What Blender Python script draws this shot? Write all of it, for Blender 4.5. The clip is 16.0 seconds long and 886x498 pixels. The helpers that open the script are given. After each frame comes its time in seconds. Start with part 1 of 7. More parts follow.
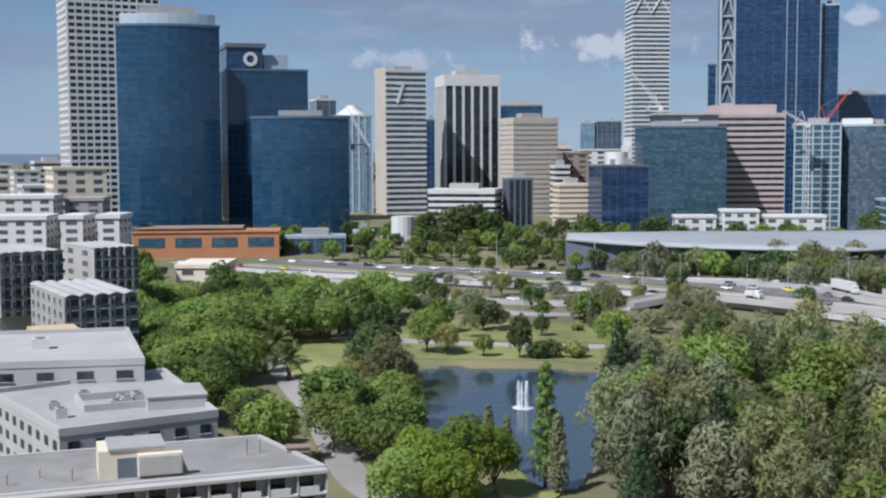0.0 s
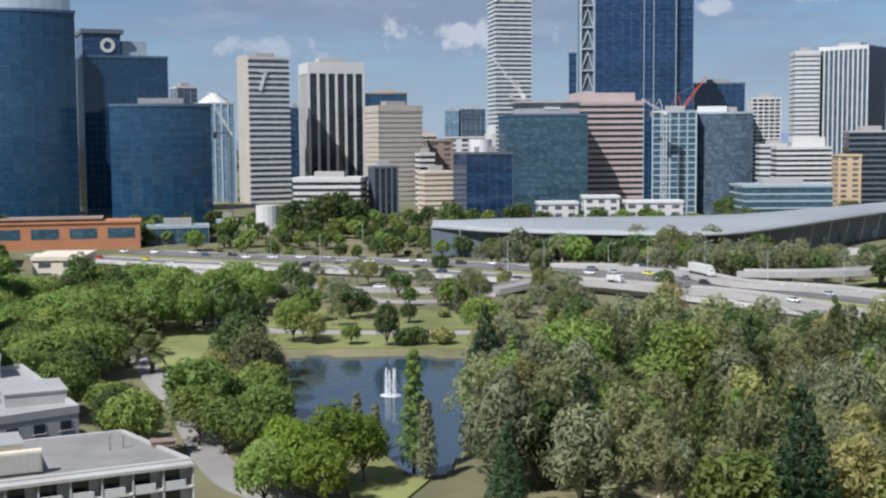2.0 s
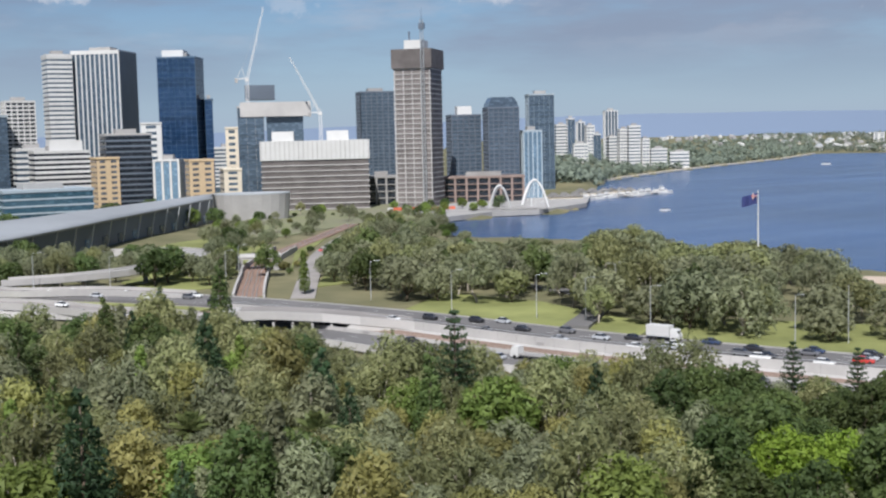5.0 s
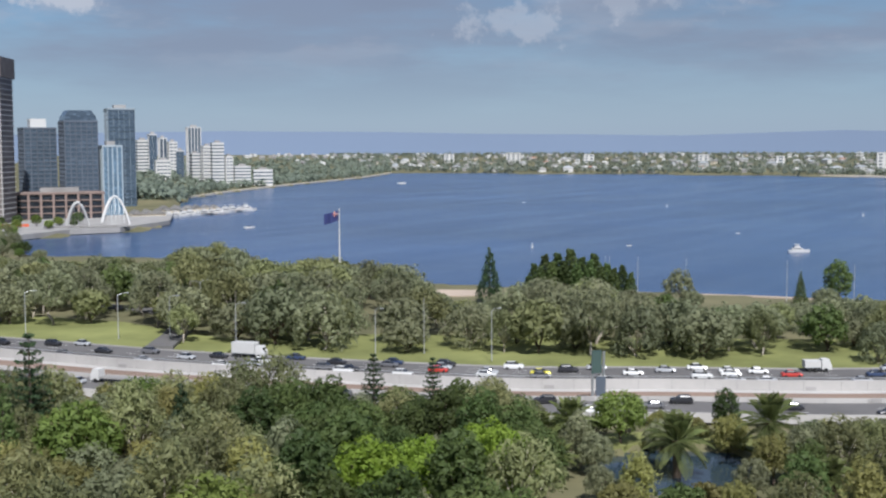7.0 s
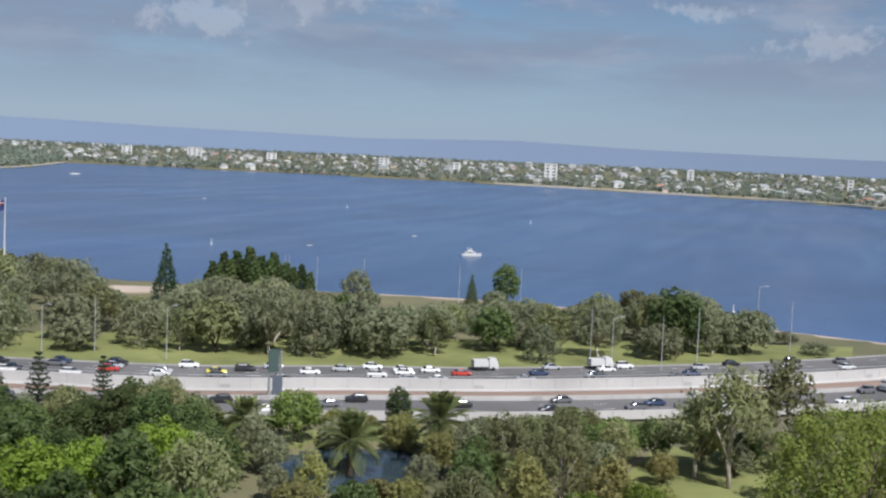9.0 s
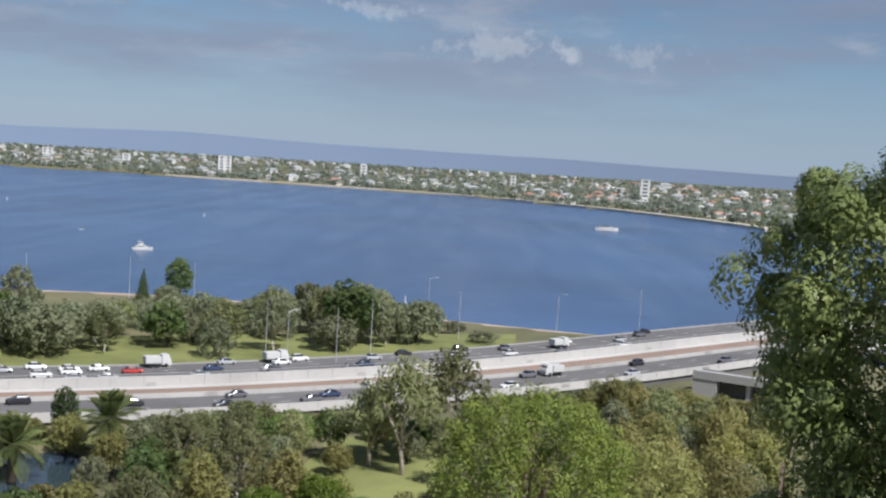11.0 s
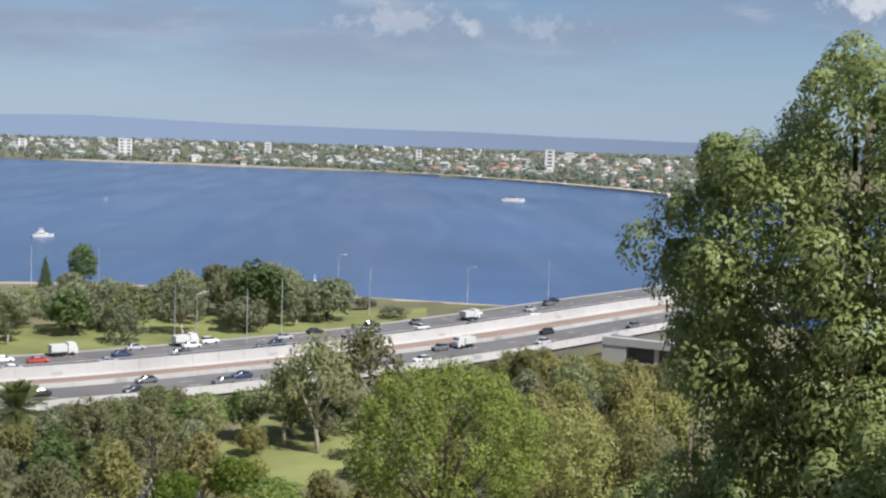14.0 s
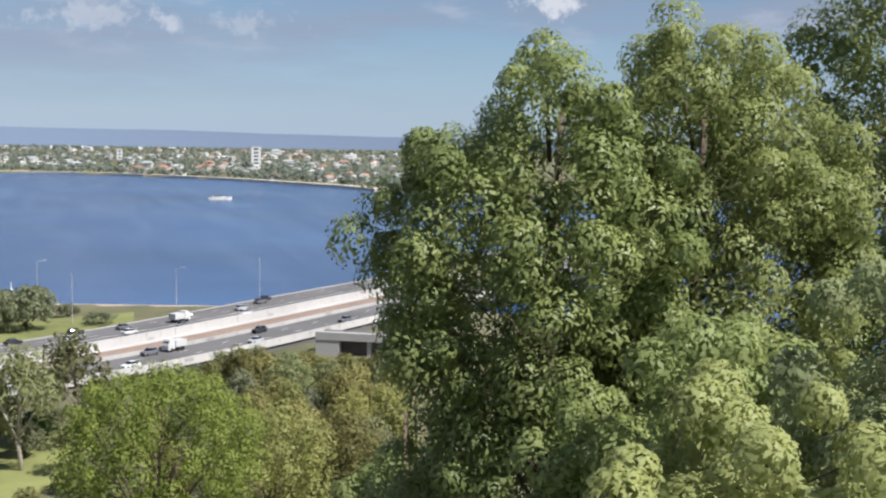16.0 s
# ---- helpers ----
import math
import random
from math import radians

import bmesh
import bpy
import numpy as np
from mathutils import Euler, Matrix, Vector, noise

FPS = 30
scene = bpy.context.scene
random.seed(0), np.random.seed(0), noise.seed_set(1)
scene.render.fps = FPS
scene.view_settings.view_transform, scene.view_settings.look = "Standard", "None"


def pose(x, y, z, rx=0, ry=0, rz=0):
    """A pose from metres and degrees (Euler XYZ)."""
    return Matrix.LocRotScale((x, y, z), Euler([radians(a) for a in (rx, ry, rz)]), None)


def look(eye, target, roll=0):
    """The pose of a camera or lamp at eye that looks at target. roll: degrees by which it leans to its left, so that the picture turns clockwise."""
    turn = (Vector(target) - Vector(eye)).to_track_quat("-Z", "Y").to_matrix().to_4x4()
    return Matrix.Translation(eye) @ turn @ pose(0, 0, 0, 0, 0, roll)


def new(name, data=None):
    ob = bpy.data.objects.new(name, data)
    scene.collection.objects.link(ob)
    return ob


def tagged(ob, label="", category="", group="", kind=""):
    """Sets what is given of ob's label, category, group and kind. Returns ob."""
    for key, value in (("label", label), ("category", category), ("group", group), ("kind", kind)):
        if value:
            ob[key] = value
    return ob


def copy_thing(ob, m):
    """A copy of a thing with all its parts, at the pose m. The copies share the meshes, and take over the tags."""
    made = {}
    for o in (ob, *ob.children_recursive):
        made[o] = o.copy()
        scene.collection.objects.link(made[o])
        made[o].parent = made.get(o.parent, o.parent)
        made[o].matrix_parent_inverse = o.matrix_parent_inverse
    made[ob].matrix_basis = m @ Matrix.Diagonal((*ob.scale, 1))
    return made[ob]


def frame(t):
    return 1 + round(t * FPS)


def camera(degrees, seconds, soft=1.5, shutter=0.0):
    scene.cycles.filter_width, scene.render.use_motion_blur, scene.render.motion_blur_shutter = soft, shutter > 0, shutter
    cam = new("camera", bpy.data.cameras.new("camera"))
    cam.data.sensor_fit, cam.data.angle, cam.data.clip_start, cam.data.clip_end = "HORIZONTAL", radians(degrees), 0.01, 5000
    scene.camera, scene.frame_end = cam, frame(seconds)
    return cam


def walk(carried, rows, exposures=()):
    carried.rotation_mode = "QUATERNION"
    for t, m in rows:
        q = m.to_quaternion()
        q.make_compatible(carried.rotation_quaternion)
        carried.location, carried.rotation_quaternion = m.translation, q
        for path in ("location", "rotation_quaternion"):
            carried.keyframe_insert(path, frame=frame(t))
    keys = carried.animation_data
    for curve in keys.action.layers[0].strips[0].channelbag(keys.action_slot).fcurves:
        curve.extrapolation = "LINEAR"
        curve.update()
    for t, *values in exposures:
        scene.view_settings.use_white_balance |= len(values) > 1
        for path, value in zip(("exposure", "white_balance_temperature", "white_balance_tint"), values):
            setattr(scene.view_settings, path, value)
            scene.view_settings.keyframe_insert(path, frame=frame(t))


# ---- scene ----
cam = camera(39.83, 16.0, soft=2.3)
EYE = (0.0, 0.0, 55.0)
# seconds, yaw, pitch, roll of the hand-held turn at the lookout rail
TURN = [
    (0.0, 0.0, -4.31, 0.24), (0.5, -0.68, -4.42, 0.15), (1.0, -1.45, -4.66, 0.04), (1.5, -3.05, -4.80, 0.16),
    (2.0, -6.30, -4.91, 0.44), (2.5, -11.48, -4.95, 0.84), (3.0, -18.13, -4.95, 1.08), (3.5, -24.84, -4.88, 1.37),
    (4.0, -31.02, -4.94, 1.13), (4.2, -33.15, -4.99, 1.07), (6.3, -50.92, -5.24, 1.33), (6.5, -53.19, -5.07, 1.08),
    (7.0, -59.23, -4.72, 0.22), (7.5, -64.64, -4.54, -0.83), (8.0, -68.60, -4.63, -1.78), (8.5, -71.37, -4.63, -2.24),
    (9.0, -73.96, -4.48, -2.51), (9.5, -77.21, -4.23, -2.73), (10.0, -81.31, -3.99, -2.96), (10.2, -83.07, -3.96, -2.99),
    (12.3, -93.75, -4.41, -3.87), (12.5, -93.77, -4.52, -3.77), (13.0, -93.30, -4.80, -3.41), (13.5, -92.76, -5.00, -2.71),
    (14.0, -93.53, -5.00, -1.74), (14.5, -96.10, -4.92, -1.07), (15.0, -100.38, -4.83, -0.84), (15.5, -104.81, -4.85, -0.78),
    (16.0, -107.19, -4.87, -0.81)]
walk(cam, [(t, pose(*EYE, 90 + p, r, y)) for t, y, p, r in TURN], [(0.0, 0.38, 5850, 11), (4.0, 0.44, 6180, 11), (7.0, 0.27, 6060, 11), (10.2, 0.28, 6120, 11), (12.5, 0.48, 6220, 11), (14.5, 0.54, 6240, 11), (16.0, 0.64, 6280, 11)])

# ---- light ----
SUN_AZ, SUN_EL = 133.0, 50.0     # degrees to the left of the first view, and above the horizon
sun_way = Vector((-math.sin(radians(SUN_AZ)) * math.cos(radians(SUN_EL)), math.cos(radians(SUN_AZ)) * math.cos(radians(SUN_EL)), math.sin(radians(SUN_EL))))
sun = new("sun", bpy.data.lights.new("sun", "SUN"))
sun.data.energy, sun.data.angle, sun.data.color = 4.8, radians(0.6), (1.0, 0.96, 0.90)
sun.matrix_world = look(sun_way * 100, (0, 0, 0))

world = bpy.data.worlds.new("sky")
scene.world = world
world.use_nodes = True
wn, wl = world.node_tree.nodes, world.node_tree.links
wn.clear()
w_out, w_bg, w_sky = wn.new("ShaderNodeOutputWorld"), wn.new("ShaderNodeBackground"), wn.new("ShaderNodeTexSky")
w_sky.sky_type, w_sky.sun_disc = "NISHITA", False
w_sky.sun_elevation, w_sky.sun_rotation = radians(SUN_EL), radians(-SUN_AZ)
w_sky.air_density, w_sky.dust_density, w_sky.ozone_density = 1.0, 0.0, 2.0
SKY = 0.048
w_dim = wn.new("ShaderNodeVectorMath"); w_dim.operation = "MULTIPLY"; w_dim.inputs[1].default_value = (SKY * 0.84, SKY * 0.96, SKY * 1.12)
wl.new(w_sky.outputs[0], w_dim.inputs[0])
w_co = wn.new("ShaderNodeTexCoord")


def P(a, d):
    """A place by its bearing (degrees to the left of the first view) and distance from the lookout."""
    return (-math.sin(radians(a)) * d, math.cos(radians(a)) * d)


def cloud_layer(scale, offset, lo, hi, detail, below):
    """A mask of clouds over the sky's directions, stretched into flat banks."""
    mp = wn.new("ShaderNodeMapping"); mp.inputs["Location"].default_value = offset; mp.inputs["Scale"].default_value = scale
    nz = wn.new("ShaderNodeTexNoise"); nz.inputs["Scale"].default_value = 1.0; nz.inputs["Detail"].default_value = detail; nz.inputs["Roughness"].default_value = 0.58
    rp = wn.new("ShaderNodeMapRange"); rp.interpolation_type = "SMOOTHSTEP"
    rp.inputs["From Min"].default_value, rp.inputs["From Max"].default_value = lo, hi
    wl.new(w_co.outputs["Generated"], mp.inputs[0]); wl.new(mp.outputs[0], nz.inputs["Vector"]); wl.new(nz.outputs[0], rp.inputs[0])
    sp = wn.new("ShaderNodeSeparateXYZ"); wl.new(w_co.outputs["Generated"], sp.inputs[0])
    up = wn.new("ShaderNodeMapRange"); up.inputs["From Min"].default_value, up.inputs["From Max"].default_value = below
    wl.new(sp.outputs[2], up.inputs[0])
    mu = wn.new("ShaderNodeMath"); mu.operation = "MULTIPLY"; wl.new(rp.outputs[0], mu.inputs[0]); wl.new(up.outputs[0], mu.inputs[1])
    return mu.outputs[0]


def sky_mix(under, mask, colour, amount):
    am = wn.new("ShaderNodeMath"); am.operation = "MULTIPLY"; am.inputs[1].default_value = amount; wl.new(mask, am.inputs[0])
    mx = wn.new("ShaderNodeMix"); mx.data_type = "RGBA"
    wl.new(am.outputs[0], mx.inputs[0]); wl.new(under, mx.inputs[6]); mx.inputs[7].default_value = (*colour, 1)
    return mx.outputs[2]


veil = cloud_layer((2.6, 2.6, 15), (1.3, 0.4, 0.2), 0.36, 0.62, 7, (0.02, 0.08))
puffs_mask = cloud_layer((6, 6, 22), (4.1, 2.7, 1.0), 0.53, 0.66, 9, (0.05, 0.10))
grey_mask = cloud_layer((4.5, 4.5, 20), (9.0, 1.7, 3.0), 0.48, 0.70, 8, (0.05, 0.12))


def cumulus(a, e, wide, high):
    """One heaped cloud at a bearing and elevation, with a ragged edge."""
    way = Vector((*P(a, math.cos(radians(e))), math.sin(radians(e))))
    sub = wn.new("ShaderNodeVectorMath"); sub.operation = "SUBTRACT"; sub.inputs[1].default_value = way
    sca = wn.new("ShaderNodeVectorMath"); sca.operation = "MULTIPLY"; sca.inputs[1].default_value = (1 / wide, 1 / wide, 1 / high)
    ln = wn.new("ShaderNodeVectorMath"); ln.operation = "LENGTH"
    wl.new(w_co.outputs["Generated"], sub.inputs[0]); wl.new(sub.outputs[0], sca.inputs[0]); wl.new(sca.outputs[0], ln.inputs[0])
    nz = wn.new("ShaderNodeTexNoise"); nz.inputs["Scale"].default_value = 38; nz.inputs["Detail"].default_value = 9; nz.inputs["Roughness"].default_value = 0.64
    wl.new(w_co.outputs["Generated"], nz.inputs["Vector"])
    su = wn.new("ShaderNodeMath"); su.operation = "MULTIPLY_ADD"; su.inputs[1].default_value = 4.4
    neg = wn.new("ShaderNodeMath"); neg.operation = "SUBTRACT"; neg.inputs[0].default_value = -1.25; wl.new(ln.outputs["Value"], neg.inputs[1])
    wl.new(nz.outputs[0], su.inputs[0]); wl.new(neg.outputs[0], su.inputs[2])
    rp = wn.new("ShaderNodeMapRange"); rp.interpolation_type = "SMOOTHSTEP"
    rp.inputs["From Min"].default_value, rp.inputs["From Max"].default_value = 0.15, 0.8
    wl.new(su.outputs[0], rp.inputs[0])
    return rp.outputs[0]


low = cloud_layer((0.5, 0.5, 1), (0, 0, 0), 0.0, 0.05, 1, (0.12, -0.01))
w_col = sky_mix(w_dim.outputs[0], low, (0.245, 0.32, 0.44), 0.85)
w_col = sky_mix(w_col, veil, (0.21, 0.24, 0.31), 0.82)
w_col = sky_mix(w_col, puffs_mask, (0.36, 0.38, 0.43), 0.45)
w_col = sky_mix(w_col, grey_mask, (0.18, 0.21, 0.275), 0.55)
for a, e, wide, high, amount in ((-6.6, 5.2, 0.075, 0.016, 0.7), (2.0, 4.3, 0.05, 0.012, 0.4), (-18.8, 6.0, 0.03, 0.010, 0.6), (-23.6, 6.6, 0.05, 0.009, 0.6), (-41.8, 6.5, 0.04, 0.009, 0.6),
                              (-33, 6.2, 0.03, 0.010, 0.3), (-62.5, 5.9, 0.06, 0.02, 0.35), (-69, 6.6, 0.07, 0.014, 0.25), (-85.5, 6.9, 0.05, 0.009, 0.35), (-91.6, 5.6, 0.07, 0.016, 0.35), (-97.0, 5.4, 0.07, 0.014, 0.25), (-111.8, 6.8, 0.045, 0.018, 0.8)):
    w_col = sky_mix(w_col, cumulus(a, e, wide, high), (0.50, 0.51, 0.54), amount)
wl.new(w_col, w_bg.inputs[0]); w_bg.inputs[1].default_value = 1.0
wl.new(w_bg.outputs[0], w_out.inputs[0])


# ---- small tools ----
class Shape:
    """Collects faces of one mesh."""

    def __init__(self):
        self.v, self.f = [], []

    def add(self, vs, fs):
        n = len(self.v)
        self.v += [tuple(p) for p in vs]
        self.f += [tuple(i + n for i in f) for f in fs]
        return self

    def box(self, x0, y0, z0, x1, y1, z1, m=None):
        vs = [Vector((x, y, z)) for z in (z0, z1) for x, y in ((x0, y0), (x1, y0), (x1, y1), (x0, y1))]
        if m is not None:
            vs = [m @ p for p in vs]
        return self.add(vs, [(3, 2, 1, 0), (4, 5, 6, 7), (0, 1, 5, 4), (1, 2, 6, 5), (2, 3, 7, 6), (3, 0, 4, 7)])

    def prism(self, foot, z0, z1, top=1.0):
        n = len(foot)
        cx, cy = sum(p[0] for p in foot) / n, sum(p[1] for p in foot) / n
        vs = [(x, y, z0) for x, y in foot] + [(cx + (x - cx) * top, cy + (y - cy) * top, z1) for x, y in foot]
        fs = [tuple(range(n))[::-1], tuple(range(n, 2 * n))] + [(i, (i + 1) % n, n + (i + 1) % n, n + i) for i in range(n)]
        return self.add(vs, fs)

    def tube(self, pts, radii, n=6):
        pts = [Vector(p) for p in pts]
        rings = []
        for i, p in enumerate(pts):
            d = (pts[min(i + 1, len(pts) - 1)] - pts[max(i - 1, 0)]).normalized()
            a = d.orthogonal().normalized()
            b = d.cross(a)
            rings.append([p + (a * math.cos(k * math.tau / n) + b * math.sin(k * math.tau / n)) * radii[i] for k in range(n)])
        vs = [p for r in rings for p in r]
        fs = [(i * n + k, i * n + (k + 1) % n, (i + 1) * n + (k + 1) % n, (i + 1) * n + k) for i in range(len(pts) - 1) for k in range(n)]
        fs += [tuple(range(n))[::-1], tuple(range((len(pts) - 1) * n, len(pts) * n))]
        return self.add(vs, fs)

    def mesh(self, name, material, smooth=False):
        me = bpy.data.meshes.new(name)
        me.from_pydata(self.v, [], self.f)
        me.materials.append(material)
        if smooth:
            me.polygons.foreach_set("use_smooth", [True] * len(me.polygons))
        me.update()
        return me


def part(name, shape, material, parent, label="", m=None, smooth=False):
    """One mesh object under a thing or a part."""
    me = shape if isinstance(shape, bpy.types.Mesh) else shape.mesh(name, material, smooth)
    ob = new(name, me)
    ob.parent = parent
    if m is not None:
        ob.matrix_basis = m
    return tagged(ob, label)


def thing(name, label, category, m, group="", kind=""):
    ob = new(name)
    ob.empty_display_size = 0.5
    ob.matrix_basis = m
    return tagged(ob, label, category, group, kind)


def solid(name, shape, material, label="", category="", kind="", smooth=False, group=""):
    return tagged(new(name, shape.mesh(name, material, smooth)), label, category, group, kind)


def at(a, d, z=0.0, turn=0.0, s=1.0):
    x, y = P(a, d)
    m = pose(x, y, z, 0, 0, a + turn)
    return m @ Matrix.Diagonal((s, s, s, 1)) if not isinstance(s, tuple) else m @ Matrix.Diagonal((*s, 1))


# ---- materials ----
def surface(name, colour, rough=0.8, metal=0.0, vary=0.25, grain=1.5, stain=0.12, bump=0.15, piece=0.12, ior=1.5, second=None, coords="Object", streak=1.0):
    """Paint, stone, glass or soil: a base colour with fine grain, wide stains and a shade of its own for each piece."""
    m = bpy.data.materials.new(name)
    m.use_nodes = True
    n, l = m.node_tree.nodes, m.node_tree.links
    b = n["Principled BSDF"]
    b.inputs["Roughness"].default_value, b.inputs["Metallic"].default_value, b.inputs["IOR"].default_value = rough, metal, ior
    co = n.new("ShaderNodeTexCoord")
    src = co.outputs[coords]
    if streak != 1.0:
        mp = n.new("ShaderNodeMapping"); mp.inputs["Scale"].default_value = (1, 1, streak); l.new(src, mp.inputs[0]); src = mp.outputs[0]
    fine, wide = n.new("ShaderNodeTexNoise"), n.new("ShaderNodeTexNoise")
    for k, s, d in ((fine, grain, 5), (wide, stain, 3)):
        k.inputs["Scale"].default_value, k.inputs["Detail"].default_value = s, d
        l.new(src, k.inputs["Vector"])
    mix = n.new("ShaderNodeMix"); mix.data_type = "RGBA"
    lo = [c * (1 - vary) for c in colour]
    hi = second or [min(1, c * (1 + vary)) for c in colour]
    mix.inputs[6].default_value, mix.inputs[7].default_value = (*lo, 1), (*hi, 1)
    avg = n.new("ShaderNodeMath"); avg.operation = "MULTIPLY_ADD"; avg.inputs[1].default_value = 0.45
    l.new(fine.outputs[0], avg.inputs[0])
    wm = n.new("ShaderNodeMapRange"); wm.inputs["From Min"].default_value, wm.inputs["From Max"].default_value = 0.3, 0.7
    wm.inputs["To Min"].default_value, wm.inputs["To Max"].default_value = -0.05, 0.6
    l.new(wide.outputs[0], wm.inputs[0]); l.new(wm.outputs[0], avg.inputs[2]); l.new(avg.outputs[0], mix.inputs[0])
    col = mix.outputs[2]
    if piece:
        info = n.new("ShaderNodeObjectInfo")
        hs = n.new("ShaderNodeHueSaturation")
        r = n.new("ShaderNodeMapRange"); r.inputs["To Min"].default_value, r.inputs["To Max"].default_value = 1 - piece, 1 + piece
        l.new(info.outputs["Random"], r.inputs[0]); l.new(r.outputs[0], hs.inputs["Value"]); l.new(col, hs.inputs["Color"])
        col = hs.outputs[0]
    l.new(col, b.inputs["Base Color"])
    if bump:
        bp = n.new("ShaderNodeBump"); bp.inputs["Strength"].default_value = bump; bp.inputs["Distance"].default_value = 0.05
        l.new(fine.outputs[0], bp.inputs["Height"]); l.new(bp.outputs[0], b.inputs["Normal"])
    return m


def glazing(name, colour, rough=0.06, ior=1.6, piece=0.2, wave=0.02, blinds=0.55):
    """Reflective window glass, uneven from pane to pane, with paler blinds drawn behind some of them."""
    m = surface(name, colour, rough, 0.0, 0.2, 0.1, 0.02, 0, piece, ior)
    n, l = m.node_tree.nodes, m.node_tree.links
    b = n["Principled BSDF"]
    nz = n.new("ShaderNodeTexNoise"); nz.inputs["Scale"].default_value = 0.15
    bp = n.new("ShaderNodeBump"); bp.inputs["Strength"].default_value = wave; bp.inputs["Distance"].default_value = 1.0
    co = n.new("ShaderNodeTexCoord"); l.new(co.outputs["Object"], nz.inputs["Vector"])
    l.new(nz.outputs[0], bp.inputs["Height"]); l.new(bp.outputs[0], b.inputs["Normal"])
    snap = n.new("ShaderNodeVectorMath"); snap.operation = "SNAP"; snap.inputs[1].default_value = (2.6, 50.0, 1.3)
    off = n.new("ShaderNodeVectorMath"); off.inputs[1].default_value = (200.35, 25.0, 200.9)
    info = n.new("ShaderNodeObjectInfo")
    rnd = n.new("ShaderNodeTexWhiteNoise"); rnd.noise_dimensions = "4D"
    l.new(co.outputs["Object"], off.inputs[0]); l.new(off.outputs[0], snap.inputs[0]); l.new(snap.outputs[0], rnd.inputs["Vector"]); l.new(info.outputs["Random"], rnd.inputs["W"])
    k = n.new("ShaderNodeMapRange"); k.inputs["From Min"].default_value, k.inputs["From Max"].default_value = 0.55, 1.0
    k.inputs["To Max"].default_value = blinds
    mx = n.new("ShaderNodeMix"); mx.data_type = "RGBA"
    mx.inputs[7].default_value = (*[min(1, c * 1.9 + 0.03) for c in colour], 1)
    l.new(rnd.outputs["Value"], k.inputs[0]); l.new(k.outputs[0], mx.inputs[0])
    l.new(b.inputs["Base Color"].links[0].from_socket, mx.inputs[6]); l.new(mx.outputs[2], b.inputs["Base Color"])
    return m


def foliage(name, colour, second, rough=0.6, glow=0.5, hue=0.02, value=0.36):
    """Leaves: a shade for every leaf and every tree, with light coming through."""
    m = bpy.data.materials.new(name)
    m.use_nodes = True
    n, l = m.node_tree.nodes, m.node_tree.links
    b = n["Principled BSDF"]
    b.inputs["Roughness"].default_value = rough
    b.inputs["Specular IOR Level"].default_value = 0.3
    geo, info = n.new("ShaderNodeNewGeometry"), n.new("ShaderNodeObjectInfo")
    mix = n.new("ShaderNodeMix"); mix.data_type = "RGBA"
    mix.inputs[6].default_value, mix.inputs[7].default_value = (*colour, 1), (*second, 1)
    co = n.new("ShaderNodeTexCoord"); nz = n.new("ShaderNodeTexNoise"); nz.inputs["Scale"].default_value = 0.45; nz.inputs["Detail"].default_value = 3
    l.new(co.outputs["Object"], nz.inputs["Vector"])
    add = n.new("ShaderNodeMath"); add.operation = "MULTIPLY_ADD"; add.inputs[1].default_value = 0.28
    sub = n.new("ShaderNodeMath"); sub.operation = "MULTIPLY_ADD"; sub.inputs[1].default_value = 1.4; sub.inputs[2].default_value = -0.34
    l.new(nz.outputs[0], sub.inputs[0])
    l.new(geo.outputs["Random Per Island"], add.inputs[0]); l.new(sub.outputs[0], add.inputs[2]); l.new(add.outputs[0], mix.inputs[0])
    hs = n.new("ShaderNodeHueSaturation")
    for k, (lo, hi) in (("Hue", (0.5 - hue, 0.5 + hue)), ("Value", (1 - value, 1 + value))):
        r = n.new("ShaderNodeMapRange"); r.inputs["To Min"].default_value, r.inputs["To Max"].default_value = lo, hi
        if k == "Hue":
            l.new(info.outputs["Random"], r.inputs[0])
        else:
            f = n.new("ShaderNodeMath"); f.operation = "MULTIPLY"; f.inputs[1].default_value = 7.31
            g = n.new("ShaderNodeMath"); g.operation = "FRACT"
            l.new(info.outputs["Random"], f.inputs[0]); l.new(f.outputs[0], g.inputs[0]); l.new(g.outputs[0], r.inputs[0])
        l.new(r.outputs[0], hs.inputs[k])
    l.new(mix.outputs[2], hs.inputs["Color"]); l.new(hs.outputs[0], b.inputs["Base Color"])
    tr = n.new("ShaderNodeBsdfTranslucent"); l.new(hs.outputs[0], tr.inputs["Color"])
    sh = n.new("ShaderNodeMixShader"); sh.inputs[0].default_value = glow
    l.new(b.outputs[0], sh.inputs[1]); l.new(tr.outputs[0], sh.inputs[2]); l.new(sh.outputs[0], n["Material Output"].inputs["Surface"])
    return m


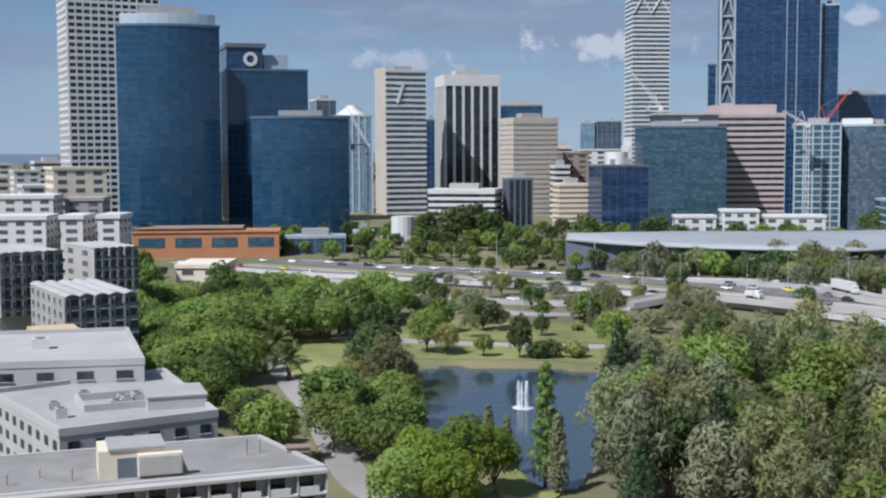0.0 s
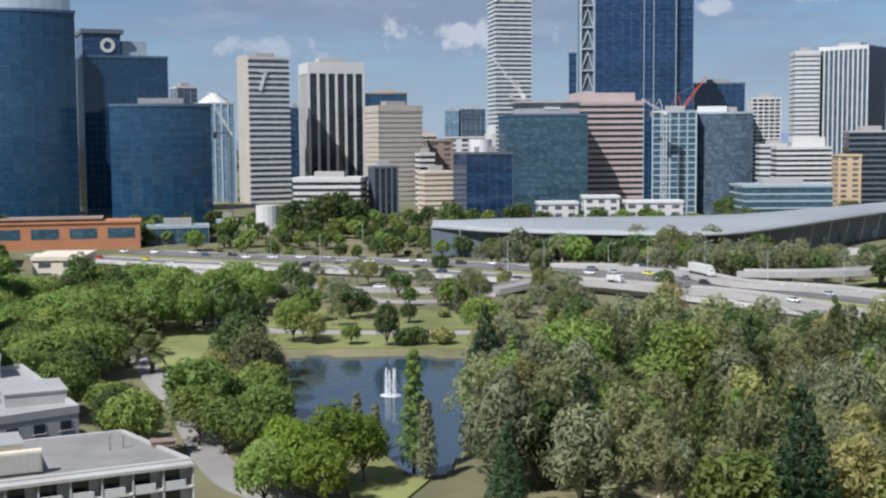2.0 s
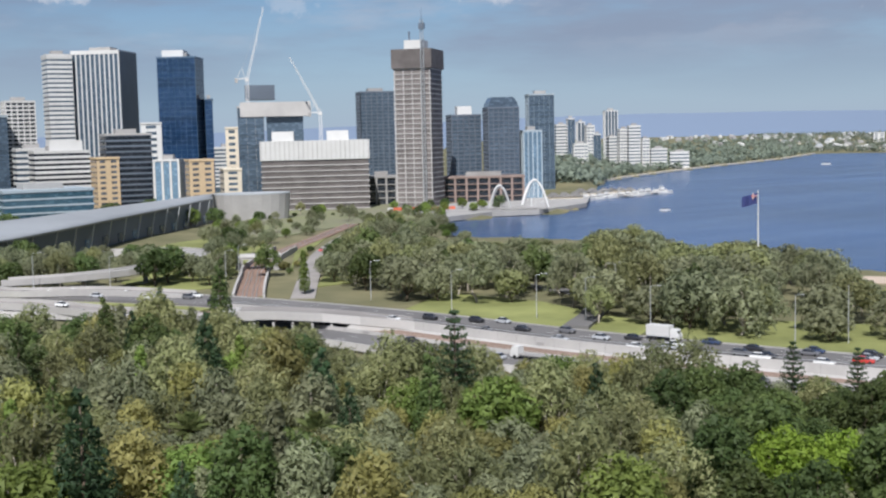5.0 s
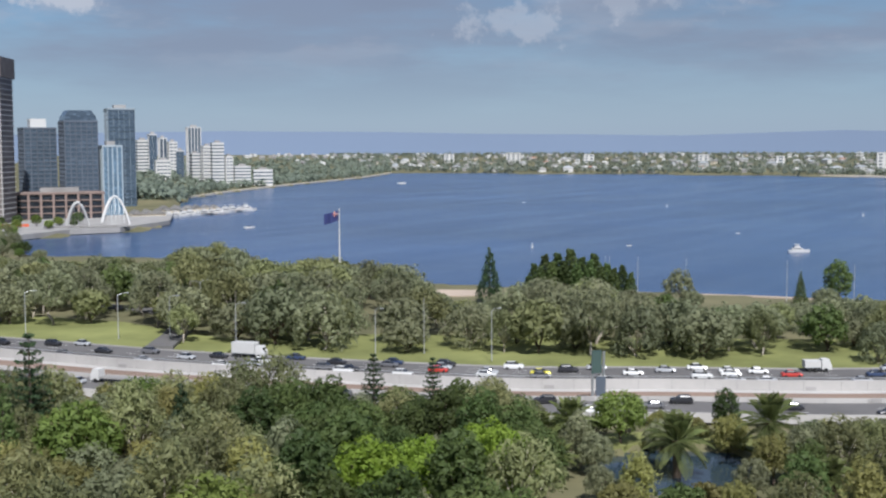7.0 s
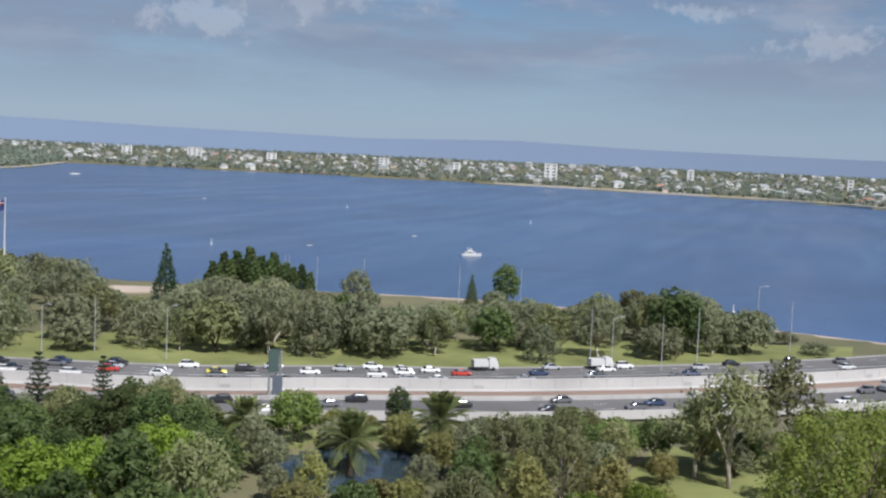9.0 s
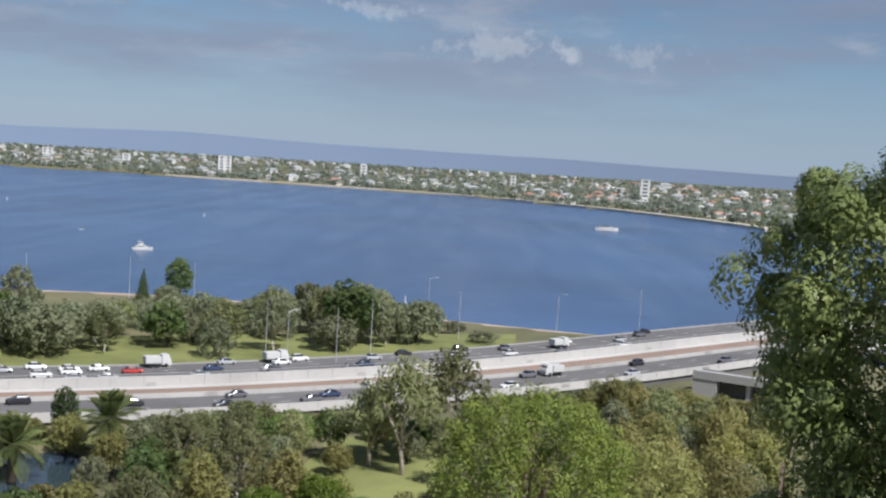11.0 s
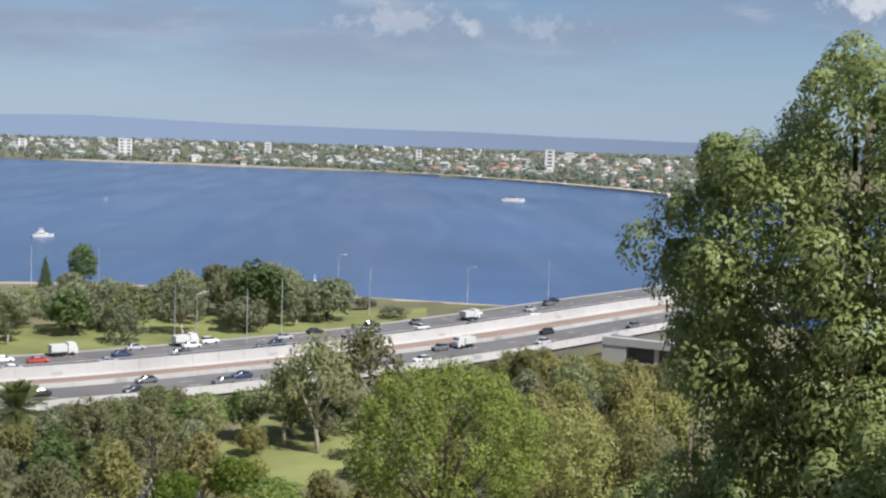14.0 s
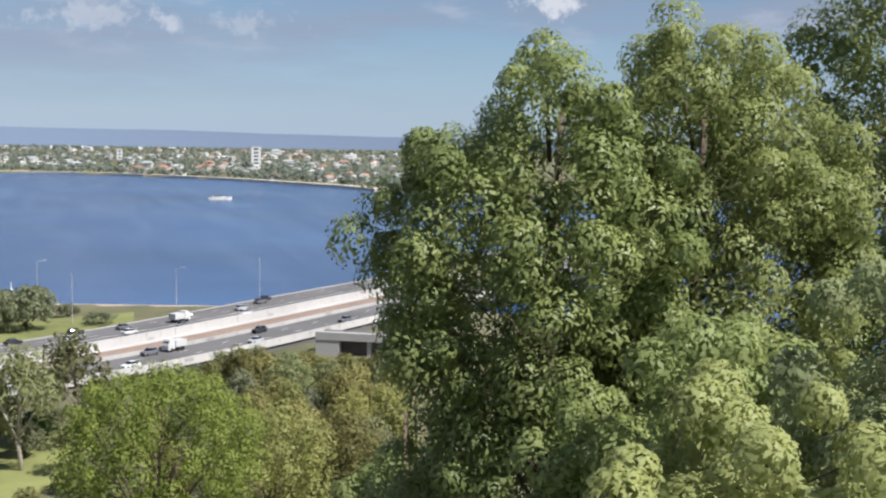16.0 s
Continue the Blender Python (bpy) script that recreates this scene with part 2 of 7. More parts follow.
def river(name, colour, ripple, strength, rough):
    """Open water: a dark body with wind ripples in two sizes."""
    m = surface(name, colour, rough, 0, 0.35, 0.02, 0.004, 0, 0, 1.33, coords="Object")
    n, l = m.node_tree.nodes, m.node_tree.links
    co = n.new("ShaderNodeTexCoord")
    bump = None
    for s, d, w in ((ripple, 0.3, 1.0), (ripple * 0.12, 1.5, 0.7)):
        mp = n.new("ShaderNodeMapping"); mp.inputs["Scale"].default_value = (s, s * 0.6, s); mp.inputs["Rotation"].default_value = (0, 0, 0.5)
        nz = n.new("ShaderNodeTexNoise"); nz.inputs["Scale"].default_value = 1; nz.inputs["Detail"].default_value = 4
        b = n.new("ShaderNodeBump"); b.inputs["Strength"].default_value = strength * w; b.inputs["Distance"].default_value = d
        l.new(co.outputs["Object"], mp.inputs[0]); l.new(mp.outputs[0], nz.inputs["Vector"]); l.new(nz.outputs[0], b.inputs["Height"])
        if bump is not None:
            l.new(bump, b.inputs["Normal"])
        bump = b.outputs[0]
    l.new(bump, n["Principled BSDF"].inputs["Normal"])
    # long wind lanes: smoother and rougher streaks of water
    mp = n.new("ShaderNodeMapping"); mp.inputs["Scale"].default_value = (0.004, 0.03, 1); mp.inputs["Rotation"].default_value = (0, 0, 1.25)
    nz = n.new("ShaderNodeTexNoise"); nz.inputs["Scale"].default_value = 1; nz.inputs["Detail"].default_value = 6; nz.inputs["Distortion"].default_value = 0.6
    rg = n.new("ShaderNodeMapRange"); rg.inputs["From Min"].default_value, rg.inputs["From Max"].default_value = 0.34, 0.66
    rg.inputs["To Min"].default_value, rg.inputs["To Max"].default_value = rough * 0.9, rough * 1.14
    l.new(co.outputs["Object"], mp.inputs[0]); l.new(mp.outputs[0], nz.inputs["Vector"]); l.new(nz.outputs[0], rg.inputs[0]); l.new(rg.outputs[0], n["Principled BSDF"].inputs["Roughness"])
    return m


CONCRETE = surface("pale_concrete", (0.40, 0.385, 0.37), 0.85, vary=0.18, grain=0.8, stain=0.06)
CONCRETE_D = surface("grey_concrete", (0.30, 0.29, 0.28), 0.85, vary=0.2, grain=0.8, stain=0.06)
WHITE = surface("white_paint", (0.56, 0.555, 0.54), 0.6, vary=0.08, grain=0.7, stain=0.08, bump=0.05, piece=0.05)
RENDER_W = surface("weathered_white_render", (0.37, 0.365, 0.355), 0.75, vary=0.14, grain=0.6, stain=0.1, bump=0.08, piece=0.05)
CREAM = surface("cream_render", (0.62, 0.55, 0.44), 0.75, vary=0.12, grain=0.7, stain=0.08, piece=0.05)
BEIGE = surface("beige_stone", (0.43, 0.385, 0.335), 0.75, vary=0.12, grain=0.7, stain=0.06, piece=0.05)
TAN = surface("tan_render", (0.52, 0.39, 0.24), 0.8, vary=0.12, grain=0.7, stain=0.08, piece=0.05)
PINK = surface("pink_granite", (0.46, 0.37, 0.35), 0.55, vary=0.12, grain=0.7, stain=0.06, piece=0.05)
BROWN = surface("brown_stone", (0.26, 0.19, 0.15), 0.7, vary=0.15, grain=0.7, stain=0.06)
# dark brown painted in for shade inside open floors; the safety screens share it
VOID = surface("floor_shade_and_screen", (0.13, 0.115, 0.11), 0.9, vary=0.4, grain=0.3, stain=0.1, piece=0.4)
ORANGE = surface("orange_cladding", (0.40, 0.175, 0.085), 0.6, vary=0.12, grain=0.5, stain=0.1)
SLATE = surface("slate_panel", (0.10, 0.12, 0.15), 0.45, vary=0.2, grain=0.5, stain=0.05)
STEEL = surface("galvanised_steel", (0.45, 0.47, 0.48), 0.4, 0.7, vary=0.15, grain=2, stain=0.3)
POLE = surface("pole_paint", (0.50, 0.51, 0.52), 0.45, 0.3, vary=0.1, grain=2, stain=0.3)
ROOF = surface("metal_roof", (0.38, 0.40, 0.42), 0.6, 0.0, vary=0.12, grain=0.4, stain=0.03, bump=0.05)
ROOF_W = surface("pale_roof_sheet", (0.33, 0.325, 0.315), 0.7, vary=0.14, grain=0.6, stain=0.12)
ROOF_G = surface("grey_membrane_roof", (0.195, 0.187, 0.178), 0.85, vary=0.22, grain=0.6, stain=0.15)
RED = surface("red_steel", (0.5, 0.07, 0.04), 0.5, vary=0.15)
GLASS_BLUE = glazing("blue_glass", (0.012, 0.047, 0.095), piece=0.12, blinds=0.3)
GLASS_DEEP = glazing("deep_blue_glass", (0.010, 0.032, 0.080))
GLASS_GREY = glazing("grey_glass", (0.06, 0.085, 0.115), 0.12)
GLASS_TEAL = glazing("teal_glass", (0.035, 0.075, 0.105), 0.1)
GLASS_DARK = glazing("dark_glass", (0.018, 0.022, 0.03), 0.12)
# lighter copy of the dark window glass, with haze put into its colour
GLASS_HAZED = glazing("hazed_window_glass", (0.075, 0.082, 0.095), 0.15)
HALL_ROOF = surface("weathered_zinc_roof", (0.30, 0.315, 0.33), 0.55, 0.0, vary=0.16, grain=0.3, stain=0.02, bump=0.05)
GLASS_PALE = glazing("pale_glass", (0.12, 0.19, 0.26), 0.15)
MULLION = surface("mullion", (0.10, 0.16, 0.24), 0.4, 0.4, vary=0.1)
MULLION_P = surface("pale_mullion", (0.36, 0.42, 0.46), 0.5, 0.2, vary=0.1)
ASPHALT = surface("asphalt", (0.125, 0.12, 0.118), 0.9, vary=0.3, grain=0.5, stain=0.04, bump=0.1)
ASPHALT_P = surface("worn_asphalt", (0.27, 0.25, 0.235), 0.9, vary=0.3, grain=0.4, stain=0.04, bump=0.1)
PAINT = surface("road_paint", (0.7, 0.7, 0.68), 0.7, vary=0.1)
BALLAST = surface("red_ballast", (0.25, 0.165, 0.125), 0.95, vary=0.3, grain=1.5, stain=0.06)
SAND = surface("sandy_path", (0.39, 0.315, 0.25), 0.95, vary=0.2, grain=0.6, stain=0.05)
LAWN = surface("lawn", (0.18, 0.20, 0.055), 0.95, vary=0.45, grain=0.25, stain=0.045, second=(0.25, 0.265, 0.09))
EARTH = surface("ground", (0.10, 0.115, 0.045), 0.95, vary=0.4, grain=0.18, stain=0.025, second=(0.21, 0.185, 0.10), piece=0)
WATER = river("river_water", (0.034, 0.076, 0.172), 0.22, 0.35, 0.22)
POND = river("pond_water", (0.030, 0.050, 0.070), 0.6, 0.15, 0.08)
BARK = surface("brown_bark", (0.12, 0.09, 0.065), 0.95, vary=0.35, grain=2.5, stain=0.4, bump=0.5)
BARK_P = surface("pale_bark", (0.42, 0.37, 0.31), 0.9, vary=0.3, grain=1.5, stain=0.4, bump=0.3)
LEAF_PLANE = foliage("plane_leaves", (0.12, 0.175, 0.042), (0.275, 0.36, 0.09), hue=0.014)
LEAF_LIME = foliage("lime_leaves", (0.12, 0.19, 0.02), (0.26, 0.34, 0.05), hue=0.01)
LEAF_DARK = foliage("dark_leaves", (0.065, 0.105, 0.035), (0.155, 0.205, 0.065), hue=0.014)
LEAF_GUM = foliage("gum_leaves", (0.17, 0.187, 0.08), (0.34, 0.352, 0.17), hue=0.014)
LEAF_OLIVE = foliage("olive_leaves", (0.19, 0.19, 0.065), (0.37, 0.355, 0.13), hue=0.014)
LEAF_GREY = foliage("grey_leaves", (0.17, 0.185, 0.108), (0.325, 0.345, 0.2), hue=0.014, value=0.22)
LEAF_FIG = foliage("fig_leaves", (0.13, 0.175, 0.035), (0.31, 0.36, 0.085), hue=0.008)
LEAF_PINE = foliage("pine_needles", (0.036, 0.075, 0.035), (0.1, 0.155, 0.07), hue=0.012)
LEAF_PALM = foliage("palm_fronds", (0.08, 0.11, 0.04), (0.21, 0.24, 0.085), hue=0.01)
# leaves paled towards blue-grey: distance haze is mixed into their colour
LEAF_HAZED = foliage("hazed_far_leaves", (0.145, 0.175, 0.14), (0.265, 0.30, 0.235), hue=0.014)


# ---- ground, river, hills ----
def ramp(x, pts):
    """Value at x along a polyline of (x, value), x rising."""
    if x <= pts[0][0]:
        return pts[0][1]
    for (x0, y0), (x1, y1) in zip(pts, pts[1:]):
        if x <= x1:
            return y0 + (y1 - y0) * (x - x0) / (x1 - x0)
    return pts[-1][1]


NEAR_SHORE = [(-180, 250), (-130, 330), (-112, 385), (-103, 392), (-95.3, 398), (-91.7, 406), (-82.7, 428), (-68, 455), (-60, 470), (-54, 520), (-49, 590), (-44, 625), (-40.5, 640), (-39.9, 700), (-38.5, 5200)]
EAST_BANK = [(-56.8, 2700), (-55.4, 2300), (-52.8, 1944), (-47.5, 1400), (-46.9, 1150), (-46.4, 920), (-45.5, 850), (-42.2, 820), (-39.9, 775)]
FAR_SHORE = [(-180, 1500), (-125, 1250), (-104.6, 1420), (-103, 1530), (-96.6, 1840), (-90, 2098), (-79.2, 2310), (-72, 2480), (-64.9, 2587), (-57, 2760)]
LAKE = [(1.5, 300), (0, 306), (-4, 304), (-7.4, 300), (-8.2, 250), (-7.7, 215), (-6.2, 190), (-4.9, 190), (-2.0, 215), (2.6, 236), (2.5, 262)]
POOL = [(-66.6, 206), (-69, 214), (-72.5, 215), (-74.2, 207), (-73, 190), (-69, 184), (-67, 190)]


def inside(pts, x, y):
    hit = False
    for (x0, y0), (x1, y1) in zip(pts, pts[1:] + pts[:1]):
        if (y0 > y) != (y1 > y) and x < (x1 - x0) * (y - y0) / (y1 - y0) + x0:
            hit = not hit
    return hit


def in_river(a, d):
    """Metres into the water (positive) or onto land, along the bearing."""
    if a > -39.9 or a < -180:
        return -50
    near = ramp(a, NEAR_SHORE)
    if a > -56.8:
        far = ramp(a, EAST_BANK)
    else:
        far = ramp(a, FAR_SHORE)
    return min(d - near, far - d)


def ground_height(a, d):
    w = in_river(a, d)
    if w > -6:
        z = max(-2.0, min(2.2, -w * 0.35))
    else:
        z = 3.0
    # the scarp below the lookout
    z = max(z, ramp(d, [(0, 53.4), (4, 53.2), (12, 49), (40, 36), (80, 21), (120, 9.5), (150, 4.5), (170, 3)])) if d < 170 else z
    # the city ridge, and the suburbs rising beyond the river
    if d > 560 and a > -30:
        z = max(z, ramp(d, [(560, 3), (680, 13), (900, 16), (3000, 30)]) * ramp(a, [(-30, 0.2), (-10, 0.8), (5, 1.0)]))
    if a < -40 and d > 1200 and w < 0:
        z = max(z, ramp(-w, [(0, 1), (60, 3), (600, 14), (1300, 29), (2600, 31)]))
    if d > 165 and d < 330:
        if inside(LAKE, a, d):
            z = 0.6
        elif inside(POOL, a, d):
            z = 0.6
    x, y = P(a, d)
    return z + 0.25 * noise.noise((x * 0.05, y * 0.05, 0))


bearings = []
a = 180.0
while a > 30:
    bearings.append(a); a -= 6
while a > -132:
    bearings.append(a); a -= 0.4
while a > -180:
    bearings.append(a); a -= 6
radii, d = [1.5], 1.5
while d < 4880:
    d *= 1.05 if d < 160 or d > 700 else 1.013
    radii.append(min(d, 4880))
g = Shape()
g.v = [(*P(b, d), ground_height(b, d)) for d in radii for b in bearings]
nb = len(bearings)
g.f = [(i * nb + (k + 1) % nb, i * nb + k, (i + 1) * nb + k, (i + 1) * nb + (k + 1) % nb) for i in range(len(radii) - 1) for k in range(nb)]
g.v.append((0, 0, 53.4))
g.f += [(k, (k + 1) % nb, len(g.v) - 1) for k in range(nb)]
ground = solid("ground", g, EARTH, "dry grass and leaf litter sloping down to flat riverside land", "ground", "structure", True)

w = Shape()
w.v = [(*P(-38.0 - 4.0 * k, d), 0.0) for d in (300, 4850) for k in range(36)]
w.f = [(k + 1, k, 36 + k, 36 + k + 1) for k in range(35)]
solid("water", w, WATER, "wide blue river with fine wind ripples", "river", "structure")
for name, edge, label in (("water_pond", LAKE, "still park lake with dark green-blue reflections"), ("water_pool", POOL, "small dark park pond below the palms")):
    w = Shape()
    ca, cd = sum(p[0] for p in edge) / len(edge), sum(p[1] for p in edge) / len(edge)
    w.add([(*P(ca + (b - ca) * 1.12, cd + (d - cd) * 1.08), 2.0) for b, d in edge], [tuple(range(len(edge)))])
    solid(name, w, POND, label, "lake", "structure")

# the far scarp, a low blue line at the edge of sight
# distance haze is put into the colour: a blue base plus a faint glow
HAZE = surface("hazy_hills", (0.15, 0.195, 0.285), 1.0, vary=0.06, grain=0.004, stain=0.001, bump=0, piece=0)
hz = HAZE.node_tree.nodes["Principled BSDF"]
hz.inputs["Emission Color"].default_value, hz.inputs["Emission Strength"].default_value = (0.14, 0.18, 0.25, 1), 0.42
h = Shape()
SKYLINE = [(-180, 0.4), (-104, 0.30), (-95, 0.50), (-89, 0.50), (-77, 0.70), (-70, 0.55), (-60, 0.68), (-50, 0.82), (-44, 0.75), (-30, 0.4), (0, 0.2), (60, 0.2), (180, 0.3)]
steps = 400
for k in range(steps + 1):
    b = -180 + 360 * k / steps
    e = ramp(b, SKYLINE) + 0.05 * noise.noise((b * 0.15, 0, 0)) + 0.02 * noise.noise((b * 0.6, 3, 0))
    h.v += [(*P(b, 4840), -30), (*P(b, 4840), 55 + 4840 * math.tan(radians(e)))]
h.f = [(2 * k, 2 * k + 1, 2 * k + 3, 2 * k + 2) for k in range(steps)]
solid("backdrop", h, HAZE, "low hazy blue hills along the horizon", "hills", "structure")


# ---- roads ----
def curve_points(ctrl, step=6.0):
    """A smooth line through bearings and distances, as places about step metres apart."""
    pts = [Vector((*P(b, d), z)) for b, d, z in ctrl]
    pts = [2 * pts[0] - pts[1]] + pts + [2 * pts[-1] - pts[-2]]
    out = []
    for p0, p1, p2, p3 in zip(pts, pts[1:], pts[2:], pts[3:]):
        n = max(2, int((p2 - p1).length / step))
        for i in range(n):
            t = i / n
            out.append(0.5 * (2 * p1 + (p2 - p0) * t + (2 * p0 - 5 * p1 + 4 * p2 - p3) * t * t + (3 * p1 - p0 - 3 * p2 + p3) * t ** 3))
    out.append(pts[-2])
    return out


def sweep(line, profile):
    """A closed profile of (offset, height) carried along a line; positive offsets lie to the left of its run."""
    s = Shape()
    n = len(profile)
    for i, p in enumerate(line):
        d = (line[min(i + 1, len(line) - 1)] - line[max(i - 1, 0)]); d.z = 0; d.normalize()
        side = Vector((-d.y, d.x, 0))
        s.v += [tuple(p + side * o + Vector((0, 0, z))) for o, z in profile]
    s.f = [(i * n + k, (i + 1) * n + k, (i + 1) * n + (k + 1) % n, i * n + (k + 1) % n) for i in range(len(line) - 1) for k in range(n)]
    s.f += [tuple(range(n)), tuple(range((len(line) - 1) * n, len(line) * n))[::-1]]
    return s


def slab(line, o0, o1, top, bottom):
    return sweep(line, [(o0, bottom), (o0, top), (o1, top), (o1, bottom)])


FREEWAY = curve_points([(14, 660, 5), (7, 566, 5), (0, 520, 5), (-8.3, 482, 5), (-16, 440, 5), (-26, 390, 4.5), (-35, 336, 4.5), (-44.6, 288, 4.5), (-54, 264, 4.5), (-62.3, 254, 4.5),
                        (-70, 256.7, 4.5), (-77.7, 263, 4.5), (-87, 285, 4.5), (-94, 313, 5), (-103, 378, 6.5), (-108, 430, 8), (-112, 500, 10)])
road = solid("road_freeway", slab(FREEWAY, 4.2, 22, 0.6, -3), ASPHALT, "busy grey asphalt freeway carriageway beside the river park", "road", "structure")
solid("road_freeway_city", slab(FREEWAY, -26, -12.6, 0.2, -3), ASPHALT, "dark asphalt freeway carriageway beside the wooded park", "road", "structure")
WEST = [p for p in FREEWAY if math.degrees(math.atan2(-p.x, p.y)) > -29]
EAST = FREEWAY[len(WEST) - 1:]
solid("road_median", slab(WEST, -12.5, 4.1, -0.1, -3), ASPHALT_P, "worn asphalt between the freeway carriageways", "road", "structure")
lawn_strip = solid("ground_median", slab(WEST, -3.0, 2.0, 0.15, -1), LAWN, "narrow grassed median with shrubs", "lawn", "structure")
solid("road_rail_corridor", slab(EAST, -12.0, 3.4, -0.6, -3), CONCRETE, "pale concrete rail corridor between the carriageways", "railway", "structure")
barrier = solid("trim_barrier", sweep(EAST, [(4.1, -0.9), (3.4, -0.9), (3.5, 1.6), (3.9, 1.6)]), CONCRETE, "pale concrete crash barrier wall along the railway", "barrier", "structure")
solid("trim_barrier_city", sweep(EAST, [(-11.9, -0.9), (-12.5, -0.9), (-12.3, 1.1), (-12.0, 1.1)]), CONCRETE, "pale concrete crash barrier beside the rails", "barrier", "structure")
solid("trim_barrier_outer", sweep(FREEWAY, [(-26.0, -0.9), (-26.6, -0.9), (-26.4, 0.9), (-26.1, 0.9)]), CONCRETE, "pale concrete edge barrier of the freeway", "barrier", "structure")
solid("trim_barrier_river", sweep(FREEWAY, [(22.6, -2), (22.0, -2), (22.1, 0.9), (22.4, 0.9)]), CONCRETE_D, "grey concrete guard wall on the river side of the freeway", "barrier", "structure")
joints = Shape()
for line, o, z0, z1 in ((EAST, 3.44, -0.6, 1.5), (EAST, -12.46, 0.2, 1.0), (FREEWAY, -26.56, -0.2, 0.85)):
    for p, q in zip(line[::1], line[1::1]):
        t = (q - p).normalized()
        m = Matrix.Translation(p) @ Matrix.Rotation(math.atan2(t.y, t.x), 4, "Z")
        joints.box(-0.06, o - 0.03, z0, 0.06, o + 0.03, z1, m)
        if (len(joints.f) // 6) % 9 == 4:
            joints.box(0.4, o - 0.025, z0, 2.6, o + 0.02, z0 + 0.9, m)
solid("trim_barrier_joint", joints, CONCRETE_D, "dark joints and stains of the barrier panels", "barrier", "structure")
rail_line = Shape()
for o in (3.7,):
    rail_line = sweep(EAST, [(o - 0.05, 2.1), (o + 0.05, 2.1), (o + 0.05, 2.25), (o - 0.05, 2.25)])
solid("trim_handrail", rail_line, STEEL, "thin steel rail above the barrier wall", "rail", "structure")
for o in (-6.4, -5.0, -2.4, -1.0):
    solid("trim_rail", slab(EAST, o - 0.12, o + 0.12, -0.38, -0.6), BROWN, "rusty steel rail on the concrete track bed", "rail", "structure")
solid("trim_ballast", slab(EAST, -7.6, -3.9, -0.5, -0.62), BROWN, "brown track bed", "railway", "structure")
solid("trim_ballast_river", slab(EAST, -3.4, 0.4, -0.5, -0.62), BROWN, "brown track bed", "railway", "structure")


def dashes(line, offset, z, run=3, gap=2):
    s = Shape()
    for i in range(0, len(line) - 1, gap):
        p, q = line[i], line[i] + (line[i + 1] - line[i]).normalized() * run
        d = (q - p).normalized(); n = Vector((-d.y, d.x, 0))
        up = Vector((0, 0, z))
        s.add([p + n * (offset - 0.09) + up, q + n * (offset - 0.09) + up, q + n * (offset + 0.09) + up, p + n * (offset + 0.09) + up], [(0, 1, 2, 3)])
    return s


for k, (o, z) in enumerate(((7.8, 0.606), (11.4, 0.606), (15.0, 0.606), (18.6, 0.606), (-17.0, 0.206), (-21.4, 0.206))):
    solid("road_marking", dashes(FREEWAY, o, z), PAINT, "broken white lane line on the asphalt", "road marking", "structure")

RAMP_A = curve_points([(-8.5, 420, 4.5), (-10.9, 430, 6.5), (-13.5, 424, 7), (-16.5, 409, 7), (-20, 396, 7), (-24, 372, 6), (-28, 345, 4.6)])
solid("road_ramp", slab(RAMP_A, -5, 5, 0, -1.3), ASPHALT_P, "elevated concrete motorway ramp with a dark underside", "road", "structure")
for o in (-5.2, 5.0):
    solid("trim_parapet", slab(RAMP_A, o, o + 0.25, 0.9, -1.2), CONCRETE, "pale concrete ramp parapet", "parapet", "structure")
RAMP_B = curve_points([(-10, 500, 5), (-14, 482, 6.5), (-17, 466, 7), (-20, 428, 7), (-24, 420, 6.5), (-28, 404, 5.5)])
solid("road_ramp_upper", slab(RAMP_B, -4.5, 4.5, 0, -1.3), ASPHALT_P, "elevated freeway ramp with concrete edges", "road", "structure")
for o in (-4.7, 4.5):
    solid("trim_parapet_upper", slab(RAMP_B, o, o + 0.25, 0.9, -1.2), CONCRETE, "pale concrete ramp parapet", "parapet", "structure")
RAMP_C = curve_points([(-20.0, 452, 8.0), (-22.5, 448, 8.6), (-25, 455, 9), (-27, 475, 9), (-28.4, 500, 9), (-28.2, 525, 9), (-26.5, 545, 8.5), (-23.5, 550, 8)])
solid("road_ramp_loop", slab(RAMP_C, -4.5, 4.5, 0, -1.5), CONCRETE_D, "curved elevated loop ramp on round piers", "road", "structure")
for o in (-4.7, 4.45):
    solid("trim_parapet_loop", slab(RAMP_C, o, o + 0.25, 0.9, -1.3), CONCRETE, "pale concrete loop ramp parapet", "parapet", "structure")
for p in RAMP_C[4:-2:4]:
    solid("wall_pier", Shape().tube([(p.x, p.y, 2), (p.x, p.y, p.z - 1.4)], [0.9, 0.9], 10), CONCRETE_D, "round concrete pier below the loop ramp", "pier", "structure", True)
RAMP_D = curve_points([(9, 560, 4), (5.5, 520, 3.8), (2, 470, 3.6), (-1.5, 440, 3.6), (-5, 432, 3.6), (-9, 420, 3.4)])
solid("road_ramp_city", slab(RAMP_D, -5, 5, 0.2, -1.0), ASPHALT_P, "worn pale asphalt slip road", "road", "structure")
solid("trim_parapet_city", slab(RAMP_D, -5.3, -5.0, 1.0, -0.9), CONCRETE, "pale concrete slip road parapet", "parapet", "structure")
RAMP_E = curve_points([(7, 535, 4), (3.5, 490, 3.6), (0.5, 452, 3.4), (-3, 405, 3.3), (-6, 400, 3.3)])
solid("road_ramp_low", slab(RAMP_E, -4, 4, 0.15, -1.0), ASPHALT_P, "worn pale asphalt slip road", "road", "structure")
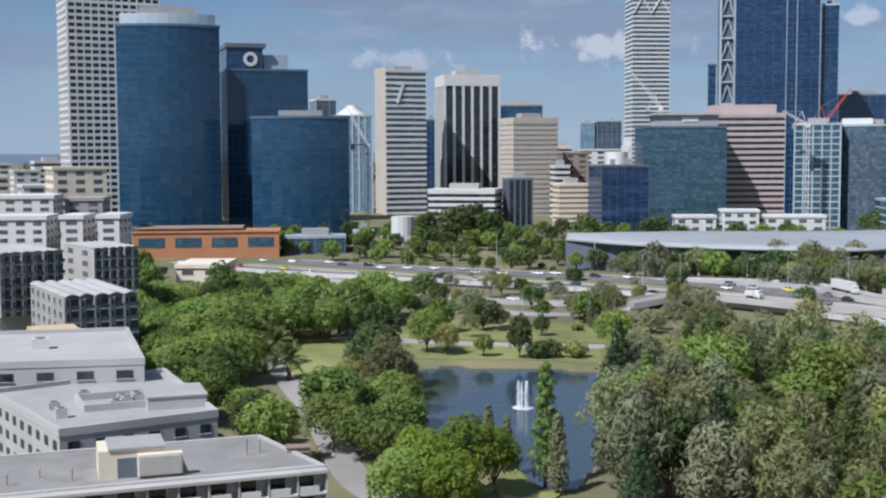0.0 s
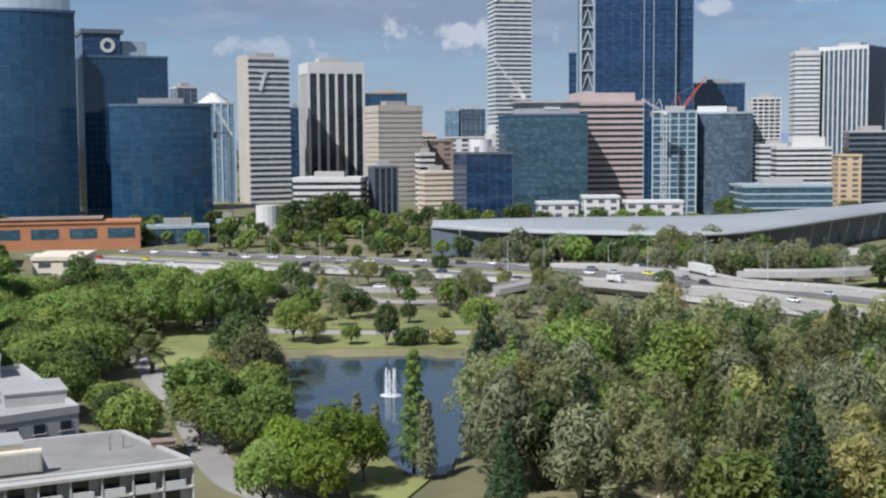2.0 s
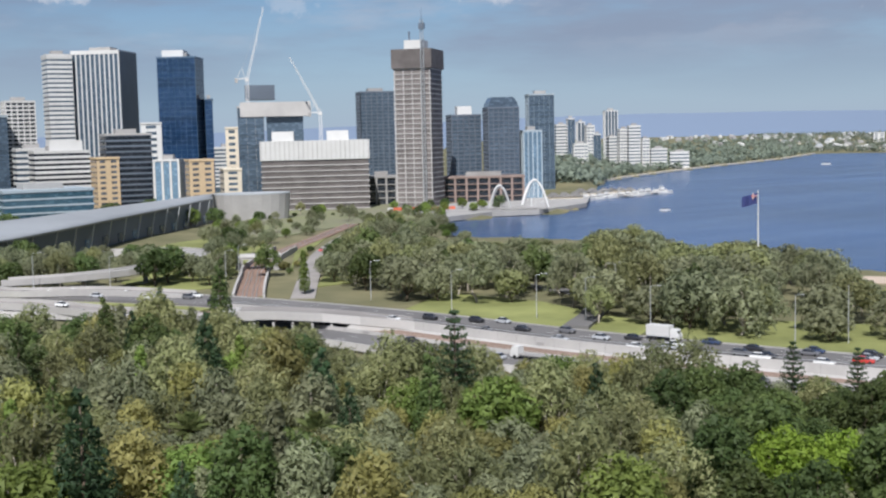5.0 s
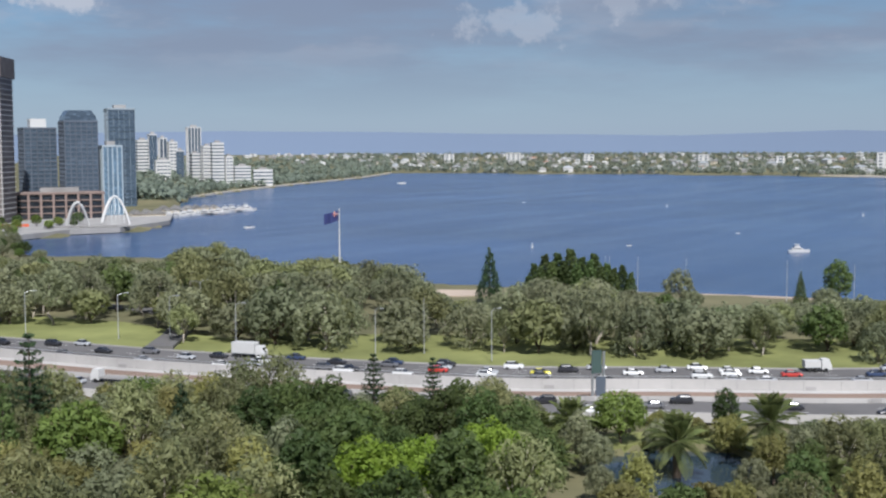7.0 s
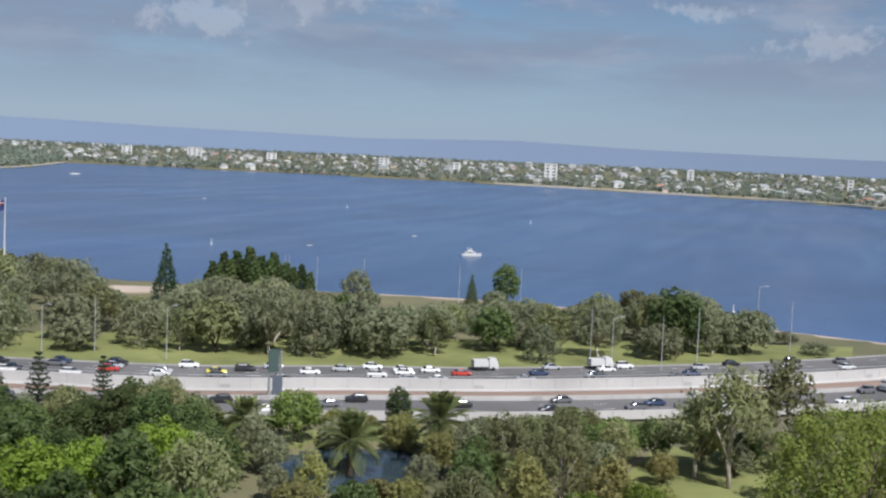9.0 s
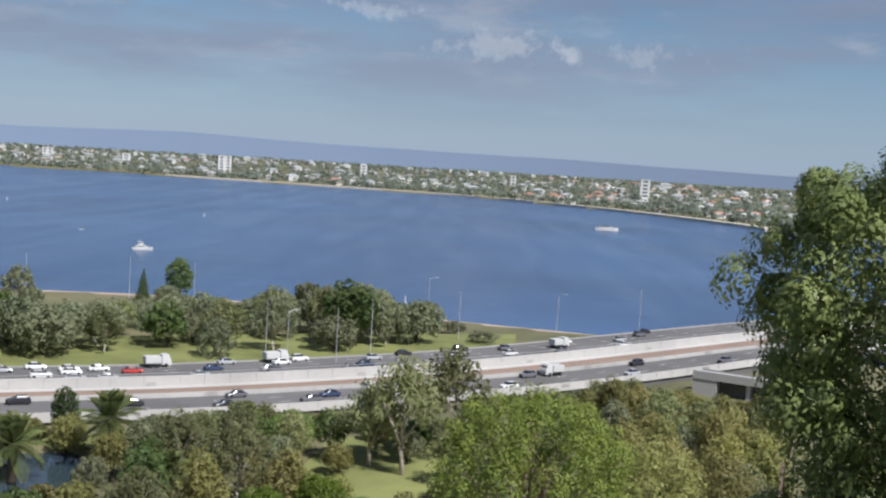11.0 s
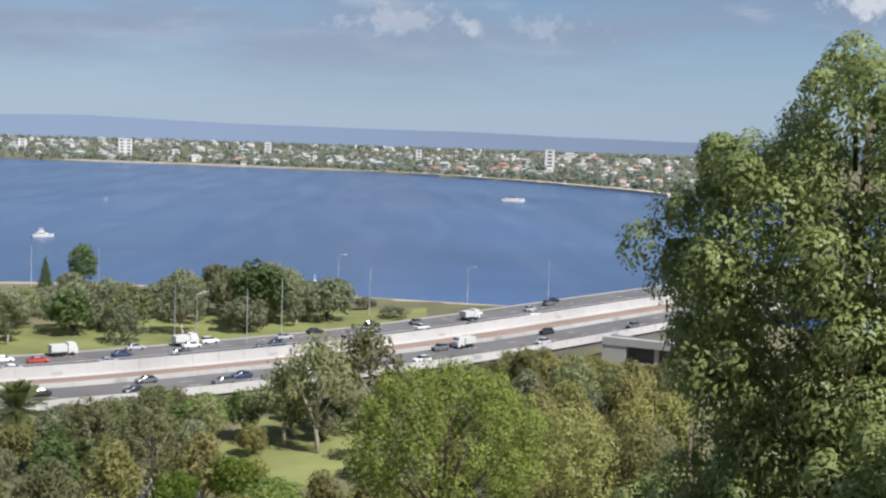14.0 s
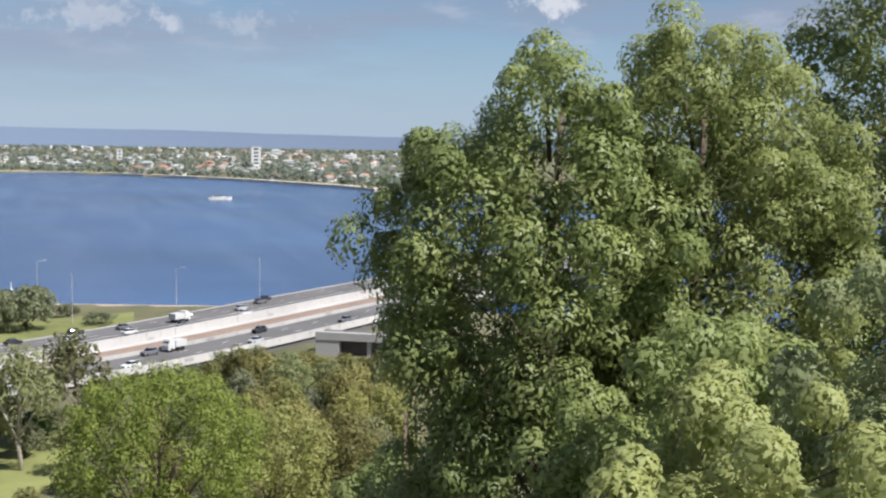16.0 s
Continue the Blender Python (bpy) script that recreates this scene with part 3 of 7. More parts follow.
BAY_ROAD = curve_points([(10, 400, 3.1), (8.6, 362, 3.1), (8.0, 320, 3.1), (7.2, 280, 3.1), (6.0, 245, 3.1), (4.8, 205, 3.1), (3.8, 190, 3.1), (2.5, 182, 3.1), (0, 172, 3.2)])
solid("road_bay", slab(BAY_ROAD, -3, 3, 0.12, -1), ASPHALT_P, "narrow grey park road curving past the lawn", "road", "structure")
PARK_ROAD = curve_points([(4.8, 372, 3), (2.3, 346, 3), (-1, 338, 3), (-6, 334, 3), (-9, 336, 3)])
solid("road_park", slab(PARK_ROAD, -3.5, 3.5, 0.14, -1), ASPHALT_P, "pale park road across the lawn", "road", "structure")
RAILCUT = curve_points([(-30.7, 405, 2.6), (-30.8, 430, 2.7), (-31.0, 465, 2.9), (-31.2, 500, 3.0), (-32.4, 570, 3.1), (-34.3, 660, 3.1), (-35.6, 740, 3.1)])
solid("road_rail_cutting", slab(RAILCUT, -4.6, 4.6, 0.4, -2), BALLAST, "reddish brown railway track bed", "railway", "structure")
for o in (-2.4, -1.0, 1.0, 2.4):
    solid("trim_cutting_rail", slab(RAILCUT, o - 0.1, o + 0.1, 0.55, 0.3), STEEL, "steel rail on the reddish track bed", "rail", "structure")
for o in (-5.4, 4.6):
    solid("wall_cutting", slab(RAILCUT[: len(RAILCUT) // 2], o, o + 0.8, 2.4, -2), CONCRETE, "pale concrete retaining wall of the rail cutting", "wall", "structure")
SIDE_ROAD = curve_points([(-33.2, 400, 3.1), (-33.6, 470, 3.1), (-34.2, 560, 3.1), (-35.5, 660, 3.1), (-36.5, 740, 3.1)])
solid("road_side", slab(SIDE_ROAD, -4, 4, 0.3, -1), ASPHALT_P, "pale asphalt road beside the railway", "road", "structure")
LOOP = curve_points([(-46.0, 318, 4.6), (-46.8, 345, 4), (-47.0, 372, 3.4), (-46.0, 398, 3.2), (-43.5, 420, 3.2)])
solid("road_exit", slab(LOOP, -3.5, 3.5, 0.25, -1), ASPHALT, "narrow asphalt exit road curving into the trees", "road", "structure")
SHORE_PATH = curve_points([(-66, 446, 2.6), (-75, 438, 2.6), (-83, 420, 2.6), (-91.7, 399, 2.6), (-97, 391, 2.6), (-103, 385, 2.6)])
solid("pavement_shore", slab(SHORE_PATH, -1.4, 2.2, 0.25, -1), SAND, "reddish sandy path along the river edge", "path", "structure")


def lawn(ctrl, z=3.0, name="ground_lawn", label="mown green lawn", mat=None):
    s = Shape()
    n = len(ctrl)
    s.add([(*P(b, d), z + 0.32) for b, d in ctrl] + [(*P(b, d), z - 1) for b, d in ctrl], [tuple(range(n)), *[(i, n + i, n + (i + 1) % n, (i + 1) % n) for i in range(n)]])
    return solid(name, s, mat or LAWN, label, "lawn", "structure")


lawn([(7.6, 345), (7.2, 300), (6.5, 268), (5.2, 252), (3.2, 262), (1.9, 300), (2.0, 318), (4.0, 350)], label="mown sunlit lawn between the park road and the lake")
lawn([(2.5, 312), (0, 311), (-4, 310), (-8, 306), (-9.5, 325), (-6, 329), (-1, 333), (2.0, 338)], label="green lawn on the lake's far bank")
lawn([(3.5, 352), (-1, 344), (-6, 340), (-9, 341), (-10, 372), (-5, 380), (0, 385)], label="green lawn behind the park road")
lawn([(-1.5, 186), (-3.4, 202), (-4.4, 187), (-5.6, 186), (-4, 172), (-2, 168)], label="green lake edge below the trees")
lawn([(-38, 362), (-42, 336), (-47, 312), (-49, 309), (-50, 330), (-47.8, 340), (-44.5, 372), (-40, 398)], z=3.6, label="bright green verge beside the freeway")
lawn([(-50, 300), (-57, 285), (-65, 280), (-72, 283), (-79, 292), (-87, 314), (-93, 342), (-93, 372), (-84, 350), (-72, 330), (-60, 330), (-51, 338)], z=3.9, label="sunlit park lawn between freeway and trees")
lawn([(-82.5, 190), (-84.5, 222), (-88, 232), (-91.5, 226), (-91, 198), (-87, 178), (-83.5, 176)], label="green lawn under scattered gum trees")
lawn([(-64.5, 200), (-67, 220), (-71, 226), (-75.5, 222), (-76, 205), (-74.8, 207), (-72.5, 217), (-69, 216), (-66.4, 207)], label="green bank of the small pond")
lawn([(-25, 470), (-28.6, 560), (-30.6, 640), (-31.8, 640), (-31.0, 540), (-29.3, 440), (-27, 430)], label="dry green verge beside the railway")
lawn([(-32.6, 470), (-33.1, 540), (-34.4, 640), (-33.5, 640), (-32.9, 560)], label="dry verge beside the railway")
lawn([(-57.5, 428), (-59, 446), (-62.5, 442), (-62.5, 430), (-60, 426)], label="dry golden grass near the river", mat=SAND)
lawn([(-33.9, 430), (-34.6, 520), (-35.6, 640), (-36.6, 700), (-37.2, 640), (-36.4, 520), (-35.6, 440)], label="dry grass beside the side road")
lawn([(-24.5, 560), (-27.2, 640), (-30.2, 690), (-30.4, 640), (-28.4, 565), (-26, 545)], label="sunlit grass slope in front of the convention centre")


# ---- buildings ----
def rect(w, d):
    return [(-w / 2, -d / 2), (w / 2, -d / 2), (w / 2, d / 2), (-w / 2, d / 2)]


def bowed(w, d, bulge, n=10):
    """A footprint whose front swells out by bulge."""
    front = []
    for i in range(n + 1):
        t = -1 + 2 * i / n
        front.append((t * w / 2, -d / 2 - bulge * (1 - t * t) + bulge))
    return front + [(w / 2, d / 2), (-w / 2, d / 2)]


def grown(foot, by):
    out = []
    n = len(foot)
    for i in range(n):
        p, q, r = Vector(foot[i - 1]), Vector(foot[i]), Vector(foot[(i + 1) % n])
        u, v = (q - p).normalized(), (r - q).normalized()
        m = (Vector((u.y, -u.x)) + Vector((v.y, -v.x)))
        m = m / max(0.4, m.length_squared / 2)
        out.append((q.x + m.x * by, q.y + m.y * by))
    return out


def block(size):
    return Shape().box(-size[0] / 2, -size[1] / 2, -size[2] / 2, size[0] / 2, size[1] / 2, size[2] / 2)


def facade(root, foot, segs, z0, z1, style, wall, glass, floor=3.8, bay=4.0, share=0.5, proud=0.35, trim=None, far=False):
    """Dress sides of a footprint: 'bands' (rows of glass between floor bands), 'fins' (piers), 'grid' (both), 'panes' (curtain wall), 'holes' (separate windows)."""
    floors = max(1, int(round((z1 - z0) / floor)))
    fh = (z1 - z0) / floors
    trim = trim or wall
    cache = {}

    def piece(name, size, mat, m):
        key = (name, tuple(round(s, 2) for s in size))
        if key not in cache:
            cache[key] = block(size).mesh(name, mat)
        part(name, cache[key], mat, root, m=m)

    if style in ("bands", "grid"):
        ring = Shape().prism(grown(foot, proud), -fh * share / 2, fh * share / 2).mesh("floor_band", wall)
        for k in range(floors + 1):
            part("floor_band", ring, wall, root, m=pose(0, 0, z0 + k * fh))
    for s in segs:
        p, q = Vector(foot[s]), Vector(foot[(s + 1) % len(foot)])
        u = (q - p).normalized()
        nrm = Vector((u.y, -u.x))
        length = (q - p).length
        bays = max(1, int(round(length / (bay * (1.9 if far and style == 'holes' else 1)))))
        bw = length / bays

        def place(along, z, out):
            c = p + u * along + nrm * out
            m = Matrix(((u.x, -nrm.x, 0, c.x), (u.y, -nrm.y, 0, c.y), (0, 0, 1, z), (0, 0, 0, 1)))
            return m

        if style in ("fins", "grid"):
            width = 0.26 * bw if style == "fins" else 0.18 * bw
            for i in range(bays + 1):
                piece("pier", (width, 1.0, z1 - z0), trim, place(i * bw, (z0 + z1) / 2, proud - 0.35))
        if style in ("panes", "fins", "bands", "grid"):
            rows = floors if style != "fins" else max(2, floors // 2)
            rh = (z1 - z0) / rows
            cols = max(1, bays // 5) if style == "panes" and not far else 1
            cw = length / cols
            for k in range(rows if style == "panes" or not far else 0):
                for i in range(cols):
                    piece("window", (cw - 0.16, 0.12, rh - 0.26), glass, place((i + 0.5) * cw, z0 + (k + 0.5) * rh, 0.04))
            if style == "panes" and length > 8:
                for i in range(bays + 1):
                    piece("mullion", (0.16, 0.3, z1 - z0), wall, place(i * bw, (z0 + z1) / 2, 0.1))
        if style == "holes":
            for k in range(floors):
                for i in range(bays):
                    piece("window", (bw * share, 0.12, fh * 0.48), glass, place((i + 0.5) * bw, z0 + (k + 0.5) * fh, 0.03))
                    if not far and bays < 9:
                        piece("sill", (bw * share + 0.3, 0.3, 0.14), wall, place((i + 0.5) * bw, z0 + (k + 0.24) * fh, 0.1))


def building(name, label, aL, aR, D, z1, z0=4.0, depth=30.0, turn=0.0, style="bands", wall=WHITE, glass=GLASS_DARK, floor=3.8, bay=4.5, share=0.5, bulge=0.0, body=None, parapet=1.2, trim=None, cap=None, roof=None, proud=0.35):
    """A tower between two bearings, its front D metres away."""
    mid, span = (aL + aR) / 2, D * radians(aL - aR)
    # small windows swap dark glass for the copy with haze in its colour
    if style == "holes" and glass is GLASS_DARK:
        glass = GLASS_HAZED
    t = radians(abs(turn))
    w = max(6.0, (span - depth * math.sin(t)) / math.cos(t))
    if w == 6.0:
        depth = max(6.0, (span - w * math.cos(t)) / max(0.2, math.sin(t)))
    root = thing(name, label, "building", at(mid, D + (depth * math.cos(t) + w * math.sin(t)) / 2, 0, turn))
    foot = bowed(w, depth, bulge) if bulge else rect(w, depth)
    nf = len(foot)
    front = list(range(nf - 3)) if bulge else [0]
    right, left = (nf - 3, nf - 1) if bulge else (1, 3)
    segs = front + ([left] if turn > 1 else []) + ([right] if turn < -1 else [])
    part("body", Shape().prism(foot, z0 - 12, z1), body or (wall if style in ("holes",) else glass if style in ("bands", "fins", "grid") else MULLION), root)
    facade(root, foot, segs, z0, z1, style, wall, glass, floor, bay, share, proud, trim, D > (300 if style == 'holes' else 780))
    if parapet:
        part("parapet", Shape().prism(grown(foot, proud + 0.15), z1 - 0.2, z1 + parapet), trim or wall, root)
    if parapet and style != "holes":
        part("roof_plant", Shape().prism(rect(w * 0.45, depth * 0.4), z1 + parapet * 0.5, z1 + parapet + 3.2), roof or CONCRETE_D, root)
    return root, w, depth


# the tall grid of precast balconies, with its neighbour of blue curved glass
building("office_tower", "tall pale concrete tower with a deep precast window grid", 17.34, 12.86, 720, 165, 20, 28, 12, "grid", WHITE, GLASS_DARK, 3.7, 4.2, 0.42, proud=0.7)
r, w, d = building("office_tower", "dark blue glass tower with a curved front", 14.84, 10.22, 690, 127, 18, 34, 0, "panes", MULLION, GLASS_BLUE, 3.9, 5.2, bulge=7)
part("screen", Shape().prism(grown(bowed(w, d, 7), -2.0), 127, 134), MULLION_P, r, "pale rooftop screen")
part("plant_room", Shape().prism(rect(w * 0.55, d * 0.5), 127, 138), CONCRETE_D, r)
r, w, d = building("office_tower", "blue glass tower with a pale ring sign under its roof cap", 10.3, 6.24, 760, 108, 18, 34, 8, "panes", MULLION, GLASS_BLUE, 3.9, 3.6)
part("crown", Shape().box(-w / 2, -d / 2, 108, -w / 2 + 22, d / 2, 122), GLASS_DEEP, r)
part("roof_cap", Shape().box(-w / 2 - 0.8, -d / 2 - 1, 122, -w / 2 + 24, d / 2, 124.5), SLATE, r)
part("plant_screen", Shape().box(-w / 2 + 23, -d / 2 + 3, 108, -w / 2 + 38, d / 2 - 3, 118), MULLION_P, r)
ring = Shape()
for k in range(28):
    b0, b1 = k * math.tau / 28, (k + 1) * math.tau / 28
    vs = [(math.cos(b) * q, y, math.sin(b) * q) for b in (b0, b1) for q in (2.3, 4.3) for y in (-0.25, 0.25)]
    ring.add(vs, [(0, 2, 6, 4), (1, 5, 7, 3), (2, 3, 7, 6), (0, 4, 5, 1)])
part("ring_sign", ring, WHITE, r, "pale ring-shaped sign", pose(-w / 2 + 14.5, -d / 2 - 0.4, 115))
building("office_building", "wide blue glass office block with a rounded front", 8.88, 4.35, 660, 76, 14, 34, 0, "panes", MULLION, GLASS_BLUE, 4.1, 5.0, bulge=6)
building("office_building", "small grey tower behind the glass block", 6.18, 4.96, 1000, 101, 14, 22, 14, "panes", WHITE, GLASS_GREY, 4, 5)
r, w, d = building("office_tower", "pale blue glass tower with a white stepped dome", 5.14, 3.30, 880, 84, 14, 30, 0, "fins", MULLION_P, GLASS_PALE, 4, 5)
for k in range(4):
    part("dome_tier", Shape().prism([(math.cos(i * math.tau / 16) * (12 - 2.6 * k), math.sin(i * math.tau / 16) * (12 - 2.6 * k)) for i in range(16)], 85 + 1.8 * k, 86.9 + 1.8 * k, 0.88), WHITE, r)
r, w, d = building("office_tower", "beige and grey banded tower with slanted white sign stroke", 3.16, 0.78, 850, 114, 12, 26, 18, "bands", WHITE, GLASS_GREY, 3.9, 5, 0.45, cap=2)
part("core_wall", Shape().box(-w / 2 - 0.6, -d / 2 + 1, 12, -w / 2 + 5, d / 2 - 1, 117), BEIGE, r, "beige stone end wall")
part("sign_stroke", Shape().box(-1.0, -0.3, -7, 1.0, 0.3, 7, pose(-w * 0.16, -d / 2 - 0.7, 99, 0, 18, 0)), WHITE, r, "white slanted sign stroke")
part("sign_bar", Shape().box(-3.0, -0.3, -0.9, 3.0, 0.3, 0.9, pose(-w * 0.14, -d / 2 - 0.7, 105.5)), WHITE, r)
building("office_tower", "narrow dark glass tower", 0.79, 0.30, 960, 83, 12, 12, 0, "panes", MULLION, GLASS_DEEP, 4, 4)
r, w, d = building("office_tower", "dark tower striped with white vertical piers", 0.38, -2.64, 900, 107, 12, 34, 13, "fins", WHITE, GLASS_DARK, 3.9, 7.0, parapet=8, trim=WHITE, proud=0.5)
part("roof_box", Shape().box(-w * 0.25, -6, 114, w * 0.2, 8, 119), CONCRETE, r)
building("office_building", "blue-grey glass block behind", -2.60, -4.63, 1150, 102, 12, 26, 0, "panes", MULLION, GLASS_BLUE, 4, 8, trim=BROWN)
r, w, d = building("office_tower", "beige stone office tower with fine window rows", -2.64, -5.35, 850, 78, 10, 26, 22, "bands", BEIGE, BEIGE, 3.4, 6, 0.62, parapet=4.0)
building("office_building", "white banded low office block", 0.70, -2.80, 720, 34, 8, 24, -12, "bands", WHITE, GLASS_DARK, 3.6, 5, 0.5, parapet=2)
building("office_building", "dark purple-grey office block with ribs", -2.80, -4.17, 730, 41, 8, 20, 10, "fins", SLATE, GLASS_DARK, 3.6, 3.2)
building("apartment_building", "cream apartment block with balconies", -5.12, -6.74, 720, 38, 8, 16, 15, "bands", CREAM, BROWN, 3.1, 3.5, 0.55)
r, w, d = building("office_building", "black glass cube with a white drum on its roof", -6.74, -9.55, 690, 49, 6, 28, 16, "panes", SLATE, GLASS_DEEP, 3.7, 4.5)
part("roof_drum", Shape().prism([(math.cos(i * math.tau / 20) * 6.2 - 1, math.sin(i * math.tau / 20) * 6.2) for i in range(20)], 49, 57.5), WHITE, r, "white rooftop drum")
building("office_tower", "distant pale green glass tower", -6.39, -7.04, 1500, 95, 12, 20, 0, "panes", MULLION_P, GLASS_PALE, 5, 6)
building("office_tower", "distant grey-blue glass tower", -6.99, -8.28, 1500, 97, 12, 24, 10, "panes", MULLION_P, GLASS_GREY, 5, 6)
building("office_building", "low brown brick building among roofs", -5.29, -6.78, 900, 57, 10, 30, 10, "holes", BROWN, GLASS_DARK, 4, 5)
building("office_building", "white rooftop building in the inner city", -5.0, -5.9, 830, 48, 10, 20, 10, "bands", WHITE, GLASS_DARK, 4, 5)
# the white tower with cross-braces, and the tallest dark tower
r, w, d = building("office_tower", "tall white-banded tower with braced upper floors", -8.39, -10.42, 1100, 205, 12, 30, 14, "bands", WHITE, GLASS_GREY, 3.9, 6, 0.45)
for i, s in ((0, 1), (1, -1), (2, 1), (3, -1)):
    x0, x1 = -w / 2 + i * w / 4, -w / 2 + (i + 1) * w / 4
    za, zb = (180, 194) if s > 0 else (194, 180)
    part("brace", Shape().tube([(x0, -d / 2 - 0.9, za), (x1, -d / 2 - 0.9, zb)], [0.7, 0.7], 4), WHITE, r)
for k in range(4):
    part("splayed_base", Shape().box(-w / 2 - 2.2 * (4 - k) + 1, -d / 2, 46 + 6 * k, -w / 2, d / 2, 52 + 6 * k), WHITE, r)
r, w, d = building("office_tower", "very tall dark blue glass tower with a white truss core", -13.10, -17.05, 950, 190, 10, 42, 6, "panes", MULLION, GLASS_DEEP, 4.1, 6.5)
part("core", Shape().box(-w / 2 - 11, -d / 2 + 5, 10, -w / 2, d / 2 - 4, 190), SLATE, r, "dark service core")
for x in (-w / 2 - 11, -w / 2 - 0.6):
    part("truss_post", Shape().box(x - 0.8, -d / 2 + 2.5, 10, x + 0.8, -d / 2 + 5.2, 192), MULLION_P, r)
for k in range(11):
    za = 12 + 16.4 * k
    for x0, x1 in ((-w / 2 - 10.6, -w / 2 - 5.6), (-w / 2 - 1.0, -w / 2 - 5.6)):
        part("truss_brace", Shape().tube([(x0, -d / 2 + 3.6, za), (x1, -d / 2 + 3.6, za + 14)], [0.6, 0.6], 4), MULLION_P, r)
    part("truss_beam", Shape().box(-w / 2 - 11, -d / 2 + 3, za - 0.6, -w / 2, -d / 2 + 4.2, za + 0.6), MULLION_P, r)
for x in (w * 0.10, w * 0.22, w / 2 - 0.4):
    part("light_strip", Shape().box(x - 0.3, -d / 2 - 0.5, 10, x + 0.3, -d / 2, 190), MULLION_P, r)
building("office_tower", "stepped wing of the tall dark glass tower", -17.05, -17.78, 962, 166, 10, 26, 0, "panes", MULLION, GLASS_DEEP, 4.1, 6.5, trim=MULLION_P)
building("office_tower", "dark sliver tower behind the truss core", -12.15, -12.5, 1050, 130, 10, 12, 0, "panes", MULLION, GLASS_DEEP, 5, 5)
r, w, d = building("office_building", "grey-green glass office building with a stepped top", -8.82, -13.04, 760, 72, 8, 34, 10, "panes", MULLION, GLASS_TEAL, 3.8, 4.4, body=SLATE)
part("upper_block", Shape().box(-w * 0.32, -d / 2 + 5, 72, w * 0.42, d / 2, 80), CONCRETE_D, r)
part("sign_bar", Shape().box(-w * 0.02, -d / 2 + 4.6, 76, w * 0.18, -d / 2 + 5, 79), WHITE, r)
part("roof_slab", Shape().box(-w * 0.36, -d / 2 + 3, 80, w * 0.45, d / 2, 81.3), CONCRETE, r)
r, w, d = building("office_tower", "pink granite tower with recessed brown window bands", -11.69, -15.54, 800, 80, 8, 34, 14, "bands", PINK, GLASS_DARK, 3.8, 5, 0.5, parapet=2.0, proud=0.6)
part("upper_block", Shape().box(-w * 0.4, -d / 2 + 4, 81, w * 0.42, d / 2 - 2, 87.5), PINK, r)
building("office_tower", "dark slate office tower", -17.64, -20.09, 1050, 103, 10, 26, 8, "panes", SLATE, GLASS_DEEP, 4.2, 6)
building("office_building", "pale green glass building wrapped in scaffold decks", -15.99, -17.95, 800, 74, 6, 30, 0, "grid", MULLION_P, GLASS_TEAL, 3.9, 5, 0.2, proud=0.5)
r, w, d = building("office_building", "grey-blue glass block with a curved side", -17.85, -20.48, 806, 73, 6, 34, 0, "panes", MULLION_P, GLASS_GREY, 3.9, 4, bulge=4)
part("roof_level", Shape().box(-w * 0.45, -10, 73, 2, 10, 78), WHITE, r)
building("apartment_building", "white gridded hotel tower", -20.22, -21.66, 1100, 92, 10, 22, 10, "grid", WHITE, GLASS_DARK, 3.4, 5, 0.4)
r, w, d = building("apartment_building", "white stepped building with long balcony bands", -21.25, -23.90, 900, 50, 8, 26, 10, "bands", WHITE, GLASS_DARK, 3.4, 5, 0.5)
part("setback", Shape().box(-w * 0.2, -8, 50, w * 0.4, 8, 58), WHITE, r)
building("office_tower", "white tower with narrow horizontal bands", -22.03, -23.31, 1055, 126, 10, 22, 12, "bands", WHITE, GLASS_GREY, 3.8, 5, 0.6, parapet=3)
r, w, d = building("office_tower", "white ribbed tower with its shaded side coloured dark", -23.28, -26.10, 1050, 129, 10, 38, -22, "fins", WHITE, GLASS_GREY, 3.8, 4.0, parapet=3)
# slate slab over the right face: shade put into the wall colour
part("side_wall", Shape().box(w / 2, -d / 2, 10, w / 2 + 1.2, d / 2, 131), SLATE, r, "plain side wall coloured dark as shade")
building("office_building", "dark flat-roofed office block with pale roof sign", -24.29, -26.61, 900, 61, 6, 28, 10, "bands", SLATE, GLASS_DARK, 3.8, 5, 0.35, trim=CONCRETE)
building("apartment_building", "yellow brick building with square windows", -23.88, -25.15, 850, 45, 6, 18, 14, "holes", TAN, GLASS_DARK, 3.6, 3.6)
r, w, d = building("office_tower", "dark blue glass tower with a pale crown", -26.99, -29.07, 1050, 125, 8, 30, -14, "panes", MULLION, GLASS_DEEP, 4, 4.5)
part("crown_rail", Shape().box(-w * 0.42, -8, 126, w * 0.15, 8, 132), WHITE, r)
building("office_tower", "stepped shoulder of the dark glass tower", -29.05, -29.40, 1060, 90, 8, 20, 0, "panes", MULLION, GLASS_DEEP, 4, 4.5)
building("office_building", "white and blue low office building", -26.67, -27.99, 880, 42, 6, 20, -10, "fins", WHITE, GLASS_PALE, 3.8, 5)
building("office_building", "plain white building behind the office blocks", -26.16, -27.08, 1000, 70, 6, 20, 0, "holes", WHITE, GLASS_GREY, 5, 8)
building("apartment_building", "tan rendered building with dark windows", -28.04, -29.36, 850, 42, 5, 18, 10, "holes", TAN, GLASS_DARK, 3.6, 3.6)
building("office_building", "plain tan building among towers", -29.93, -30.50, 1000, 65, 5, 14, 0, "holes", CREAM, GLASS_GREY, 5, 5)
building("office_building", "low wide glass building with a pale flat roof", -19.37, -24.00, 720, 29, 5, 40, 14, "bands", MULLION_P, GLASS_TEAL, 4, 6, 0.25, roof=ROOF_W)
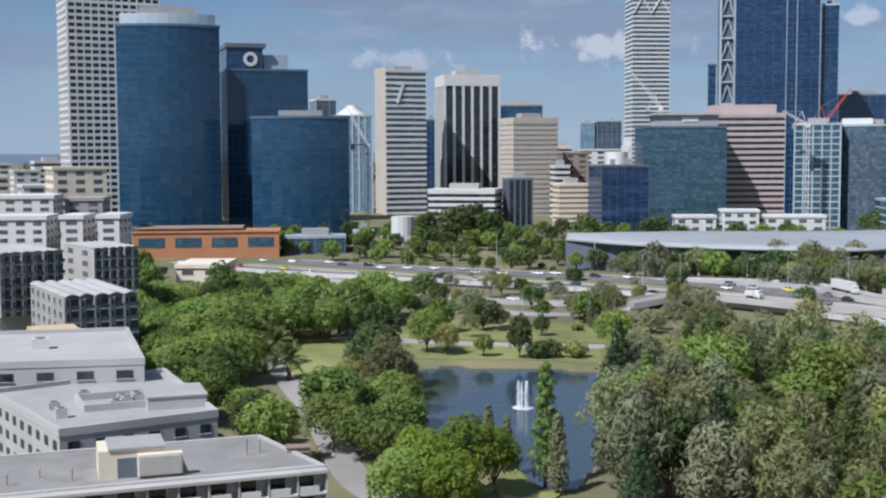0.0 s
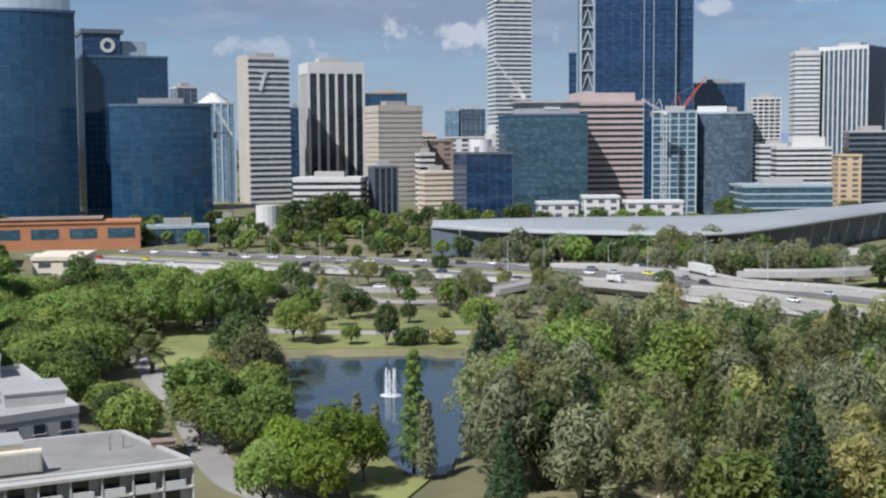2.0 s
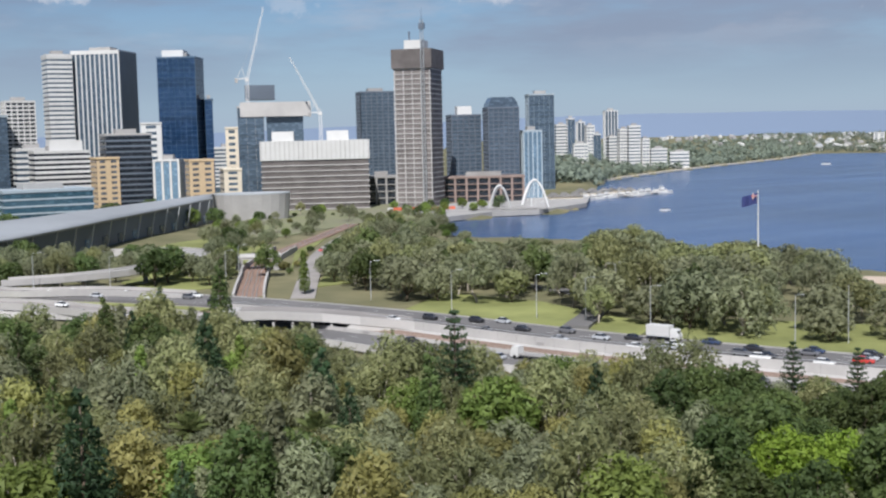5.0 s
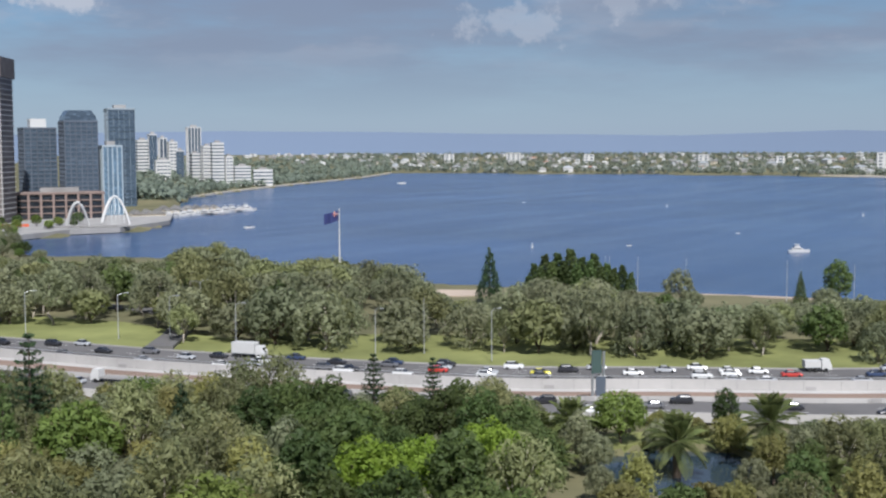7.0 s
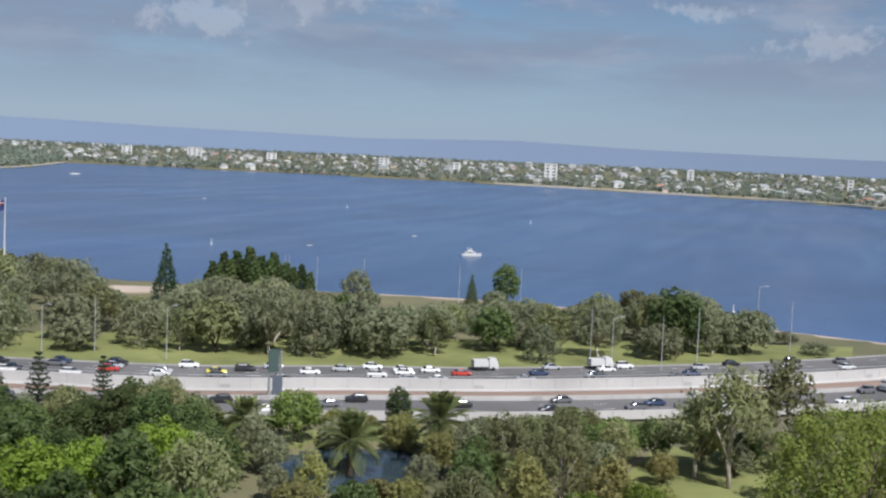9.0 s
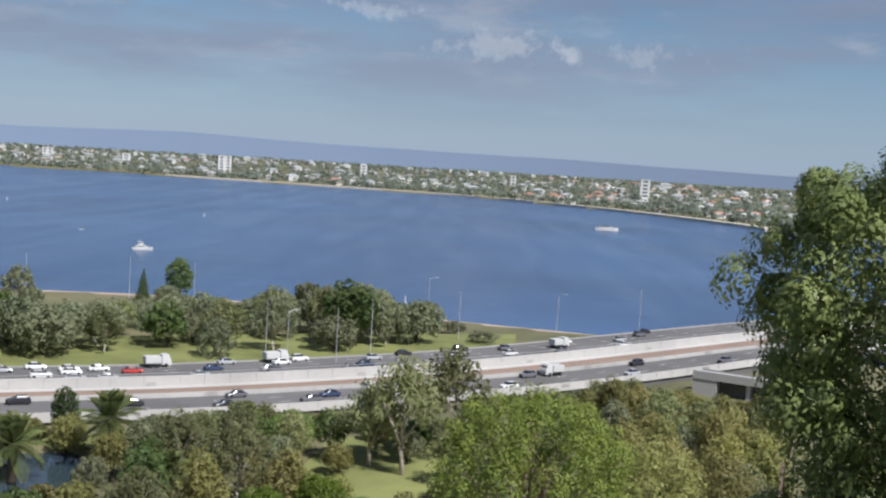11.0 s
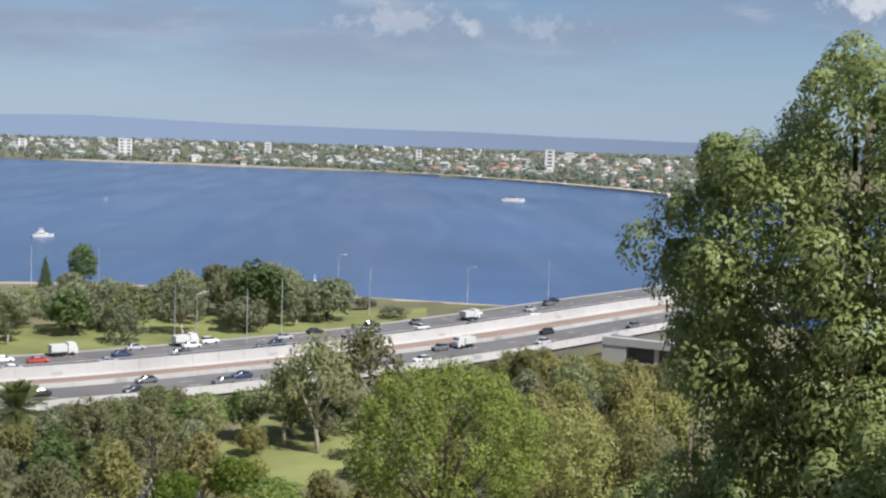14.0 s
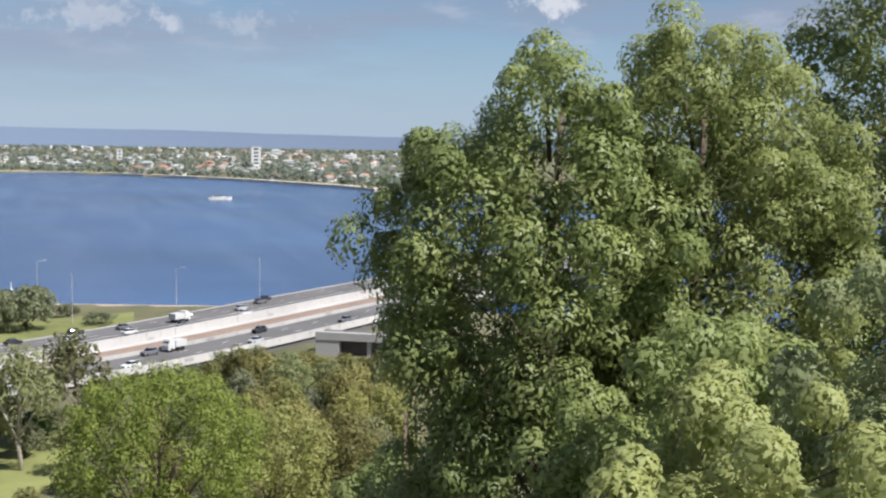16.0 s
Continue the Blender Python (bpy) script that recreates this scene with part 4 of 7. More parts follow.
# building sites by the quay
PODIUM = surface("red_brown_decking", (0.25, 0.185, 0.16), 0.8, vary=0.25, grain=0.4, stain=0.08)
r, w, d = building("construction_tower", "half-built concrete tower core with jacking deck", -30.51, -31.70, 950, 80, 5, 18, 0, "panes", CONCRETE_D, GLASS_GREY, 4, 6)
part("jump_form", Shape().box(-w / 2 + 2, -10, 73, w / 2 + 36, 12, 84), CONCRETE, r, "concrete jacking deck")
part("lower_core", Shape().box(w / 2 + 2, -6, 40, w / 2 + 30, 8, 73), GLASS_GREY, r)
part("deck_rail", Shape().box(-w / 2 + 6, -8, 86, w / 2 + 9, 10, 97), SLATE, r, "blue safety screens")
# solid dark body: its colour is the shade between the slabs
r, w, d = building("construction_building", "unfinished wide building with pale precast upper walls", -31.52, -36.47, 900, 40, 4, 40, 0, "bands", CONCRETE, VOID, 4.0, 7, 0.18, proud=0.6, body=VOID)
part("precast_wall", Shape().prism(grown(rect(w, d), 0.9), 40, 54), WHITE, r, "pale ribbed precast wall")
for i in range(24):
    part("rib", Shape().box(-w / 2 + w * i / 23 - 0.25, -d / 2 - 1.4, 40.5, -w / 2 + w * i / 23 + 0.25, -d / 2 - 0.8, 53.8), CONCRETE, r)
for x in (-0.30, 0.22):
    part("roof_box", Shape().box(w * x - 8, -8, 54, w * x + 8, 8, 61), WHITE, r)
building("apartment_tower", "grey glass residential tower", -35.95, -37.72, 1150, 97, 4, 30, 8, "grid", SLATE, GLASS_GREY, 3.3, 5, 0.25, proud=0.3)
# the body is solid, coloured dark as shade behind the floor edges
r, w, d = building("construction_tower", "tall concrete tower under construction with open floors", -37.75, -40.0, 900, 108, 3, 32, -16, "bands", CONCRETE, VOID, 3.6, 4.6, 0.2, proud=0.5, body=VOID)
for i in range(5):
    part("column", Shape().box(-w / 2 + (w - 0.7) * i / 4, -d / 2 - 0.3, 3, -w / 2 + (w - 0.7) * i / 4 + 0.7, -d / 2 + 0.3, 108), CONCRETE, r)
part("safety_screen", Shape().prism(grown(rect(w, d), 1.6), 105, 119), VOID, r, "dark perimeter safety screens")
part("core_top", Shape().box(-8, -8, 119, 6, 8, 126), WHITE, r, "white formwork box")
part("core_mast", Shape().box(-6.5, -1, 126, -5.5, 0, 133), SLATE, r)
mast = Shape()
for k in range(34):
    z = 3 + 4 * k
    for dx in (-0.9, 0.9):
        mast.tube([(dx, 0, z), (-dx, 0, z + 4)], [0.16, 0.16], 4)
for dx in (-1.1, 1.1):
    mast.box(dx - 0.25, -0.25, 3, dx + 0.25, 0.25, 140)
part("hoist_mast", mast, STEEL, r, "steel hoist mast", pose(w * 0.32, -d / 2 - 2.6, 0))
part("hoist_cap", Shape().box(-2, -1.5, 133, 2, 1.5, 137).tube([(0, 0, 137), (0, 0, 148)], [0.3, 0.1], 5), SLATE, r, "", pose(w * 0.32, -d / 2 - 2.6, 0))
r, w, d = building("apartment_tower", "grey-blue residential tower with balcony grid", -40.13, -41.74, 1000, 71, 4, 26, 10, "grid", SLATE, GLASS_GREY, 3.2, 4.4, 0.28)
part("plant_box", Shape().box(-6, -6, 72, 6, 6, 79), WHITE, r)
r, w, d = building("apartment_tower", "slate-blue residential tower with a rounded crown", -41.84, -43.52, 980, 76, 4, 26, 10, "grid", SLATE, GLASS_GREY, 3.2, 4.4, 0.28)
part("crown", Shape().prism(rect(w, d), 76, 81, 0.92).prism(rect(w * 0.9, d * 0.9), 81, 85, 0.8), GLASS_GREY, r)
building("apartment_tower", "grey-blue glass tower by the quay", -43.81, -45.16, 1150, 91, 4, 26, 8, "panes", MULLION_P, GLASS_GREY, 3.6, 5)
building("apartment_building", "pale blue glass building by the water", -43.51, -44.56, 990, 57, 4, 22, 10, "fins", MULLION_P, GLASS_PALE, 3.4, 4)
# both podiums: solid dark glass body paints the shade between the decks
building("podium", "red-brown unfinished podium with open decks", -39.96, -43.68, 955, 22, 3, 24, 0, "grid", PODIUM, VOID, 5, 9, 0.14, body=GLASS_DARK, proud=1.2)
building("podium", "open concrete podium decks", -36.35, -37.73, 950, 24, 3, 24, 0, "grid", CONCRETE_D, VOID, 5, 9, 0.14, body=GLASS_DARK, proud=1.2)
RIVERSIDE = [(-45.15, -45.75, 1700, 66, 12, "bands"), (-45.7, -46.1, 1690, 74, 8, "panes"), (-46.15, -46.55, 1800, 70, 10, "fins"), (-46.55, -47.0, 1750, 64, 14, "grid"), (-46.95, -47.3, 1700, 52, 0, "panes"), (-47.41, -48.07, 1900, 87, 12, "fins"),
             (-47.55, -48.0, 1720, 48, 16, "bands"), (-48.05, -48.6, 1700, 58, 16, "grid"), (-48.5, -49.1, 1680, 62, 10, "bands"), (-49.1, -49.5, 1700, 44, 12, "grid"), (-49.5, -50.3, 1720, 30, 10, "bands"), (-46.0, -46.7, 1600, 40, 8, "grid"), (-50.4, -51.3, 1760, 24, 6, "bands")]
for aL, aR, D, z1, tn, st in RIVERSIDE:
    building("apartment_tower", "distant white apartment tower with dark glazing on the river bank" if st != "panes" else "distant slim grey glass tower on the river bank", aL, aR, D, z1, 4, 14, tn, st, WHITE, GLASS_GREY, 4.5, 5, 0.62)

# west side: apartments and the near white hotel
r, w, d = building("office_building", "tan brick office building with a flat roof", 18.06, 15.35, 600, 50, 18, 24, 10, "holes", CREAM, GLASS_DARK, 4, 5)
building("apartment_building", "white low apartment building with long roof", 20.6, 17.2, 520, 39, 12, 26, -10, "holes", WHITE, GLASS_DARK, 3.1, 4)
building("apartment_building", "grey low building behind the apartments", 17.2, 15.2, 545, 37, 12, 20, -10, "holes", CONCRETE_D, GLASS_DARK, 3.1, 4)
for aL, aR in ((20.9, 17.46), (17.42, 15.88), (15.82, 14.29)):
    building("apartment_building", "white rendered apartment block with dark windows", aL, aR, 435, 34.5, 6, 18, -14, "holes", WHITE, GLASS_DARK, 3.0, 3.2)


def gabled(name, label, aL, aR, D, z1, z0, depth, turn, wall, roof, waves, rise=0.7):
    """Terraced flats under a row of low curved roofs: each bay has a recessed stack of balconies beside a plain wall."""
    r, w, d = building(name, label, aL, aR, D, z1, z0, depth, turn, "holes", wall, GLASS_HAZED, 3.0, 5.5, 0.35, parapet=0)
    step = w / waves
    floors = int((z1 - z0 - 1) / 3.0)
    for i in range(waves):
        s = Shape()
        n = 8
        x0 = -w / 2 + i * step
        drop = 1.2 * (i % 2)
        for k in range(n + 1):
            x = x0 + step * k / n
            z = z1 + rise * math.sin(math.pi * k / n) + 0.1
            s.v += [(x, -d / 2 - 1.6 + drop * 0.5, z), (x, d / 2 + 1, z), (x, -d / 2 - 1.6 + drop * 0.5, z - 0.3), (x, d / 2 + 1, z - 0.3)]
        s.f = [f for k in range(n) for f in ((4 * k, 4 * k + 4, 4 * k + 5, 4 * k + 1), (4 * k + 2, 4 * k + 3, 4 * k + 7, 4 * k + 6), (4 * k, 4 * k + 2, 4 * k + 6, 4 * k + 4))]
        part("roof", s, roof, r)
        part("recess", Shape().box(x0 + step * 0.45, -d / 2 - 0.14, z0, x0 + step * 0.97, -d / 2 - 0.02, z1 - 0.8), GLASS_HAZED, r)
        part("dividing_wall", Shape().box(x0 - 0.15, -d / 2 - 1.5, z0, x0 + 0.2, -d / 2 - 0.02, z1 - 0.3), wall, r)
        part("bay_wall", Shape().box(x0 + step * 0.08, -d / 2 - 0.9, z0, x0 + step * 0.42, -d / 2 - 0.02, z1 - 0.4), RENDER_W, r)
        for k in range(floors):
            z = z1 - 3.0 * (k + 1)
            b = part("balcony", Shape().box(x0 + step * 0.44, -d / 2 - 1.5, z - 0.2, x0 + step * 0.98, -d / 2 - 0.15, z), wall, r)
            part("balustrade", Shape().box(x0 + step * 0.44, -d / 2 - 1.5, z + 0.15, x0 + step * 0.98, -d / 2 - 1.42, z + 1.0), GLASS_GREY, b)
            part("window", Shape().box(x0 + step * 0.17, -d / 2 - 0.98, z + 0.7, x0 + step * 0.33, -d / 2 - 0.88, z + 2.2), GLASS_HAZED, r)
    return r


gabled("apartment_building", "grey terraced flats under curved metal roofs", 21.5, 17.3, 335, 30.5, 14, 24, 20, CONCRETE, ROOF_W, 6, 0.35)
gabled("apartment_building", "grey terraced flats under curved metal roofs", 17.4, 14.05, 352, 30, 12, 24, 20, CONCRETE, ROOF_W, 6, 0.35)
gabled("apartment_building", "dark-walled flats under a wavy pale roof", 19.0, 14.12, 290, 23.5, 12, 34, 14, CONCRETE_D, ROOF_W, 5, 0.6)
building("apartment_building", "yellow rendered block between grey flats", 18.9, 16.6, 262, 18, 4, 12, 10, "holes", TAN, GLASS_DARK, 3, 4)
building("apartment_building", "small white block with flat roof", 21.4, 17.9, 248, 15, 4, 14, -8, "holes", WHITE, GLASS_DARK, 3, 4, roof=ROOF_W)
building("office_building", "low cream building with stepped roof beside the plane trees", 12.4, 9.6, 452, 15, 4, 26, -12, "holes", CREAM, GLASS_DARK, 3.4, 4)


def flat_block(name, label, corners, z1, z0, wall, sides, bay, floor, roof=ROOF_W, share=0.42, lip=0.9):
    """A flat-roofed block on four corners given by bearing and distance, near left first, counter-clockwise."""
    pts = [Vector(P(b, dd)) for b, dd in corners]
    c = sum(pts, Vector((0, 0))) / 4
    root = thing(name, label, "building", pose(c.x, c.y, 0))
    foot = [tuple(p - c) for p in pts]
    part("wall", Shape().prism(foot, z0 - 3, z1), wall, root)
    part("roof", Shape().prism(grown(foot, -0.4), z1, z1 + 0.15), roof, root)
    inner, outer = grown(foot, -0.45), grown(foot, 0.12)
    for i in range(4):
        s = Shape()
        j = (i + 1) % 4
        s.prism([outer[i], outer[j], inner[j], inner[i]], z1 - 0.3, z1 + lip)
        part("parapet", s, wall, root)
    facade(root, foot, sides, z0, z1 - 0.4, "holes", wall, GLASS_DARK, floor, bay, share)
    return root, foot


def roof_unit(name, label, root_m, size, mat):
    s = Shape().box(-size[0] / 2, -size[1] / 2, 0, size[0] / 2, size[1] / 2, size[2])
    ob = thing(name, label, "air conditioner", root_m)
    part("casing", s, mat, ob)
    part("fan_grille", Shape().prism([(math.cos(i * math.tau / 12) * size[0] * 0.32, math.sin(i * math.tau / 12) * size[0] * 0.32) for i in range(12)], size[2], size[2] + 0.12), SLATE, ob)
    return ob


flat_block("hotel", "white rendered four-storey hotel with square dark windows", [(17.71, 179), (10.63, 186.6), (13.0, 226), (20.6, 214)], 16, 4, RENDER_W, [0, 3], 4.2, 3.0)
for k, (b, dd) in enumerate(((15.2, 196), (14.7, 197), (14.2, 198), (14.9, 200), (14.3, 201), (17.6, 190), (17.9, 197), (16.6, 204))):
    roof_unit("air_conditioner", "grey rooftop air conditioner on the hotel roof", at(b, dd, 16.15, 8), (1.7, 1.3, 1.2 + 0.2 * (k % 3)), CONCRETE)
part_root = thing("roof_well", "raised parapet of a sunken plant well on the white roof", "roof", at(14.8, 199, 16.15, 10))
for x0, y0, x1, y1 in ((-7, -5, 7, -4.6), (-7, 4.6, 7, 5), (-7, -4.6, -6.6, 4.6), (6.6, -4.6, 7, 4.6)):
    part("well_wall", Shape().box(x0, y0, 0, x1, y1, 1.1), RENDER_W, part_root)
stair = thing("roof_house", "white stair house on the hotel roof", "roof", at(12.6, 197, 16.15, 6))
part("wall", Shape().box(-4.5, -5, 0, 4.5, 5, 1.9), RENDER_W, stair)
part("roof", Shape().box(-4.7, -5.2, 1.9, 4.7, 5.2, 2.1), ROOF_W, stair)
flat_block("apartment_building", "white flat-roofed apartment block with few windows", [(22.5, 222), (13.9, 217), (14.6, 258), (23, 262)], 19.5, 4, RENDER_W, [0, 1], 6.5, 3.2)
roof_unit("air_conditioner", "white rooftop unit on the apartment roof", at(18.4, 238, 19.65), (3, 2.4, 2.0), WHITE)
near_flats, nf_foot = flat_block("apartment_building", "weathered concrete apartment block with balconies and flat grey roof", [(21.0, 155), (5.67, 160), (8.7, 179), (20.5, 176)], 14, 3, CONCRETE, [3], 4, 3.0, ROOF_G, lip=0.45)
p0, p1 = Vector(nf_foot[0]), Vector(nf_foot[1])
u = (p1 - p0).normalized()
ang = math.degrees(math.atan2(u.y, u.x))
count = 11
for i in range(count):
    c = p0 + u * ((i + 0.5) * (p1 - p0).length / count)
    bw = (p1 - p0).length / count
    for k in range(3):
        m = pose(c.x, c.y, 11.2 - 3.0 * k, 0, 0, ang)
        part("window", Shape().box(-bw * 0.42, -0.12, 0.1, bw * 0.1, -0.02, 2.2), GLASS_DARK, near_flats, "", m)
        b = part("balcony", Shape().box(-bw * 0.47, -1.5, -0.25, bw * 0.47, -0.02, 0.0), WHITE, near_flats, "", m)
        part("balustrade", Shape().box(-bw * 0.47, -1.5, 0.0, bw * 0.2, -1.4, 0.95), WHITE, b)
        part("side_wall", Shape().box(bw * 0.44, -1.5, -0.2, bw * 0.5, -0.02, 2.6), CONCRETE, near_flats, "", m)
    part("roof_fascia", Shape().box(-bw / 2, -1.8, 2.55, bw / 2, 0.1, 2.95), CONCRETE, near_flats, "", pose(c.x, c.y, 11.2, 0, 0, ang))
lift = thing("lift_house", "cream lift motor room with louvred plant box on the roof", "roof", at(14.3, 162, 14.15, 4))
part("wall", Shape().box(-5.0, -2.6, 0, 3.2, 4, 3.6), CREAM, lift)
part("upper_roof", Shape().box(-3.8, -2.8, 3.6, 3.4, 4.4, 3.9), ROOF_W, lift)
part("doorway", Shape().box(-2.7, -2.7, 0.0, -0.3, -2.58, 2.6), SLATE, lift)
for i in range(20):
    part("louvre", Shape().box(-0.1 + 0.27 * i, -4.0, 0.5, 0.02 + 0.27 * i, -3.85, 2.9), WHITE, lift)
part("louvre_box", Shape().box(-0.2, -3.86, 0.3, 5.4, -2.6, 3.1), CREAM, lift)
for b, dd, hh in ((17.2, 160, 1.6), (18.6, 163, 0.9), (9.3, 168, 2.2), (8.7, 169, 1.8), (20.0, 160, 1.4)):
    v = thing("roof_vent", "thin rusty vent pipe on the flat roof", "vent", at(b, dd, 14.15))
    part("pipe", Shape().tube([(0, 0, 0), (0, 0, hh)], [0.09, 0.09]), BROWN, v)
    part("cowl", Shape().tube([(0, 0, hh), (0, 0, hh + 0.25)], [0.2, 0.12]), STEEL, v)
hatch = thing("roof_hatch", "rust-red rooftop hatch box", "roof", at(6.9, 169, 14.15, 0))
part("box", Shape().box(-1.6, -0.9, 0, 1.6, 0.9, 0.7), BROWN, hatch)
part("lid", Shape().box(-1.8, -1.1, 0.7, 1.8, 1.1, 0.85), BROWN, hatch)

# long orange building and glass pavilions below the blue towers
r, w, d = building("shopping_building", "long low orange-clad building with glazed openings", 14.29, 7.52, 600, 19, 9, 22, -4, "holes", ORANGE, GLASS_TEAL, 9, 9, 0.72, parapet=0.7, roof=ROOF_G)
part("canopy", Shape().box(-w * 0.5, -d / 2 + 2, 20.6, w * 0.25, d / 2, 21.3), BROWN, r)
building("pavilion", "low green glass pavilion", 7.4, 4.6, 610, 15, 8, 18, 0, "panes", MULLION_P, GLASS_TEAL, 4, 5)
for aL, aR, z in ((4.2, 3.3, 16),):
    building("pavilion", "low flat-roofed glass pavilion", aL, aR, 630, z, 8, 14, 0, "panes", MULLION_P, GLASS_TEAL, 4, 5)
site = thing("construction_core", "white concrete core of a building site with short columns", "construction", at(1.9, 640, 8))
part("core", Shape().prism([(math.cos(i * math.tau / 16) * 6, math.sin(i * math.tau / 16) * 5) for i in range(16)], 0, 16), WHITE, site)
part("deck", Shape().box(-12, -8, 3, 12, 8, 3.8), BROWN, site)
for i in range(7):
    part("column", Shape().tube([(-11 + 3.7 * i, -7, 0), (-11 + 3.7 * i, -7, 6.5)], [0.7, 0.7], 8), CONCRETE, site)

# low white houses behind the convention centre roof
for i, (aL, aR) in enumerate(((-10.6, -12.6), (-12.7, -14.5), (-14.6, -17.4))):
    building("office_building", "white low office building with flat roofs", aL, aR, 665 + 6 * i, 22 + (3 if i == 1 else 0), 6, 16, 6, "holes", WHITE, GLASS_DARK, 4, 4, 0.5)

# convention centre: a long swept metal roof over dark walls
NEAR_EAVE = [(-5.75, 572), (-8, 552), (-11, 540), (-15, 532), (-19, 535), (-22, 575), (-25, 645), (-27.5, 720), (-29.2, 792)]
BACK_EAVE = [(-5.85, 582), (-8, 606), (-11, 622), (-15, 630), (-19, 642), (-22, 672), (-25, 722), (-27.5, 768), (-29.3, 812)]
hall = thing("convention_centre", "long convention centre with a swept grey metal roof", "building", pose(0, 0, 0))
near_l, back_l = curve_points([(b, dd, 17 + 2.5 * max(0, (-b - 18) / 11)) for b, dd in NEAR_EAVE], 6), curve_points([(b, dd, 17.5 + 2.5 * max(0, (-b - 18) / 11)) for b, dd in BACK_EAVE], 6)
n = 44
near_l, back_l = [near_l[int(i * (len(near_l) - 1) / n)] for i in range(n + 1)], [back_l[int(i * (len(back_l) - 1) / n)] for i in range(n + 1)]
s = Shape()
for p, q in zip(near_l, back_l):
    for t in (-0.06, 0.0, 0.35, 0.7, 1.0):
        m = p.lerp(q, t)
        m.z += 2.0 * math.sin(math.pi * max(0, t)) - (0.8 if t < 0 else 0)
        s.v.append(tuple(m))
s.f = [(5 * i + k, 5 * i + k + 5, 5 * i + k + 6, 5 * i + k + 1) for i in range(n) for k in range(4)]
roof_mesh = part("roof", s, HALL_ROOF, hall, "swept grey metal roof", smooth=True)
th = roof_mesh.modifiers.new("thick", "SOLIDIFY"); th.thickness, th.offset = 1.1, -1
s = Shape()
for p, q in zip(near_l, back_l):
    m = p.lerp(q, 0.10)
    s.v += [(m.x, m.y, 2), (m.x, m.y, p.z - 0.2)]
s.f = [(2 * i, 2 * i + 1, 2 * i + 3, 2 * i + 2) for i in range(n)]
wallp = part("wall", s, SLATE, hall, "dark grey-blue wall")
th = wallp.modifiers.new("thick", "SOLIDIFY"); th.thickness = 0.6
for i in range(2, n, 2):
    p, q = near_l[i], near_l[i + 1]
    c = p.lerp(back_l[i], 0.10)
    ang = math.degrees(math.atan2((q - p).y, (q - p).x))
    part("window", Shape().box(-4.2, -0.2, 4.5, 4.2, 0.2, 9.0), GLASS_PALE if i % 6 == 0 else GLASS_GREY, hall, "", pose(c.x, c.y, 0, 0, 0, ang) @ Matrix.Translation((0, -0.7, 0)))
    part("strut", Shape().tube([(0, -1.2, 3), (0, -4.2, p.z - 1.0)], [0.35, 0.3], 5), POLE, hall, "", pose(c.x, c.y, 0, 0, 0, ang))
for i in range(n):
    p, q = near_l[i], near_l[i + 1]
    part("fascia", Shape().tube([p + Vector((0, 0, -0.6)), q + Vector((0, 0, -0.6))], [0.75, 0.75], 5), HALL_ROOF, hall)
end = thing("convention_annex", "grey drum-shaped annex of the convention centre", "building", at(-31.0, 815, 3))
part("wall", Shape().prism([(math.cos(i * math.tau / 24) * 24, math.sin(i * math.tau / 24) * 15) for i in range(24)], 0, 17, 1.06), CONCRETE_D, end)
part("roof", Shape().prism([(math.cos(i * math.tau / 24) * 25.6, math.sin(i * math.tau / 24) * 16) for i in range(24)], 17, 17.8), ROOF, end)

# small road bridge over the cutting, and the rail portal by the freeway
over = thing("road_bridge", "pale concrete road bridge over the rail cutting", "bridge", at(-31.2, 497, 3, 0))
part("deck", Shape().box(-9, -4, 4.6, 9, 4, 6.2), CONCRETE, over)
part("abutment", Shape().box(-9, -4, -1, -6, 4, 4.6), CONCRETE_D, over)
part("abutment", Shape().box(6, -4, -1, 9, 4, 4.6), CONCRETE_D, over)
part("parapet", Shape().box(-9, -4.3, 5.4, 9, -4.0, 7.0), WHITE, over)
portal = thing("rail_portal", "pale concrete rail portal carrying the road over dark openings", "tunnel", at(-33.4, 326, 3, -2))
DECK = [(-19, 6.6), (-8, 6.2), (4, 5.2), (14, 4.0), (30, 1.9)]
for (x0, za), (x1, zb) in zip(DECK, DECK[1:]):
    part("deck", Shape().add([(x0, -4, za - 1.1), (x1, -4, zb - 1.1), (x1, -4, zb), (x0, -4, za), (x0, 12, za - 1.1), (x1, 12, zb - 1.1), (x1, 12, zb), (x0, 12, za)],
         [(0, 1, 2, 3), (7, 6, 5, 4), (3, 2, 6, 7), (1, 0, 4, 5), (0, 3, 7, 4), (2, 1, 5, 6)]), ASPHALT_P, portal)
    part("parapet", Shape().add([(x0, -4.4, za - 1.3), (x1, -4.4, zb - 1.3), (x1, -4.4, zb + 0.9), (x0, -4.4, za + 0.9), (x0, -4.05, za - 1.3), (x1, -4.05, zb - 1.3), (x1, -4.05, zb + 0.9), (x0, -4.05, za + 0.9)],
         [(0, 1, 2, 3), (7, 6, 5, 4), (3, 2, 6, 7), (1, 0, 4, 5), (0, 3, 7, 4), (2, 1, 5, 6)]), CONCRETE, portal)
# dark slate sheet added behind the columns, coloured as the openings' shade
part("back_wall", Shape().box(-18, 3.4, -1, 12, 4, 3.6), SLATE, portal)
part("base_wall", Shape().box(-20, -6.6, -1, 22, -6.0, 0.9), CONCRETE, portal)
part("end_wall", Shape().box(-24, -4.4, -1, -18, 8, 6.8), CONCRETE, portal)
for i in range(5):
    part("column", Shape().box(-14 + 5.1 * i - 0.3, -3.9, -0.5, -14 + 5.1 * i + 0.3, -3.4, 4.2 if i < 4 else 3.8), CONCRETE, portal)
